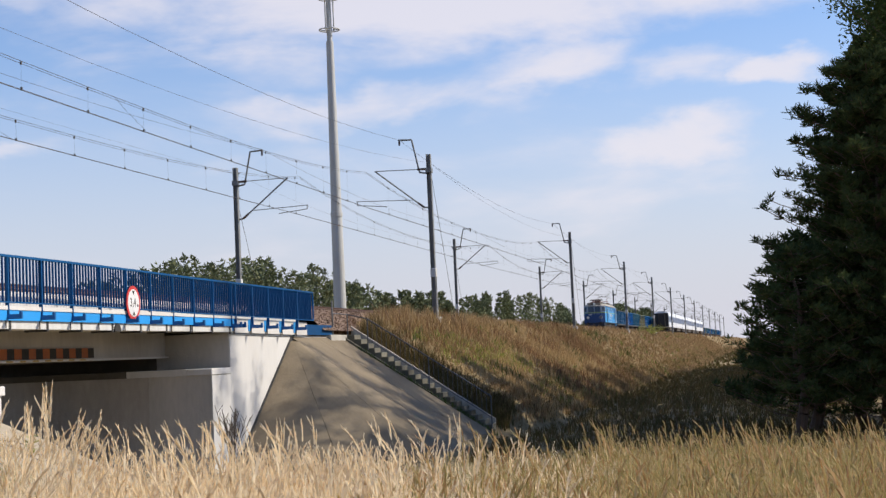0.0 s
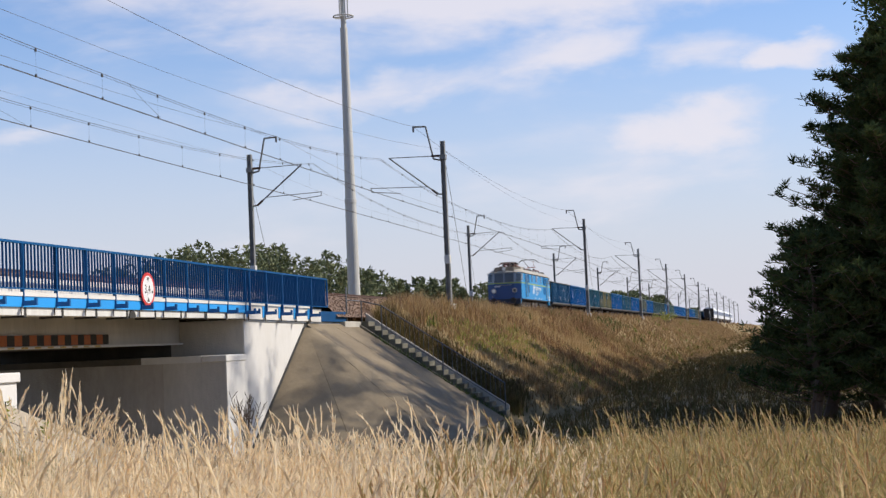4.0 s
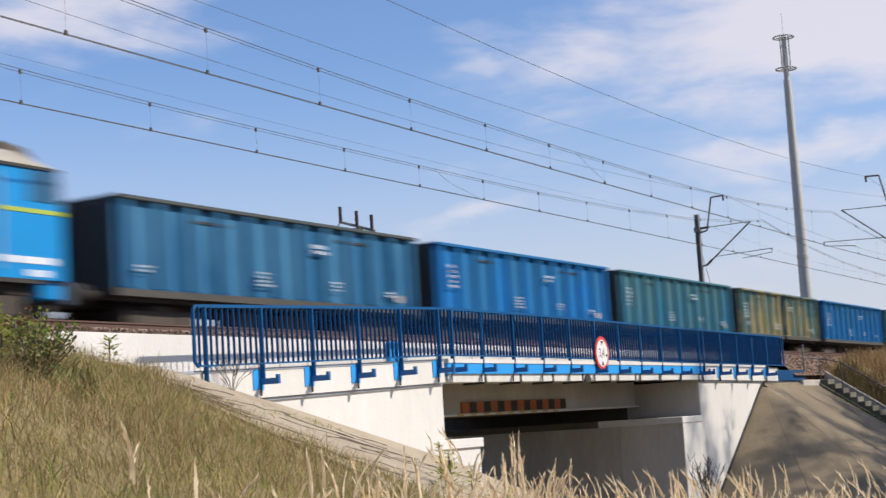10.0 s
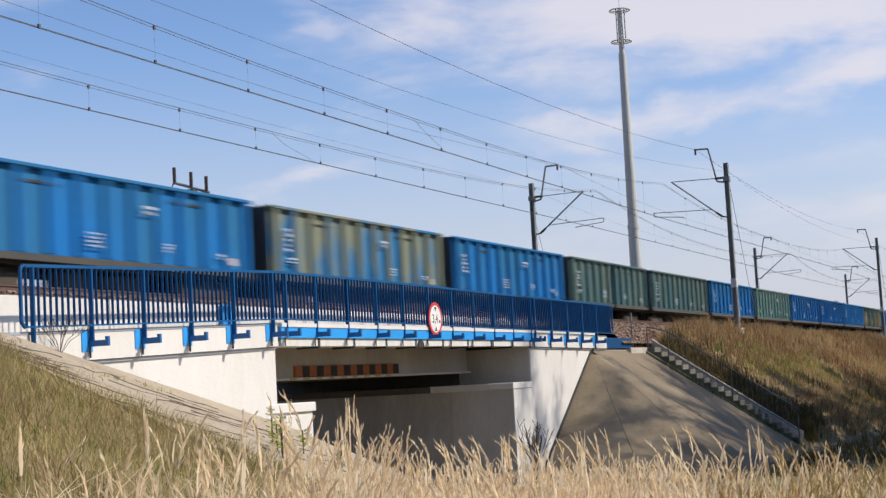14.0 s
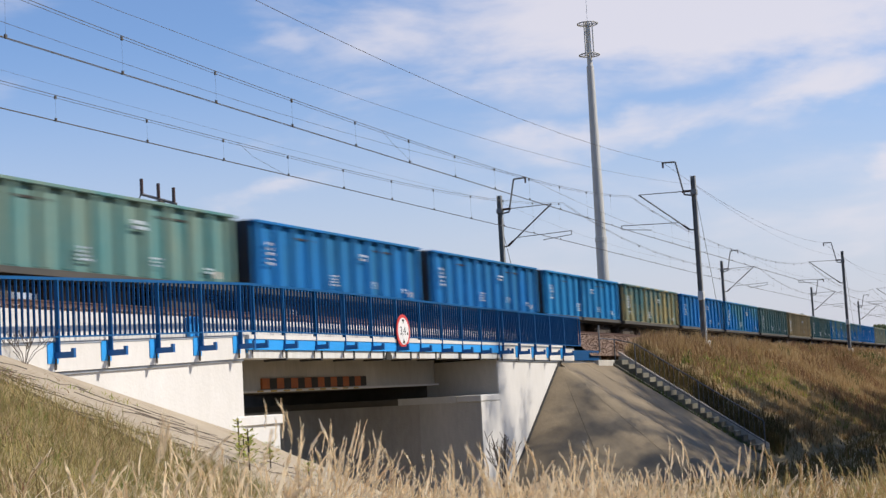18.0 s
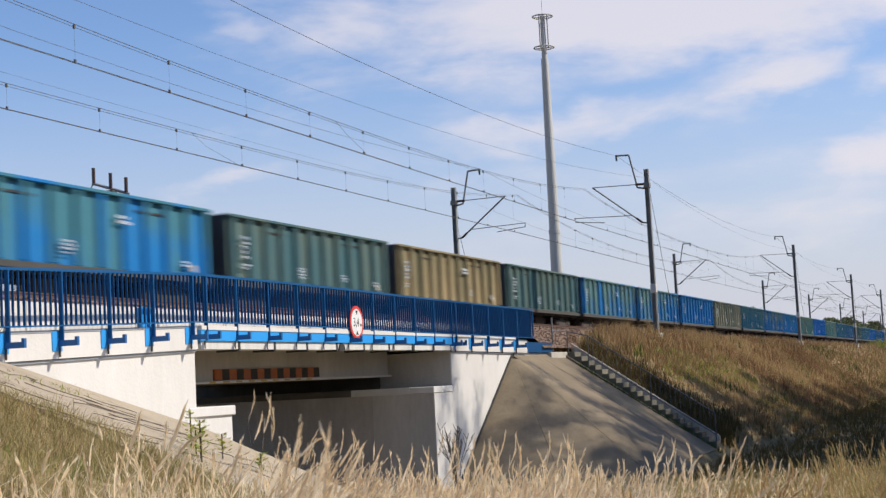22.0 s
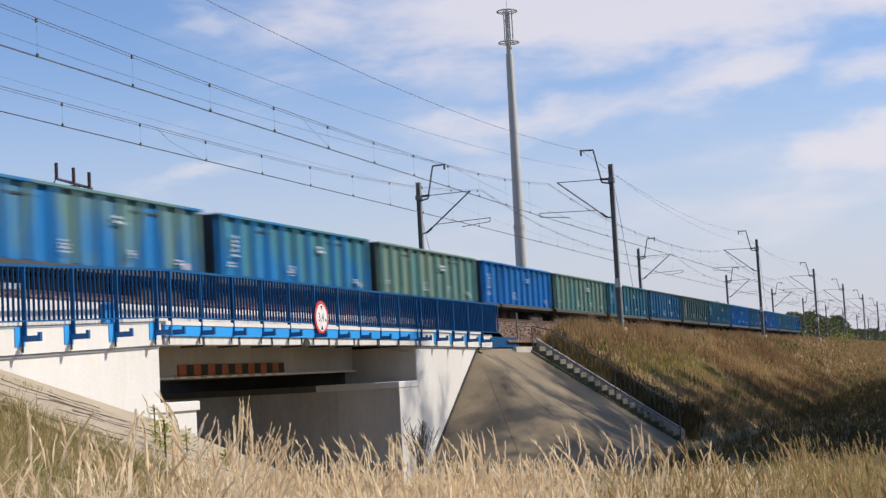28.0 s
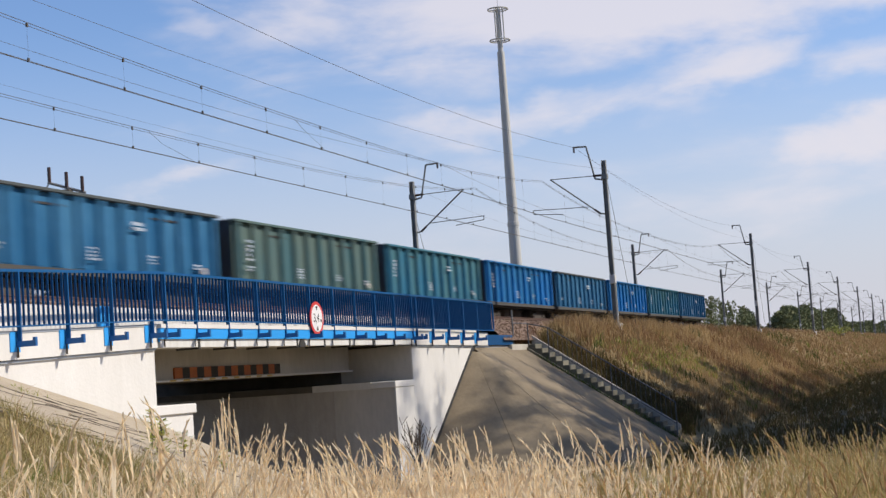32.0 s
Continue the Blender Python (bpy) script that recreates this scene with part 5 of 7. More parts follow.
        for g0, g1 in ((3.85, 4.85), (13.25, 14.4)):
            for z0, z1 in ((1.78, 2.48), (2.68, 3.38)):
                gr = plate("air_grille", g0, g1, z0, z1, M["loco_grille"], 0.008, "blue louvred air grille")
                for k in range(7):
                    z = z0 + (k + 0.5) * (z1 - z0) / 7
                    part("louvre", boxes((g0 + 0.04 - 8.95, g1 - 0.04 - 8.95, min(y + s * 0.008, y + s * 0.022), max(y + s * 0.008, y + s * 0.022), z - 0.02, z + 0.02)), M["loco_grille"], gr)
        for w0, w1 in ((6.32, 6.72), (8.62, 9.36), (11.4, 11.8)):
            plate("side_window", w0, w1, 2.8, 3.42, M["side_glass"])
        plate("maker_plate", 9.5, 9.9, 3.22, 3.36, M["letters"])
        plate("door_plate", 3.5, 3.8, 3.22, 3.36, M["letters"])
        # logo as a plain swirl and bars of lettering
        bm = bmesh.new()
        for turn in (0, math.pi):
            k = math.cos(turn)
            cx, cz = 7.28 - 8.95 + 0.13 * k, 2.12 + 0.05 * k
            outer = [(cx + k * (0.46 * math.cos(q) + 0.12 * math.sin(q)), cz + k * 0.40 * math.sin(q)) for q in [math.pi * i / 12 for i in range(13)]]
            inner = [(cx + k * (0.46 * math.cos(q) + 0.02), cz + k * 0.07 * math.sin(2 * q)) for q in [math.pi * i / 8 for i in range(7, 0, -1)]]
            prism(bm, outer + inner, y, y + s * 0.008)
        part("logo_swirl", bm, M["letters"], e, "white swirl emblem")
        for k in range(8):
            x = 8.2 + k * 0.43
            z0, z1 = 2.0 + 0.05 * (k % 2), 2.42 - 0.07 * (k > 3)
            sign = boxes(*[(x + a - 8.95, x + c - 8.95, min(y, y + s * 0.008), max(y, y + s * 0.008), lo, hi) for a, c, lo, hi in ((0.0, 0.10, z0, z1), (0.23, 0.33, z0 + 0.06 * (k % 3), z1), (0.101, 0.229, z1 - 0.1, z1))])
            part("logo_bar", sign, M["letters"], e)
        for k in range(9):
            plate("logo_bar", 8.3 + 0.24 * k, 8.43 + 0.24 * k, 1.85, 1.94, M["letters"], 0.008)
        for k in range(8):
            plate("logo_bar", 8.3 + 0.19 * k, 8.43 + 0.19 * k, 1.67, 1.78, M["letters"], 0.008)
        plate("logo_bar", 8.75, 9.2, 1.56, 1.62, M["letters"], 0.008)
        for x, z, q in ((7.9, 1.24, 0.5), (10.2, 1.24, 0.4), (11.4, 1.24, 0.4), (16.2, 1.5, 1.1), (16.6, 1.24, 0.5), (15.8, 1.5, 0.3)):
            plate("stencil_bar", x, x + q, z, z + 0.14, M["letters"], 0.008)
        part("sill_step", boxes((-8.0, 8.0, min(y - s * 0.15, y + s * 0.01), max(y - s * 0.15, y + s * 0.01), 1.10, 1.185)), M["black"], e)
    # roof gear
    pantograph(e, -5.6, False, 1)
    pantograph(e, 5.9, True, 1)
    part("roof_box", rounded(boxes((-2.6, -1.2, -0.5, 0.5, 3.98, 4.28)), 0.05), M["loco_roof"], e)
    part("roof_grille", boxes((-0.6, 3.4, -0.55, 0.55, 4.0, 4.12)), M["black"], e)
    part("roof_box", rounded(boxes((-3.6, -3.0, -0.35, 0.35, 3.98, 4.42)), 0.05), M["loco_dark_roof"], e)
    part("bus_bar", rods([[(-4.2, 0.35, 4.45), (-3.2, 0.35, 4.55), (-1.0, 0.35, 4.5), (4.8, 0.35, 4.45)]], 0.025), M["dirt_steel"], e)
    for x in (-4.2, -2.9, -1.0, 1.9, 4.8):
        part("roof_insulator", rods([[(x, 0.35, 4.0), (x, 0.35, 4.46)]], 0.07, 8), M["insulator"], e)
    # running gear
    for s in (-1, 1):
        x = s * 5.2
        bm = boxes((x - 2.5, x + 2.5, -1.25, -1.08, 0.5, 0.86), (x - 2.5, x + 2.5, 1.08, 1.25, 0.5, 0.86), (x - 1.2, x + 1.2, -1.0, 1.0, 0.4, 0.9))
        for q in (-1.75, 0, 1.75):
            for z in (-1, 1):
                box(bm, x + q - 0.24, x + q + 0.24, z * 1.18 - 0.12, z * 1.18 + 0.12, 0.4, 0.82)
                rod(bm, (x + q + 0.55, z * 1.2, 0.45), (x + q + 0.55, z * 1.2, 0.95), 0.13, sides=10)
        bg = part("bogie", bm, M["dirt_steel"], e)
        for q in (-1.75, 0, 1.75):
            bm = bmesh.new()
            for z in (-1, 1):
                rod(bm, (x + q, z * 0.69, 0.625), (x + q, z * 0.83, 0.625), 0.62, sides=22)
            rod(bm, (x + q, -1.15, 0.625), (x + q, 1.15, 0.625), 0.11, sides=8)
            part("wheelset", bm, M["wheel"], bg)
    part("equipment_box", rounded(boxes((-1.5, -0.2, -1.28, 1.28, 0.35, 1.1)), 0.03), M["loco_dark_roof"], e)
    part("equipment_box", rounded(boxes((0.1, 1.6, -1.28, 1.28, 0.35, 1.1)), 0.03), M["dirt_steel"], e)
    part("underframe", boxes((-8.3, 8.3, -1.2, 1.2, 0.9, 1.18)), M["black"], e)
    return e


def coach():
    c = thing("passenger_coach", "white passenger coach with a dark window band", "railway coach", group="passenger train")
    bm = bmesh.new()
    prism(bm, [(-1.4, 1.0), (1.4, 1.0), (1.45, 1.4), (1.45, 3.2), (1.25, 3.75), (0.7, 4.02), (0, 4.08), (-0.7, 4.02), (-1.25, 3.75), (-1.45, 3.2), (-1.45, 1.4)], -12.1, 12.1, "x")
    part("body", bm, M["coach_white"], c)
    for s in (-1, 1):
        y = s * 1.452
        for k in range(10):
            x = -10.2 + k * 2.05
            part("window", boxes((x, x + 1.7, min(y, y + s * 0.012), max(y, y + s * 0.012), 2.0, 3.0)), M["coach_blue"], c)
        part("side_band", boxes((-12.0, 12.0, min(y, y + s * 0.006), max(y, y + s * 0.006), 1.95, 3.05)), M["coach_blue"], c)
        bm = boxes((min(s * 12.1, s * 12.5), max(s * 12.1, s * 12.5), -0.75, 0.75, 1.1, 3.6))
        part("gangway", rounded(bm, 0.08), M["black"], c, "black rubber gangway")
        part("end_face", boxes((min(s * 12.1, s * 12.13), max(s * 12.1, s * 12.13), -1.36, 1.36, 1.05, 3.7)), M["black"], c)
        bogie(c, s * 8.8)
    part("underframe", boxes((-6.5, 6.5, -1.2, 1.2, 0.35, 0.99)), M["dirt_steel"], c)
    return c


LOCO = electric_loco()
WAGONS, PROTOTYPES = [], {}
for colour in ORDER:
    if colour not in PROTOTYPES:
        PROTOTYPES[colour] = open_wagon(colour)
        WAGONS.append(PROTOTYPES[colour])
    else:
        WAGONS.append(copy_thing(PROTOTYPES[colour], pose(0, 0, 0)))
COACHES = [coach()]
for _ in range(6):
    COACHES.append(copy_thing(COACHES[0], pose(0, 0, 0)))


# distance run since the ninth second
RUN = [(0, -190.3), (3, -127.0), (6, -63.3), (9, 0.0), (13, 84.4), (19, 209.4), (23, 292.3), (28, 396.2), (30, 437.7), (32, 478.9)]


def motions():
    def rows(x, y):
        return [(t, pose(x - s, y, RAIL)) for t, s in RUN]
    walk(LOCO, rows(27.25 + 8.95, FAR))
    for k, w in enumerate(WAGONS):
        walk(w, rows(45.9 + PITCH * (k + 0.5), FAR))
    for k, c in enumerate(COACHES):
        x = 300.5 + 12.3 + 25.0 * k
        walk(c, [(0, pose(x, NEAR, RAIL)), (16, pose(x + 16 * 36.0, NEAR, RAIL)), (SECONDS, pose(x + SECONDS * 36.0, NEAR, RAIL))])
    # a gust bends the tussocks while the train passes
    for k, (ob, x, y, z, spin) in enumerate(TUSSOCKS):
        flutter = random.Random(k)
        bent = []
        for t, lean in GUST:
            angle = lean * flutter.uniform(0.9, 1.4) + flutter.uniform(-2.0, 2.0)
            bent.append((t, pose(x, y, z) @ Matrix.Rotation(radians(angle), 4, Vector((0.94, 0.34, 0))) @ pose(0, 0, 0, 0, 0, spin)))
        walk(ob, bent)


# seconds and degrees of lean
GUST = [(0, 3), (1.5, 6), (3, 4), (6, 5), (8, 2), (9.5, 0), (11, 3), (12, 1), (13, 0), (14, 2), (17, 5), (18, 14), (18.5, 26), (19, 36), (19.5, 30), (20, 38), (20.5, 33), (21, 36), (21.5, 29), (22, 25), (22.5, 20), (23, 13), (24, 6), (25, 3), (28, 3), (29.5, 0), (31, 2), (SECONDS, 0)]


# ---------------------------------------------------------------- plants
def plant_colours(name, stops, rough=0.8, through=0.0):
    """Each blade or leaf takes its own shade out of a row of colours."""
    m = bpy.data.materials.new(name)
    m.use_nodes = True
    n, l = m.node_tree.nodes, m.node_tree.links
    p = n["Principled BSDF"]
    p.inputs["Roughness"].default_value = rough
    p.inputs["Specular IOR Level"].default_value = 0.08
    info, ramp = n.new("ShaderNodeNewGeometry"), n.new("ShaderNodeValToRGB")
    while len(ramp.color_ramp.elements) < len(stops):
        ramp.color_ramp.elements.new(0.5)
    for i, c in enumerate(stops):
        ramp.color_ramp.elements[i].position = i / (len(stops) - 1)
        ramp.color_ramp.elements[i].color = (*c, 1)
    l.new(info.outputs["Random Per Island"], ramp.inputs["Fac"])
    l.new(ramp.outputs["Color"], p.inputs["Base Color"])
    if through:
        tr, mx = n.new("ShaderNodeBsdfTranslucent"), n.new("ShaderNodeMixShader")
        l.new(ramp.outputs["Color"], tr.inputs["Color"])
        mx.inputs[0].default_value = through
        l.new(p.outputs[0], mx.inputs[1])
        l.new(tr.outputs[0], mx.inputs[2])
        l.new(mx.outputs[0], n["Material Output"].inputs["Surface"])
    return m


G = {
    "straw": plant_colours("straw", [(0.93, 0.79, 0.55), (0.86, 0.70, 0.46), (0.95, 0.84, 0.63), (0.62, 0.46, 0.27), (0.92, 0.78, 0.54), (0.82, 0.65, 0.42), (0.94, 0.82, 0.60)], through=0.5),
    "pale": plant_colours("pale_grass", [(0.46, 0.32, 0.165), (0.38, 0.26, 0.125), (0.51, 0.38, 0.205), (0.33, 0.22, 0.105), (0.42, 0.285, 0.14)], through=0.3),
    "rust": plant_colours("rust_grass", [(0.57, 0.425, 0.215), (0.36, 0.315, 0.115), (0.72, 0.55, 0.30), (0.45, 0.25, 0.12), (0.31, 0.29, 0.10), (0.52, 0.365, 0.175)], through=0.4),
    "hill": plant_colours("hill_grass", [(0.40, 0.31, 0.15), (0.25, 0.18, 0.085), (0.50, 0.39, 0.21), (0.28, 0.21, 0.09), (0.20, 0.21, 0.06), (0.34, 0.29, 0.12)], through=0.3),
    "meadow": plant_colours("meadow", [(0.46, 0.35, 0.160), (0.31, 0.265, 0.105), (0.54, 0.42, 0.20), (0.24, 0.225, 0.08), (0.40, 0.30, 0.135)], through=0.35),
    "bank": plant_colours("bank", [(0.33, 0.205, 0.105), (0.40, 0.28, 0.14), (0.22, 0.125, 0.07), (0.45, 0.315, 0.165), (0.28, 0.18, 0.09), (0.24, 0.19, 0.08)], through=0.2),
    "green": plant_colours("green", [(0.13, 0.20, 0.035), (0.20, 0.25, 0.05), (0.10, 0.15, 0.03), (0.26, 0.27, 0.08)], through=0.3),
    "bright": plant_colours("bright_herbs", [(0.30, 0.34, 0.06), (0.38, 0.40, 0.10), (0.22, 0.27, 0.05), (0.44, 0.38, 0.14), (0.30, 0.32, 0.08)], through=0.4),
    # dark undergrowth, darkened and browned further to deepen the tree shade
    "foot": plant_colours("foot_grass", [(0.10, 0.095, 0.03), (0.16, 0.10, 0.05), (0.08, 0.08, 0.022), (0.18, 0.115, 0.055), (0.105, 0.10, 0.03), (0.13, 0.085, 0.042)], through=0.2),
    "russet": plant_colours("russet_weeds", [(0.19, 0.095, 0.055), (0.26, 0.14, 0.075), (0.13, 0.07, 0.045), (0.32, 0.19, 0.10), (0.22, 0.13, 0.065)], through=0.15),
    "needles": plant_colours("needles", [(0.058, 0.082, 0.03), (0.08, 0.105, 0.036), (0.042, 0.062, 0.024), (0.11, 0.115, 0.04)], through=0.25),
    "leaves": plant_colours("leaves", [(0.06, 0.095, 0.03), (0.09, 0.12, 0.035), (0.05, 0.075, 0.025), (0.13, 0.13, 0.04)], through=0.25),
    # foliage paled, with the haze of distance put into these colours
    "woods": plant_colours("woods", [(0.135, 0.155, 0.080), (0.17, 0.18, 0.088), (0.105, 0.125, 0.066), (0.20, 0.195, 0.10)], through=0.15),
    "hedge": plant_colours("edge_weeds", [(0.15, 0.19, 0.06), (0.22, 0.16, 0.08), (0.11, 0.14, 0.045), (0.30, 0.20, 0.11), (0.19, 0.22, 0.08)], through=0.25),
    "twigs": surface("dark_twigs", (0.10, 0.075, 0.055), 0.9, scale=3.0, grain=0.2),
    "bark": surface("pine_bark", (0.15, 0.10, 0.07), 0.95, other=(0.09, 0.06, 0.045), scale=2.0, stretch=(3, 3, 0.4), grain=0.3, bump=0.6, bump_scale=10),
}


def ribbon_mesh(name, chains, material):
    """chains: arrays (n, k, 3) of spine points, (n, k) of half widths and (n, 3) of the sideways direction; one strip each."""
    co, faces, base = [], [], 0
    for spine, half, side in chains:
        n, k, _ = spine.shape
        left = spine - half[..., None] * side[:, None, :]
        right = spine + half[..., None] * side[:, None, :]
        both = np.stack([left, right], 2).reshape(n, 2 * k, 3)
        co.append(both.reshape(-1, 3))
        start = base + np.arange(n)[:, None] * 2 * k
        for j in range(k - 1):
            q = np.stack([start[:, 0] + 2 * j, start[:, 0] + 2 * j + 1, start[:, 0] + 2 * j + 3, start[:, 0] + 2 * j + 2], 1)
            faces.append(q)
        base += n * 2 * k
    co, faces = np.concatenate(co), np.concatenate(faces)
    me = bpy.data.meshes.new(name)
    me.vertices.add(len(co))
    me.vertices.foreach_set("co", co.astype(np.float32).ravel())
    me.loops.add(len(faces) * 4)
    me.loops.foreach_set("vertex_index", faces.astype(np.int32).ravel())
    me.polygons.add(len(faces))
    me.polygons.foreach_set("loop_start", np.arange(len(faces), dtype=np.int32) * 4)
    me.update(calc_edges=True)
    me.validate()
    me.materials.append(material)
    return me


def scatter(rng, n, x0, x1, y0, y1, keep):
    pts = np.stack([rng.uniform(x0, x1, n), rng.uniform(y0, y1, n)], 1)
    pts = pts[[keep(x, y) for x, y in pts]]
    z = np.array([ground_z(x, y) for x, y in pts])
    return np.column_stack([pts, z - 0.03])


def blades(rng, roots, lo, hi, width, lean, wind=(0.0, 0.0), k=4, any_way=True):
    n = len(roots)
    clump = 0.5 + 0.5 * np.sin(1.9 * roots[:, 0] + 1.3 * np.sin(1.1 * roots[:, 1])) * np.sin(2.3 * roots[:, 1] + 1.7 * np.sin(0.9 * roots[:, 0]))
    h = rng.uniform(lo, hi, n) * (0.68 + 0.6 * clump)
    a = rng.uniform(0, 2 * np.pi, n)
    b = lean * rng.uniform(0.2, 1.0, n)
    way = np.stack([np.cos(a) * b + wind[0] * rng.uniform(0.5, 1.3, n), np.sin(a) * b + wind[1] * rng.uniform(0.5, 1.3, n)], 1)
    f = np.linspace(0, 1, k)
    spine = np.zeros((n, k, 3))
    spine[..., :2] = roots[:, None, :2] + way[:, None, :] * (h[:, None] * f ** 2)[..., None]
    spine[..., 2] = roots[:, None, 2] + h[:, None] * (f - 0.25 * f ** 3)
    half = width * np.stack([np.full(n, 1 - 0.85 * q) for q in f], 1) * rng.uniform(0.6, 1.3, n)[:, None]
    c = rng.uniform(0, 2 * np.pi, n) if any_way else rng.normal(0.3, 0.7, n)
    side = np.stack([np.cos(c), np.sin(c), np.zeros(n)], 1)
    return spine, half, side


def heads(rng, tips, ways, length, width):
    """Pointed seed heads on the tips of stalks: a thin spine set with small spikelets."""
    n, k = len(tips), 5
    ln = length * rng.uniform(0.6, 1.3, n)
    f = np.linspace(0, 1, k)
    spine = np.zeros((n, k, 3))
    spine[..., :2] = tips[:, None, :2] + ways[:, None, :] * (ln[:, None] * f ** 1.5)[..., None]
    spine[..., 2] = tips[:, None, 2] + ln[:, None] * (0.95 * f - 0.25 * f ** 2.4)
    prof = np.array([0.35, 0.55, 0.5, 0.35, 0.05])
    half = width * prof[None] * rng.uniform(0.7, 1.2, n)[:, None]
    c = rng.normal(0.3, 0.65, n)
    one = np.stack([np.cos(c), np.sin(c), np.zeros(n)], 1)
    out = [(spine, half, one)]
    axis = spine[:, -1] - spine[:, 0]
    axis /= np.linalg.norm(axis, axis=1, keepdims=True) + 1e-6
    for j in range(13):
        q = 0.02 + 0.072 * j
        i = min(3, int(q * 4))
        root = spine[:, i] + (spine[:, i + 1] - spine[:, i]) * (q * 4 - i)
        a = rng.uniform(0, 2 * np.pi, n)
        off = np.stack([np.cos(a), np.sin(a), np.zeros(n)], 1)
        v = axis + off * rng.uniform(0.08, 0.36, n)[:, None] * (1.1 - 0.5 * q)
        size = ln * rng.uniform(0.14, 0.28, n) * (1.15 - 0.6 * q)
        chain = np.stack([root, root + v * size[:, None] * 0.5, root + v * size[:, None]], 1)
        side = np.cross(v, rng.normal(0, 1, (n, 3)))
        side /= np.linalg.norm(side, axis=1, keepdims=True) + 1e-6
        out.append((chain, np.tile(np.array([[0.3, 0.55, 0.1]]), (n, 1)) * width * 0.5, side))
    return out


def tall_grass(seed, name, label, roots, lo, hi, material, head=0.24, wind=(0.10, 0.05), leaf=6, plume=0.016, droop=0.55, lean=0.34, share=0.5):
    rng = np.random.default_rng(seed)
    stem = blades(rng, roots, lo, hi, 0.0045, lean, wind, any_way=False)
    tips, prev = stem[0][:, -1], stem[0][:, -2]
    d = (tips - prev)[:, :2]
    ways = d / (np.linalg.norm(d, axis=1, keepdims=True) + 1e-6) * rng.uniform(0.1, droop, len(tips))[:, None]
    keep = rng.random(len(tips)) < share
    chains = [stem] + heads(rng, tips[keep], ways[keep], head, plume)
    for _ in range(leaf):
        r = roots + np.column_stack([rng.normal(0, 0.05, (len(roots), 2)), np.zeros(len(roots))])
        chains.append(blades(rng, r, lo * 0.35, hi * 0.9, 0.0062, 1.0, wind, 4, False))
    ob = new(name, ribbon_mesh(name, chains, material))
    return tagged(ob, label, "grass", kind="stuff")


TUSSOCKS = []


def tussocks(spots, material, tall, label):
    """Stiff clumps of tall stalks, each one turning about its root."""
    kinds = []
    for k in range(7):
        rng = np.random.default_rng(60 + k)
        n = 12
        a, r = rng.uniform(0, 2 * np.pi, n), 0.32 * np.sqrt(rng.uniform(0, 1, n))
        roots = np.stack([r * np.cos(a), r * np.sin(a), np.zeros(n)], 1)
        stem = blades(rng, roots, 0.72 * tall, 1.2 * tall, 0.0045, 0.26, any_way=False) if k > 2 else blades(rng, roots[:7], 0.95 * tall, 1.4 * tall, 0.0045, 0.2, any_way=False)
        tips, prev = stem[0][:, -1], stem[0][:, -2]
        d = (tips - prev)[:, :2]
        ways = d / (np.linalg.norm(d, axis=1, keepdims=True) + 1e-6) * rng.uniform(0.1, 0.5, len(tips))[:, None]
        chains = [stem] + heads(rng, tips, ways, 0.28 if k > 2 else 0.34, 0.017)
        for _ in range(5):
            chains.append(blades(rng, roots + np.column_stack([rng.normal(0, 0.06, (n, 2)), np.zeros(n)]), 0.4 * tall, tall, 0.006, 0.8, k=4, any_way=False))
        kinds.append(ribbon_mesh("grass_tussock", chains, material))
    for k, (x, y, z) in enumerate(spots):
        ob = new("grass_tussock", kinds[k % 7])
        tagged(ob, label, "grass", "wind-blown tussocks")
        TUSSOCKS.append((ob, float(x), float(y), float(z), 24 * (k % 5) - 48))


def short_grass(seed, name, label, roots, lo, hi, width, material, per=4, lean=0.5):
    rng = np.random.default_rng(seed)
    chains = []
    for _ in range(per):
        r = roots + np.column_stack([rng.normal(0, 0.09, (len(roots), 2)), np.zeros(len(roots))])
        chains.append(blades(rng, r, lo, hi, width, lean))
    ob = new(name, ribbon_mesh(name, chains, material))
    return tagged(ob, label, "grass", kind="stuff")


def azimuth(x, y):
    return math.degrees(math.atan2(y, x))


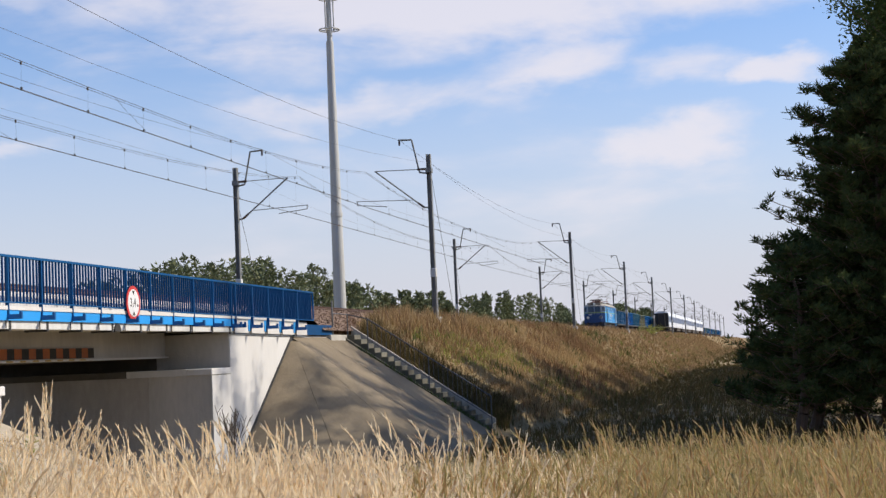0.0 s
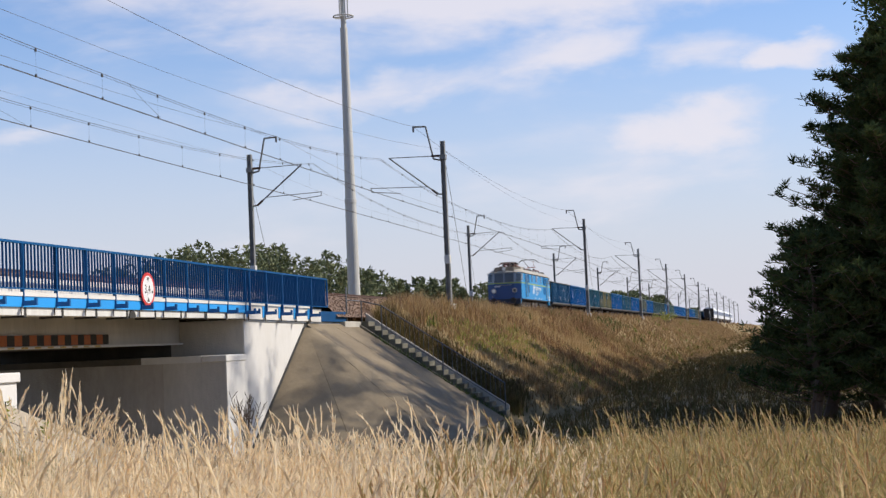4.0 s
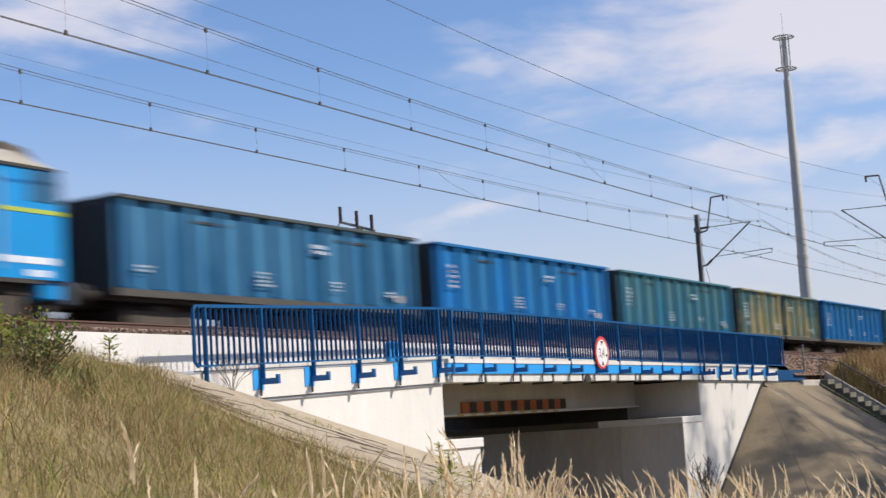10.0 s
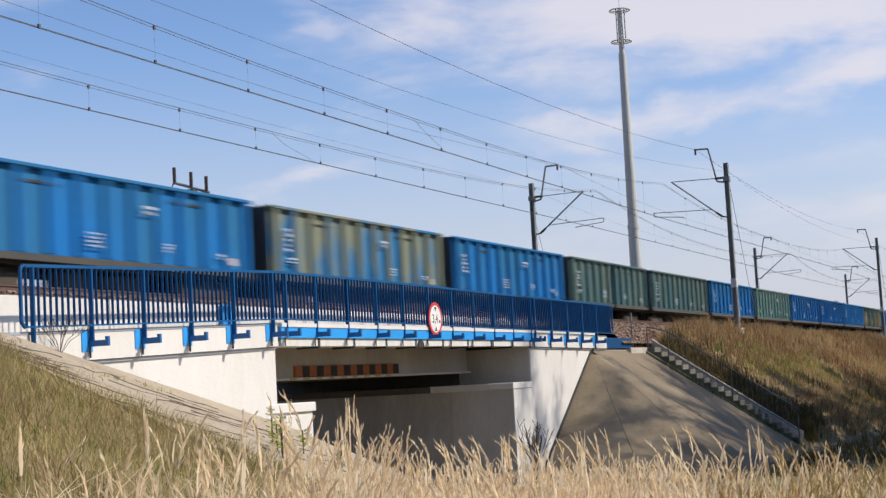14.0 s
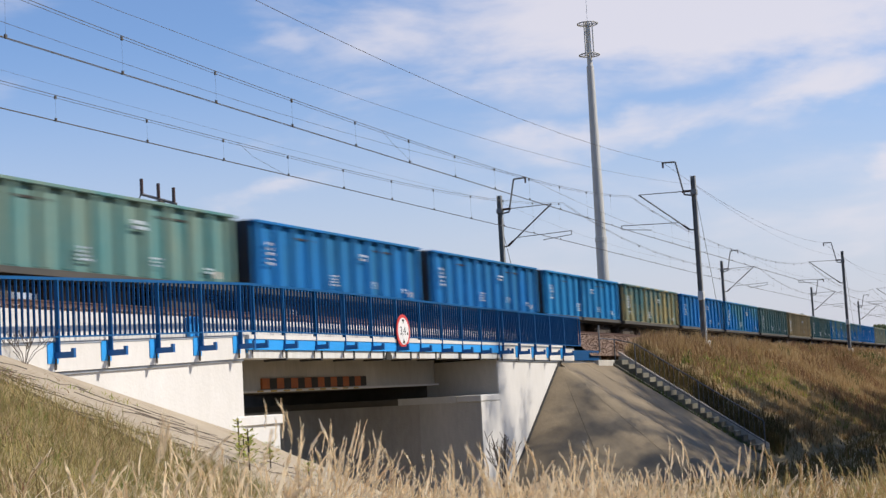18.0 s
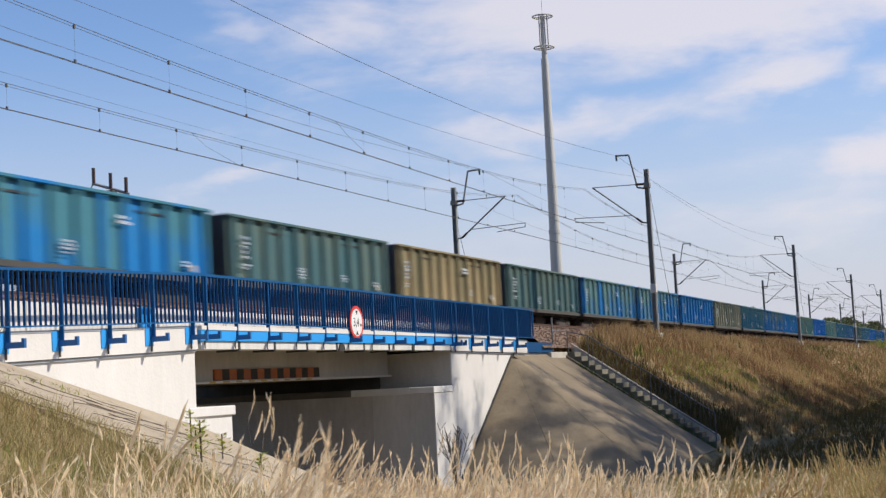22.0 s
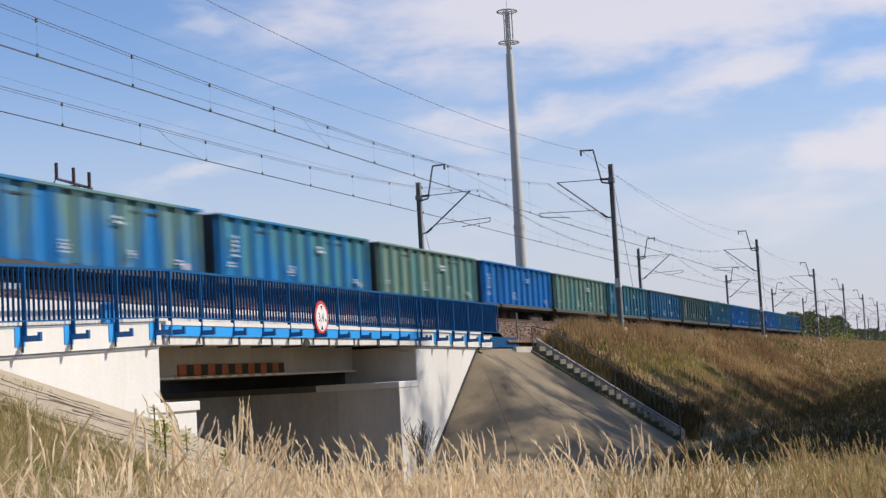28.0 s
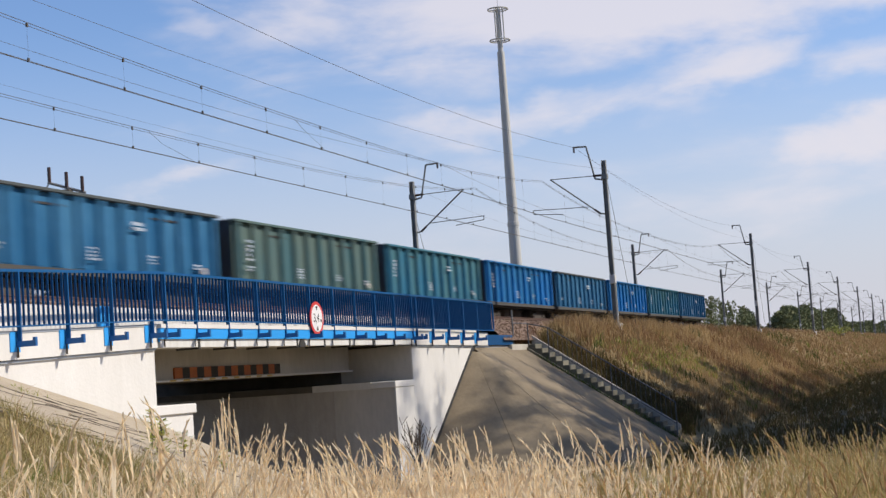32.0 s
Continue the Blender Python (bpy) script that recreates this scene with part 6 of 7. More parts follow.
def grasses():
    rng = np.random.default_rng(11)

    def far_side(x, y):
        return True

    def near(x, y):
        d, a = math.hypot(x, y), azimuth(x, y)
        limit = float(np.interp(a, (-8, 5.5, 8, 12, 15, 18, 24, 27, 31, 44, 50), (-0.054, -0.055, -0.066, -0.067, -0.059, -0.058, -0.053, -0.043, -0.022, -0.008, 0.0)))
        return (3.0 if a < 26 else 4.5) < d < 28 and -8 < a < 50 and x < 27 and (ground_z(x, y) + 0.8) / d < limit
    tall_grass(1, "tall_dry_grass", "tall sunlit straw-coloured dry grass with drooping seed heads", scatter(rng, 17000, 1, 27, -3.8, 12, lambda x, y: near(x, y) and azimuth(x, y) > 7 + 3 * noise.noise((x * 0.5, y * 0.5, 0.0))), 0.5, 0.92, G["straw"])
    tall_grass(13, "tall_rusty_grass", "tall rusty brown and yellow grass with upright heads", scatter(rng, 13000, 1, 27, -3.8, 6, lambda x, y: near(x, y) and azimuth(x, y) < 9 + 3 * noise.noise((x * 0.5, y * 0.5, 0.0))), 0.5, 1.0, G["rust"], wind=(-0.02, 0.12), lean=0.22, droop=0.4, leaf=6, share=0.5)

    spots = scatter(rng, 2600, 3, 19, -1.5, 11, lambda x, y: near(x, y) and 6.5 < math.hypot(x, y) < 17 and 1 < azimuth(x, y) < 46)
    tussocks([q for q in spots if (q[2] + 1.2) / math.hypot(q[0], q[1]) < 0.003 - (0.034 if azimuth(q[0], q[1]) < 14 else 0.027 if azimuth(q[0], q[1]) < 22 else (0.017 if azimuth(q[0], q[1]) < 31.5 else 0)) and azimuth(q[0], q[1]) > 8 + 7 * abs(math.sin(9 * q[0]))][:115], G["straw"], 1.0, "tall straw-coloured grass tussock with pointed seed heads")
    spots = scatter(rng, 2600, 4, 19, -2, 4, lambda x, y: near(x, y) and 7 < math.hypot(x, y) < 17 and -6 < azimuth(x, y) < 14)
    tussocks([q for q in spots if (q[2] + 1.0) / math.hypot(q[0], q[1]) < -0.038][:75], G["rust"], 0.85, "yellow and russet grass tussock with upright heads")
    short_grass(24, "leafy_patch", "low leafy green weeds on the crest of the bank", scatter(rng, 800, 10.0, 13.6, 10.4, 13.6, lambda x, y: noise.noise((x * 0.8, y * 0.8, 6.0)) > -0.1 and y > 0.9 * x), 0.12, 0.42, 0.018, G["hedge"], per=3, lean=0.9)

    def right_field(x, y):
        return -7 < azimuth(x, y) < 12 and 9 < math.hypot(x, y) < 30 and x < 27
    short_grass(3, "meadow_grass", "yellow-green meadow grass in the foreground", scatter(rng, 9000, 5, 29, -4, 6, right_field), 0.35, 0.75, 0.006, G["meadow"])

    def left_hill(x, y):
        z = ground_z(x, y)
        return y > 1.0 + 0.3 * x and z < 1.62 and not (x > 17.5 + 0.7 * noise.noise((y, 3.0, 1.0)) + 0.9 * (1 - smooth(12.2, 13.2, y)) and y < 16.8) and not (x > 11.5 and y > 14.8) and 4 < math.hypot(x, y)
    short_grass(4, "bank_grass", "matted brown and green grass on the bank", scatter(rng, 20000, 2, 22, 2, 17.4, lambda x, y: left_hill(x, y) and noise.noise((x * 0.45, y * 0.45, 9.0)) < 0.06), 0.10, 0.42, 0.0045, G["hill"], per=6, lean=1.0)
    short_grass(14, "bank_grass", "greener tufts of grass on the bank", scatter(rng, 20000, 2, 22, 2, 17.4, lambda x, y: left_hill(x, y) and noise.noise((x * 0.45, y * 0.45, 9.0)) > -0.02), 0.10, 0.36, 0.005, G["meadow"], per=5, lean=1.0)
    short_grass(22, "bank_grass", "pale straw tussocks on the bank", scatter(rng, 3500, 2, 20, 2, 17.4, lambda x, y: left_hill(x, y) and noise.noise((x * 0.6, y * 0.6, 5.0)) > 0.2), 0.2, 0.55, 0.006, G["rust"], per=3, lean=0.8)

    short_grass(31, "bank_herbs", "fresh green herbs in patches on the near bank", scatter(rng, 6000, 3, 19, 3, 17, lambda x, y: left_hill(x, y) and noise.noise((x * 0.7, y * 0.7, 15.0)) > 0.22), 0.08, 0.30, 0.006, G["green"], per=4, lean=1.1)
    short_grass(32, "bank_herbs", "withered russet weeds in patches on the near bank", scatter(rng, 6000, 3, 19, 3, 17, lambda x, y: left_hill(x, y) and noise.noise((x * 0.6, y * 0.6, 21.0)) > 0.2), 0.12, 0.42, 0.0045, G["russet"], per=4, lean=0.8)

    def right_bank(x, y):
        return x > 62.4 and y < 16.9 and ground_z(x, y) > -3.1

    def straw_streak(x, y):
        n = noise.noise((x * 0.11, y * 0.4, 1.7))
        return n > 0.22 or (80 < x < 112 and abs(y - 13.6 + 0.07 * (x - 90)) < 1.8 + 1.6 * n)
    short_grass(5, "embankment_grass", "dry russet grass on the railway embankment", scatter(rng, 13000, 62, 130, 8.5, 17, lambda x, y: right_bank(x, y) and not straw_streak(x, y)), 0.2, 0.6, 0.018, G["bank"], per=5)
    short_grass(15, "embankment_grass", "pale straw grass in streaks on the embankment", scatter(rng, 12000, 62, 130, 8.5, 17, lambda x, y: right_bank(x, y) and straw_streak(x, y)), 0.2, 0.55, 0.016, G["pale"], per=5)
    short_grass(6, "embankment_grass", "dry russet grass further along the embankment", scatter(rng, 16000, 130, 420, 7.5, 17, right_bank), 0.25, 0.65, 0.028, G["bank"], per=4)
    short_grass(16, "embankment_grass", "pale straw grass further along the embankment", scatter(rng, 5000, 130, 420, 7.5, 17, lambda x, y: right_bank(x, y) and straw_streak(x, y)), 0.2, 0.5, 0.02, G["pale"], per=4)

    def green_patch(x, y):
        return noise.noise((x * 0.09, y * 0.35, 5.0)) > 0.16 or (66 < x < 81 and abs(y - 13.7 + 0.05 * (x - 73)) < 1.5 + noise.noise((x * 0.4, y * 0.6, 3.0)))
    short_grass(7, "green_herbs", "fresh green herbs among the dry bank grass", scatter(rng, 1200, 64, 135, 9.5, 15.8, green_patch), 0.15, 0.5, 0.03, G["green"], per=4)
    short_grass(17, "green_herbs", "bright yellow-green herbs in a patch on the embankment", scatter(rng, 1700, 65, 84, 11.8, 15.6, lambda x, y: abs(y - 13.7 + 0.05 * (x - 73)) < 1.2 + noise.noise((x * 0.4, y * 0.6, 3.0)) and noise.noise((x * 0.8, y * 1.3, 6.0)) > -0.05), 0.12, 0.36, 0.035, G["bright"], per=4)
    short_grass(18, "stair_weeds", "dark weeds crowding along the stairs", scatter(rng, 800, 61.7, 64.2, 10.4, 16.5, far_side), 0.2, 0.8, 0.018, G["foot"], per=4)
    short_grass(19, "stair_weeds", "dark weeds between paving and stairs", scatter(rng, 260, 60.16, 60.32, 10.6, 16.2, far_side), 0.1, 0.35, 0.02, G["leaves"], per=3)
    short_grass(20, "dark_tufts", "dark brown withered tufts on the embankment", scatter(rng, 2600, 64, 150, 9.0, 16.0, lambda x, y: noise.noise((x * 0.16, y * 0.5, 8.0)) > 0.2), 0.3, 0.8, 0.022, G["leaves"], per=3)
    short_grass(8, "green_herbs", "green shrubs on the far embankment edge", scatter(rng, 900, 135, 320, 9, 16.5, green_patch), 0.3, 0.7, 0.04, G["green"], per=4)

    short_grass(25, "crest_grass", "tall pale grass along the crest of the embankment", scatter(rng, 900, 62.5, 92, 15.4, 16.9, lambda x, y: noise.noise((x * 0.35, y * 0.6, 4.0)) > -0.15), 0.45, 0.95, 0.012, G["pale"], per=4, lean=0.45)
    short_grass(26, "russet_weeds", "upright russet weeds in patches on the embankment", scatter(rng, 5200, 63, 125, 9.5, 16.6, lambda x, y: noise.noise((x * 0.13, y * 0.33, 12.0)) > 0.12), 0.35, 0.95, 0.011, G["russet"], per=4, lean=0.25)

    short_grass(27, "landing_weeds", "withered brown weeds round the head of the stairs", scatter(rng, 420, 58.9, 63.0, 16.95, 17.6, far_side), 0.4, 0.95, 0.012, G["russet"], per=5, lean=0.5)
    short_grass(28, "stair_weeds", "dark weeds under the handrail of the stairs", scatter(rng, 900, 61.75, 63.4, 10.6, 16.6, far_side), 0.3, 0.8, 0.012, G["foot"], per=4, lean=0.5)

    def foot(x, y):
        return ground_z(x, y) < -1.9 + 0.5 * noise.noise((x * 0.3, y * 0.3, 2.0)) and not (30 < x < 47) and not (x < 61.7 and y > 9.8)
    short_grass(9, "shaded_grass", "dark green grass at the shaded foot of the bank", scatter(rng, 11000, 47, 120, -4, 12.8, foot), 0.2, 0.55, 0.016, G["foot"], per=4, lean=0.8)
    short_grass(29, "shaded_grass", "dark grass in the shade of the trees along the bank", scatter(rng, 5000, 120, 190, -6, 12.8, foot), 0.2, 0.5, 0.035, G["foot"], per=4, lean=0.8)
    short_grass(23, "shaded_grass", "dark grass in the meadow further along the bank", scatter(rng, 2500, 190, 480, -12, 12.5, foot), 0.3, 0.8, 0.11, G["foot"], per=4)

    short_grass(33, "far_grass", "brown grass of the far fields beside the line", scatter(rng, 3200, 400, 1000, -25, 16.5, far_side), 0.5, 1.3, 0.12, G["bank"], per=3, lean=0.6)

    short_grass(10, "verge_grass", "grass verge beyond the tracks", scatter(rng, 5000, 20, 240, 27, 34, far_side), 0.2, 0.7, 0.04, G["bank"], per=3)

    def debris(x, y):
        return noise.noise((x * 0.5, y * 0.8, 2.0)) > 0.05 and y < 15.9
    short_grass(12, "creeping_weeds", "withered weeds creeping over the paving", scatter(rng, 550, 17, 25, 11, 16, debris), 0.04, 0.16, 0.008, G["bank"], per=2, lean=1.6)
    short_grass(21, "creeping_weeds", "low leafy weeds along the edge of the paving", scatter(rng, 1500, 13, 24, 13.2, 15.9, lambda x, y: abs(y - 14.35 - 0.3 * max(0, x - 19)) < 0.25 + 0.35 * noise.noise((x * 0.9, y, 4.0))), 0.04, 0.16, 0.009, G["bright"], per=3, lean=1.4)
    runners()


def runners():
    """Long dry stems lying over the paved bank."""
    rng = random.Random(31)
    bm = bmesh.new()
    for k in range(34):
        x, y = rng.uniform(15.5, 24), rng.uniform(11.2, 15.2)
        way, last = rng.uniform(-0.15, 0.25), None
        for q in range(rng.randint(4, 9)):
            p = (x, y, ground_z(x, y) + 0.075 + rng.uniform(0, 0.03))
            if last:
                rod(bm, last, p, rng.uniform(0.004, 0.010), sides=4, caps=False)
            last = p
            x, y = x + 0.4, y + 0.4 * way + rng.uniform(-0.06, 0.06)
    tagged(part("dry_runners", bm, G["twigs"]), "long dry brown stems creeping over the paved bank", "dry stems", kind="stuff")


grasses()


def dead_shrub(x, y, h):
    rng = random.Random(3)
    b = thing("bare_shrub", "leafless dark shrub standing before the white wall" if h > 1 else "small bare twiggy shrub at the top of the paving", "shrub", (x, y, ground_z(x, y)))
    for k in range(26 if h > 1 else 11):
        a = 2.399 * k
        r = rng.uniform(0.1, 0.55)
        mid, tip = Vector((r * 0.35 * math.cos(a), r * 0.35 * math.sin(a), h * 0.45)), Vector((r * math.cos(a), r * math.sin(a), h * rng.uniform(0.6, 1.0)))
        chains = [[(0, 0, 0), tuple(mid), tuple(tip)]]
        for q in (0.35, 0.6, 0.8):
            fork = mid.lerp(tip, q)
            chains.append([tuple(fork), tuple(fork + Vector((rng.uniform(-0.16, 0.16), rng.uniform(-0.16, 0.16), rng.uniform(0.12, 0.3))))])
        part("stem", rods(chains, 0.009 if h > 1 else 0.005, 4), G["twigs"], b)
    return b


def leafy_weed(x, y, h, seed):
    rng = random.Random(seed)
    z = ground_z(x, y)
    b = thing("leafy_weed", "green leafy weed growing beside the paving", "weed", (x, y, z), "weeds")
    part("stem", rods([[(0, 0, -0.05), (0.03, 0.02, h)]], 0.012, 4), G["twigs"], b)
    bm = bmesh.new()
    for k in range(70):
        q = rng.uniform(0.25, 1.0) * h
        a = rng.uniform(0, 6.283)
        r = rng.uniform(0.02, 0.2) * (1.3 - q / h)
        c = Vector((r * math.cos(a), r * math.sin(a), q))
        w = Vector((math.cos(a), math.sin(a), rng.uniform(-0.2, 0.7))) * 0.09
        s = Vector((-math.sin(a), math.cos(a), 0)) * 0.03
        bm.faces.new([bm.verts.new(p) for p in (c, c + w * 0.5 + s, c + w, c + w * 0.5 - s)])
    part("leaves", bm, G["bright"], b)


def crest_bush(x, y, h, r, material, seed, label):
    """A low bush: a handful of stems, each set with small leaves."""
    rng = random.Random(seed)
    b = thing("low_bush", label, "bush", (x, y, ground_z(x, y)), "bushes on the bank")
    bm = bmesh.new()
    for k in range(26):
        a, q = 2.399 * k, r * math.sqrt((k + 0.5) / 26)
        tip = Vector((q * math.cos(a), q * math.sin(a), h * rng.uniform(0.65, 1.0) * (1.1 - 0.45 * q / r)))
        part("stem", rods([[(0.15 * tip.x, 0.15 * tip.y, -0.03), (0.6 * tip.x, 0.6 * tip.y, 0.55 * tip.z), tuple(tip)]], 0.006, 4), G["twigs"], b)
        for j in range(26):
            f = rng.uniform(0.25, 1.03)
            c = Vector((tip.x * f, tip.y * f, tip.z * f ** 0.8)) + Vector([rng.gauss(0, 0.03) for _ in range(3)])
            w = Vector([rng.uniform(-1, 1), rng.uniform(-1, 1), rng.uniform(-0.3, 0.8)]).normalized() * rng.uniform(0.035, 0.07)
            n = w.cross(Vector([rng.uniform(-1, 1) for _ in range(3)])).normalized() * w.length * 0.33
            bm.faces.new([bm.verts.new(p) for p in (c, c + w * 0.5 + n, c + w, c + w * 0.5 - n)])
    part("leaves", bm, material, b)
    return b


crest_bush(12.1, 11.6, 0.75, 0.5, G["green"], 5, "fresh green bush on the crest of the bank")
crest_bush(11.3, 10.9, 0.6, 0.5, G["hedge"], 6, "dull green bush on the crest of the bank")
crest_bush(13.3, 13.0, 0.55, 0.5, G["russet"], 7, "withered brown bush before the white parapet")
far_bush = crest_bush(218.0, 15.6, 0.62, 0.8, G["bright"], 8, "bright green bush on the crest of the embankment")
far_bush.scale = (3.0, 3.0, 3.0)
dead_shrub(43.0, 15.4, 2.2)
dead_shrub(22.0, 16.5, 0.55)
for k, (x, y, h) in enumerate(((20.9, 11.6, 0.8), (20.2, 11.2, 0.7), (21.3, 11.9, 0.6), (12.6, 12.9, 0.75), (12.9, 13.2, 0.9), (13.4, 13.5, 0.7), (13.1, 12.6, 0.6), (15.6, 14.6, 0.6), (17.0, 14.9, 0.5), (23.5, 11.9, 0.5), (11.4, 11.6, 0.6), (11.8, 11.9, 0.7), (12.1, 12.3, 0.8), (12.4, 12.2, 0.6), (12.3, 12.7, 0.7), (11.1, 11.1, 0.5), (14.2, 13.8, 0.6), (22.4, 12.6, 0.8), (22.9, 12.3, 0.6))):
    leafy_weed(x, y, 0.8 * h, k)


def needle_tufts(rng, centres, size, spikes, fat=0.2):
    """Brushes of short needles as narrow strips."""
    n = len(centres)
    chains = []
    for _ in range(spikes):
        v = rng.normal(0, 1, (n, 3))
        v[:, 2] = np.abs(v[:, 2]) * 0.8 + 0.1
        v /= np.linalg.norm(v, axis=1, keepdims=True)
        ln = size * rng.uniform(0.6, 1.2, n)
        spine = np.stack([centres, centres + v * ln[:, None] * 0.5, centres + v * ln[:, None]], 1)
        side = np.cross(v, rng.normal(0, 1, (n, 3)))
        side /= np.linalg.norm(side, axis=1, keepdims=True)
        half = np.tile(np.array([[0.35, 1.0, 0.15]]), (n, 1)) * size * fat
        chains.append((spine, half, side))
    return chains


def pine(seed, h, spread, dense, bare=0.06, size=0.32, name="pine_tree", label="dark green pine tree with a dense ragged crown reaching the ground", crown_material="needles", power=0.75, spikes=6, fat=0.2, twigs=7, tufts=5):
    """Whorls of limbs; every limb carries side twigs that end in brushes of needles."""
    rng = np.random.default_rng(seed)
    t = thing(name, label, "tree", group="trees beside the field")
    bm = bmesh.new()
    pts = [(0.15 * math.sin(k * 1.3 + seed), 0.15 * math.cos(k * 1.7), h * k / 8) for k in range(9)]
    for k in range(8):
        rod(bm, pts[k], pts[k + 1], 0.22 * (1 - k / 8.5), 0.22 * (1 - (k + 1) / 8.5), 9, False)
    part("trunk", bm, G["bark"], t)
    limbs, cen = [], []
    for k in range(dense):
        f = bare + (1 - bare) * ((k + 0.5) / dense) ** 0.85
        z = h * f
        reach = spread * (1 - f) ** power * rng.uniform(0.55, 1.08) + 0.2
        a = k * 2.399 + rng.uniform(-0.4, 0.4)
        tip = np.array([reach * math.cos(a), reach * math.sin(a), z + reach * rng.uniform(0.05, 0.4)])
        root = np.array([0, 0, z])
        midp = (root + tip) / 2 + np.array([0, 0, -0.08 * reach])
        limbs.append([tuple(root), tuple(midp), tuple(tip)])
        m = max(2, int(twigs * (0.35 + 0.65 * reach / spread)))
        for u in np.concatenate([rng.uniform(0.25, 0.95, m), [1.0]]):
            fork = root + (tip - root) * u
            b = a + rng.uniform(0.4, 1.3) * rng.choice([-1, 1]) * (u < 1)
            ln = (0.25 + 0.12 * reach * (1.15 - u)) * rng.uniform(0.6, 1.2)
            end = fork + ln * np.array([math.cos(b), math.sin(b), rng.uniform(0.1, 0.7)])
            limbs.append([tuple(fork), tuple(end)])
            q = rng.uniform(0.35, 1.08, tufts)[:, None]
            cen.append(fork + (end - fork) * q + rng.normal(0, 0.07, (tufts, 3)))
    part("branchwork", rods(limbs, 0.016, 3), G["bark"], t)
    cen = np.concatenate(cen)
    me = ribbon_mesh("crown", needle_tufts(rng, cen, size, spikes, fat), G[crown_material])
    ob = new("crown", me)
    ob.parent = t
    return t


def leaf_tree(seed, h, spread, n_leaf, leaf, low=0.25, limb_count=60, clump=0.22, material="leaves", name="birch_tree", label="tall slender birch tree with small loose leaves"):
    rng = np.random.default_rng(seed)
    t = thing(name, label, "tree", group="trees beside the field")
    bm = bmesh.new()
    for k in range(8):
        rod(bm, (0.2 * math.sin(k), 0.1 * k ** 0.5, h * k / 8), (0.2 * math.sin(k + 1), 0.1 * (k + 1) ** 0.5, h * (k + 1) / 8), 0.17 * (1 - k / 8.6), 0.17 * (1 - (k + 1) / 8.6), 8, False)
    part("trunk", bm, G["bark"], t)
    limbs, cen = [], []
    for k in range(limb_count):
        f = low + (1 - low) * k / limb_count
        a = k * 2.399
        reach = spread * (math.sin(math.pi * min(1, 0.25 + 0.75 * (1 - f) ** 0.7))) * rng.uniform(0.6, 1.1) + 0.3
        root = np.array([0, 0, h * f * 0.97])
        tip = root + np.array([reach * math.cos(a), reach * math.sin(a), reach * rng.uniform(0.4, 1.0)])
        limbs.append([tuple(root), tuple((root + tip) / 2 + np.array([0, 0, 0.1])), tuple(tip)])
        m = n_leaf // limb_count
        u = rng.uniform(0.25, 1.1, m)[:, None]
        cen.append(root + (tip - root) * u + rng.normal(0, clump, (m, 3)))
    part("branchwork", rods(limbs, 0.028, 4), G["bark"], t)
    cen = np.concatenate(cen)
    ob = new("crown", ribbon_mesh("crown", needle_tufts(rng, cen, leaf, 1), G[material]))
    ob.parent = t
    return t


def trees():
    big = pine(5, 13.2, 4.75, 330, size=0.28, power=0.46, spikes=6, fat=0.08, twigs=13, tufts=6)
    big.matrix_basis = pose(57, -4.2, ground_z(57, -4.2))
    slim = pine(9, 6.4, 2.6, 90, size=0.27, name="young_pine", label="young dark pine at the edge of the trees", spikes=5, fat=0.09, power=0.5, twigs=8, tufts=5)
    slim.matrix_basis = pose(54.8, -1.15, ground_z(54.8, -1.15))
    for x, y, s, r in ((57.5, -1.7, 1.1, 80), (55.0, -4.4, 0.95, 150), (59.5, -3.4, 1.25, 260), (53.6, -6.2, 0.9, 10)):
        o = copy_thing(slim, pose(x, y, ground_z(x, y), 0, 0, r))
        o.scale = (s, s, s)
    birch = leaf_tree(3, 20.5, 3.0, 6500, 0.17, low=0.45, limb_count=13, clump=0.3)
    birch.matrix_basis = pose(61.0, -6.0, ground_z(61, -6.0))
    for x, y, s, r in ((57.8, -8.2, 1.22, 70), (66.4, -7.2, 1.0, 160), (54.6, -9.0, 1.2, 200)):
        o = copy_thing(birch, pose(x, y, ground_z(x, y), 0, 0, r))
        o.scale = (s, s, s)
    aspen = leaf_tree(8, 20.0, 3.3, 6000, 0.22, low=0.45, limb_count=10, clump=0.42, name="aspen_tree", label="tall leafy aspen with loose clumps of leaves")
    aspen.matrix_basis = pose(64.2, -6.8, ground_z(64.2, -6.8), 0, 0, 20)
    for x, y, s, r in ((61.4, -10.5, 1.0, 140), (65.4, -8.8, 1.14, 215), (67.6, -6.9, 1.02, 300)):
        o = copy_thing(aspen, pose(x, y, ground_z(x, y), 0, 0, r))
        o.scale = (s, s, s)
    # the row of tall pines that shades the foot of the bank
    tall = pine(12, 19.5, 3.9, 125, bare=0.22, size=0.5, name="tall_pine", label="tall dark pine in a dense row of trees", power=0.55, spikes=3, twigs=5, tufts=3, fat=0.26)
    spots = [(58.5, -12.0), (62.0, -11.2), (66.0, -9.8), (69.5, -9.4), (66.0, -13.0)]
    spots += [(70.5 + 4.6 * k, -6.8 - 0.045 * 4.6 * k - 1.3 * (k % 2)) for k in range(25)]
    for k, (x, y) in enumerate(spots):
        m = pose(x, y, ground_z(x, y), 0, 0, 47 * k)
        s = (0.88, 0.93, 0.98, 0.9)[k % 4] + (0.10 * (1 - smooth(92, 112, x)) if x > 69.8 else -0.09)
        if k == 0:
            o = tall
            o.matrix_basis = m
        else:
            o = copy_thing(tall, m)
        o.scale = (s, s, s)


trees()


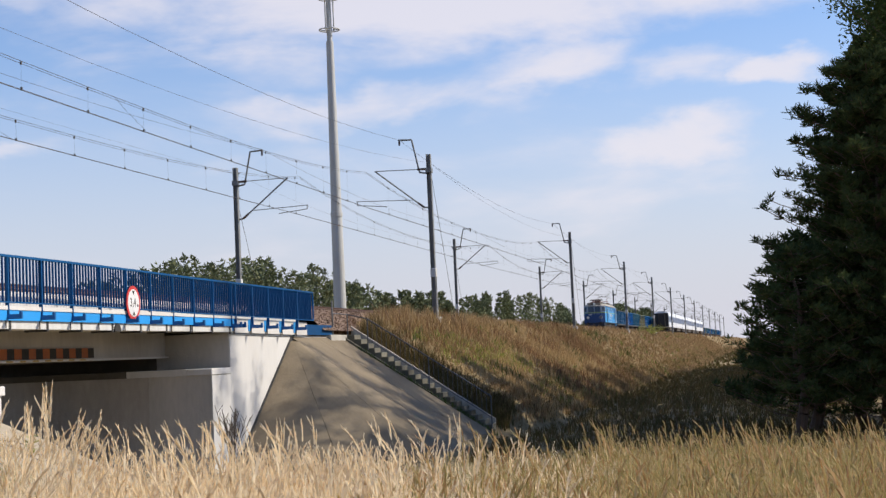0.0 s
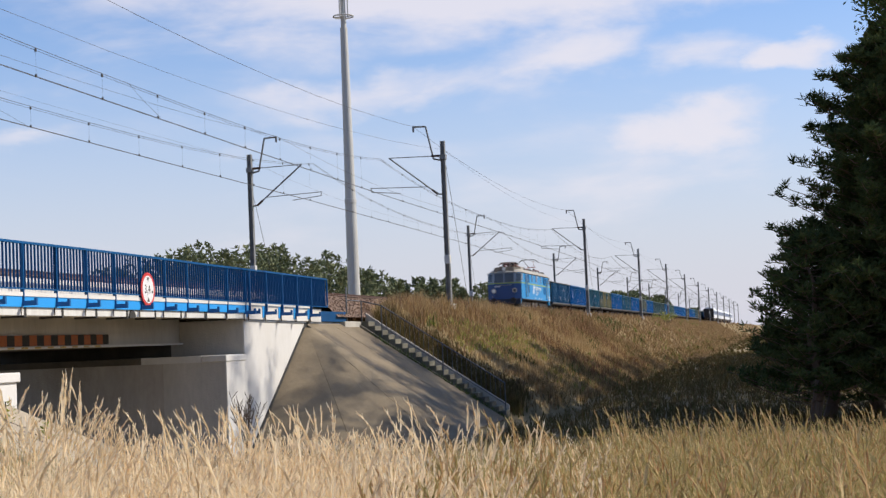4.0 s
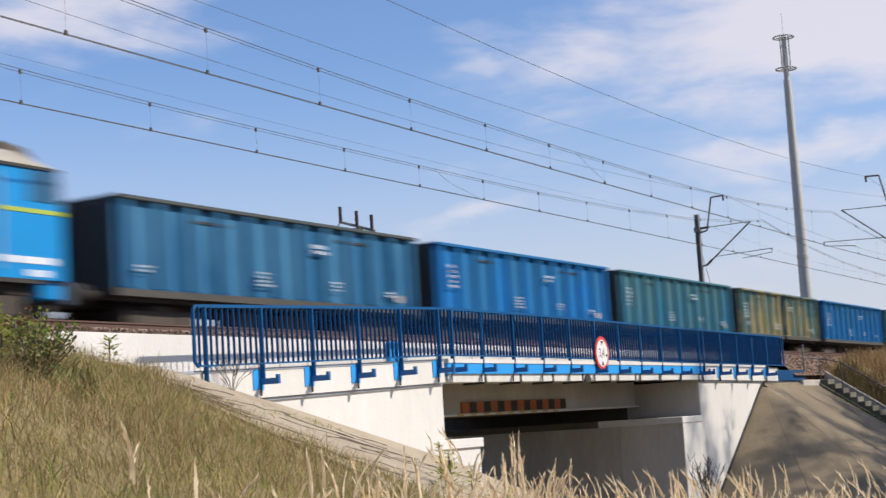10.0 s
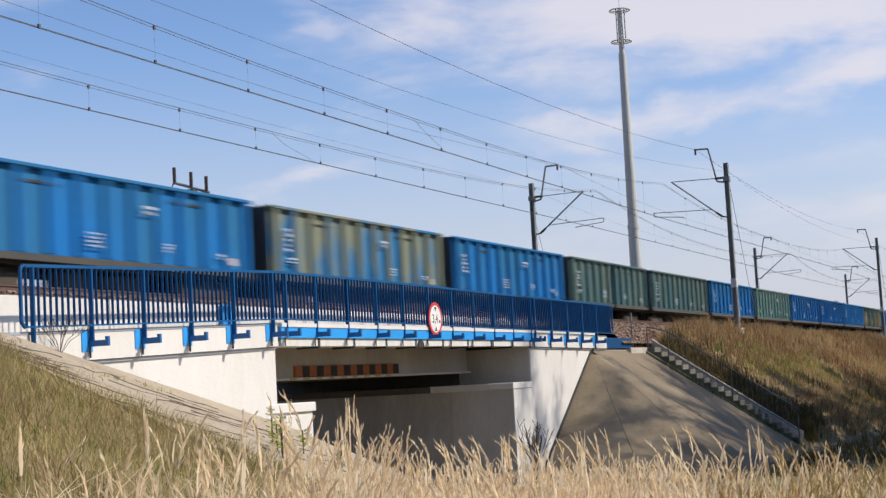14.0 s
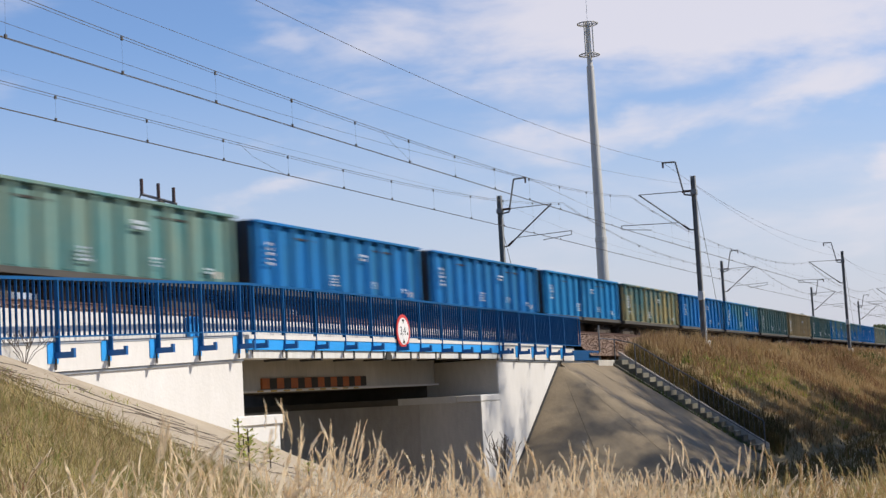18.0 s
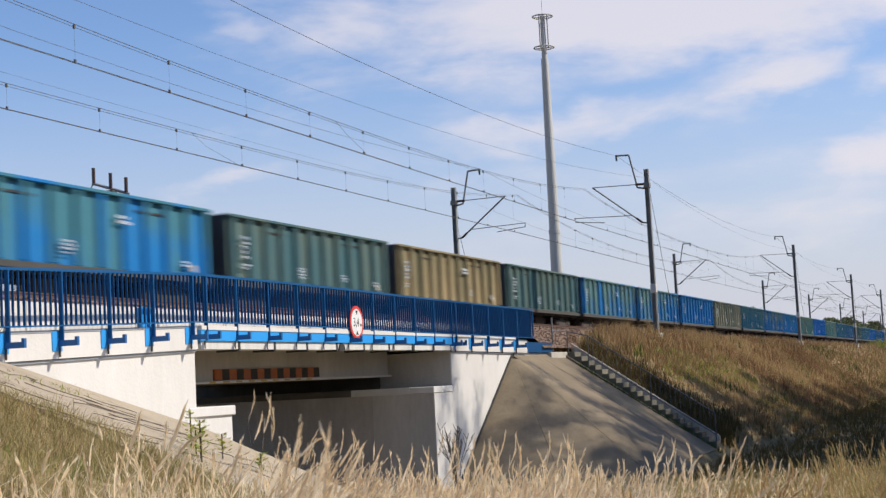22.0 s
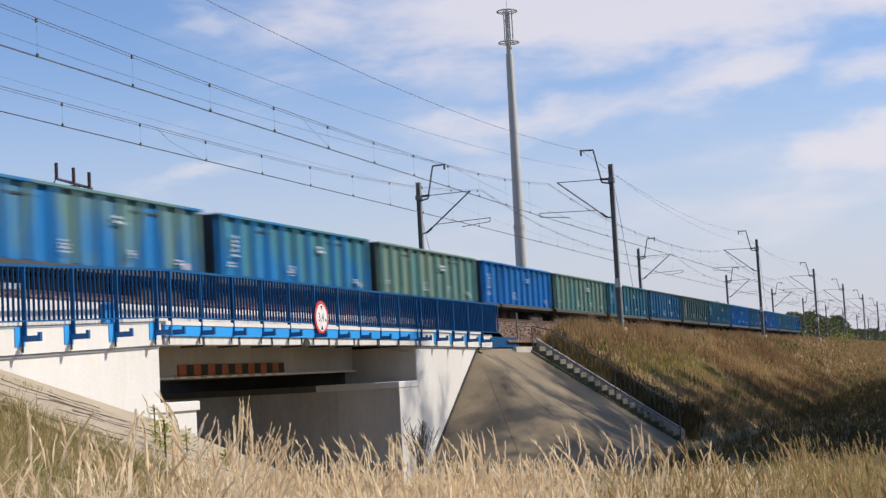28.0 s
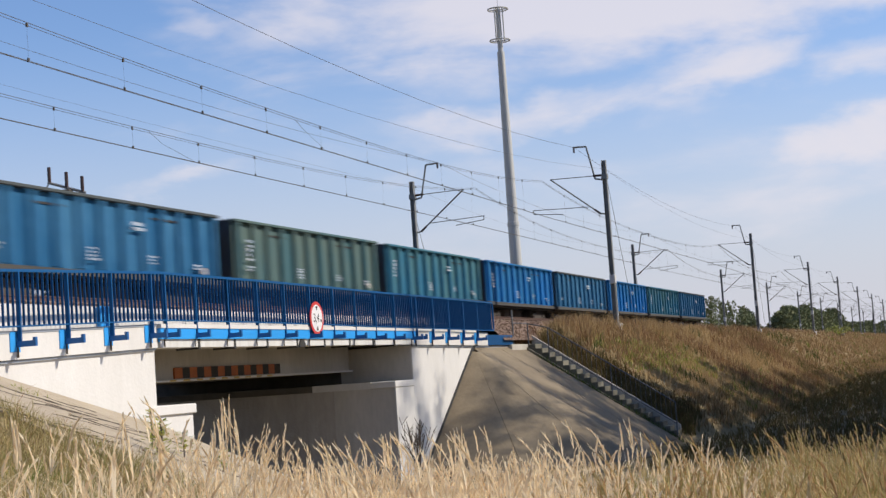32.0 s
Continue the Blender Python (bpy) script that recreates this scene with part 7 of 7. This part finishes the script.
def far_woods():
    """The wood behind the railway: one ragged mass of many small crowns."""
    rng = np.random.default_rng(21)
    tops = [(1.0, 0.010), (2.7, 0.0137), (3.8, 0.015), (4.05, 0.0195), (4.3, 0.024), (5.1, 0.0265), (5.6, 0.0245), (5.9, 0.027), (6.15, 0.023), (6.4, 0.012), (6.9, 0.014), (7.4, 0.03), (8.5, 0.038), (10, 0.037), (12, 0.039), (14, 0.041), (15.5, 0.055), (17, 0.063), (21, 0.069), (24, 0.058), (26.5, 0.046), (28, 0.02)]
    cen, round_crowns = [], []
    for k in range(430):
        a = rng.uniform(1.0, 27.5)
        el = float(np.interp(a, [q[0] for q in tops], [q[1] for q in tops])) * rng.uniform(0.78, 1.03)
        d = rng.uniform(150, 215) if a > 9 else rng.uniform(260, 420)
        x, y = d * math.cos(radians(a)), d * math.sin(radians(a))
        if y < 36:
            d *= 36 / y
            x, y = d * math.cos(radians(a)), d * math.sin(radians(a))
        if d > 850:
            continue
        top, base = el * d, -1.3
        hgt = top - base
        leafy = a < 7.3
        m = 420 if leafy else 170
        f = rng.uniform(0.12, 1.0, m)
        conic = rng.random() < 0.85 and not leafy
        rad = hgt * (0.19 * (1 - f) ** 0.6 * (0.72 + 0.28 * np.sin(f * 37 + a * 9)) + 0.01 if conic else 0.28 * np.sqrt(np.clip(1 - (2 * f - 1.05) ** 2, 0.02, 1)))
        b = rng.uniform(0, 2 * np.pi, m)
        q = np.sqrt(rng.uniform(0.2, 1, m)) * rad
        (round_crowns if leafy else cen).append(np.stack([x + q * np.cos(b), y + q * np.sin(b), base + f * hgt], 1))
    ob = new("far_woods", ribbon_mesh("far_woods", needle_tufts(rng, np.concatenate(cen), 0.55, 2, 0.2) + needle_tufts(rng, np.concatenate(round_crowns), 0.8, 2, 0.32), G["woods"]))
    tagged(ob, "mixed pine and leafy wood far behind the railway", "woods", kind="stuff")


far_woods()
for x, y, h in ((58.2, 36.0, 6.9), (46.0, 45.0, 5.6)):
    bush = leaf_tree(int(x), h, 0.26 * h, 7200, 0.035 * h, low=0.15, material="woods", name="leafy_tree", label="small dark leafy tree beyond the railway")
    bush.matrix_basis = pose(x, y, ground_z(x, y))


motions()
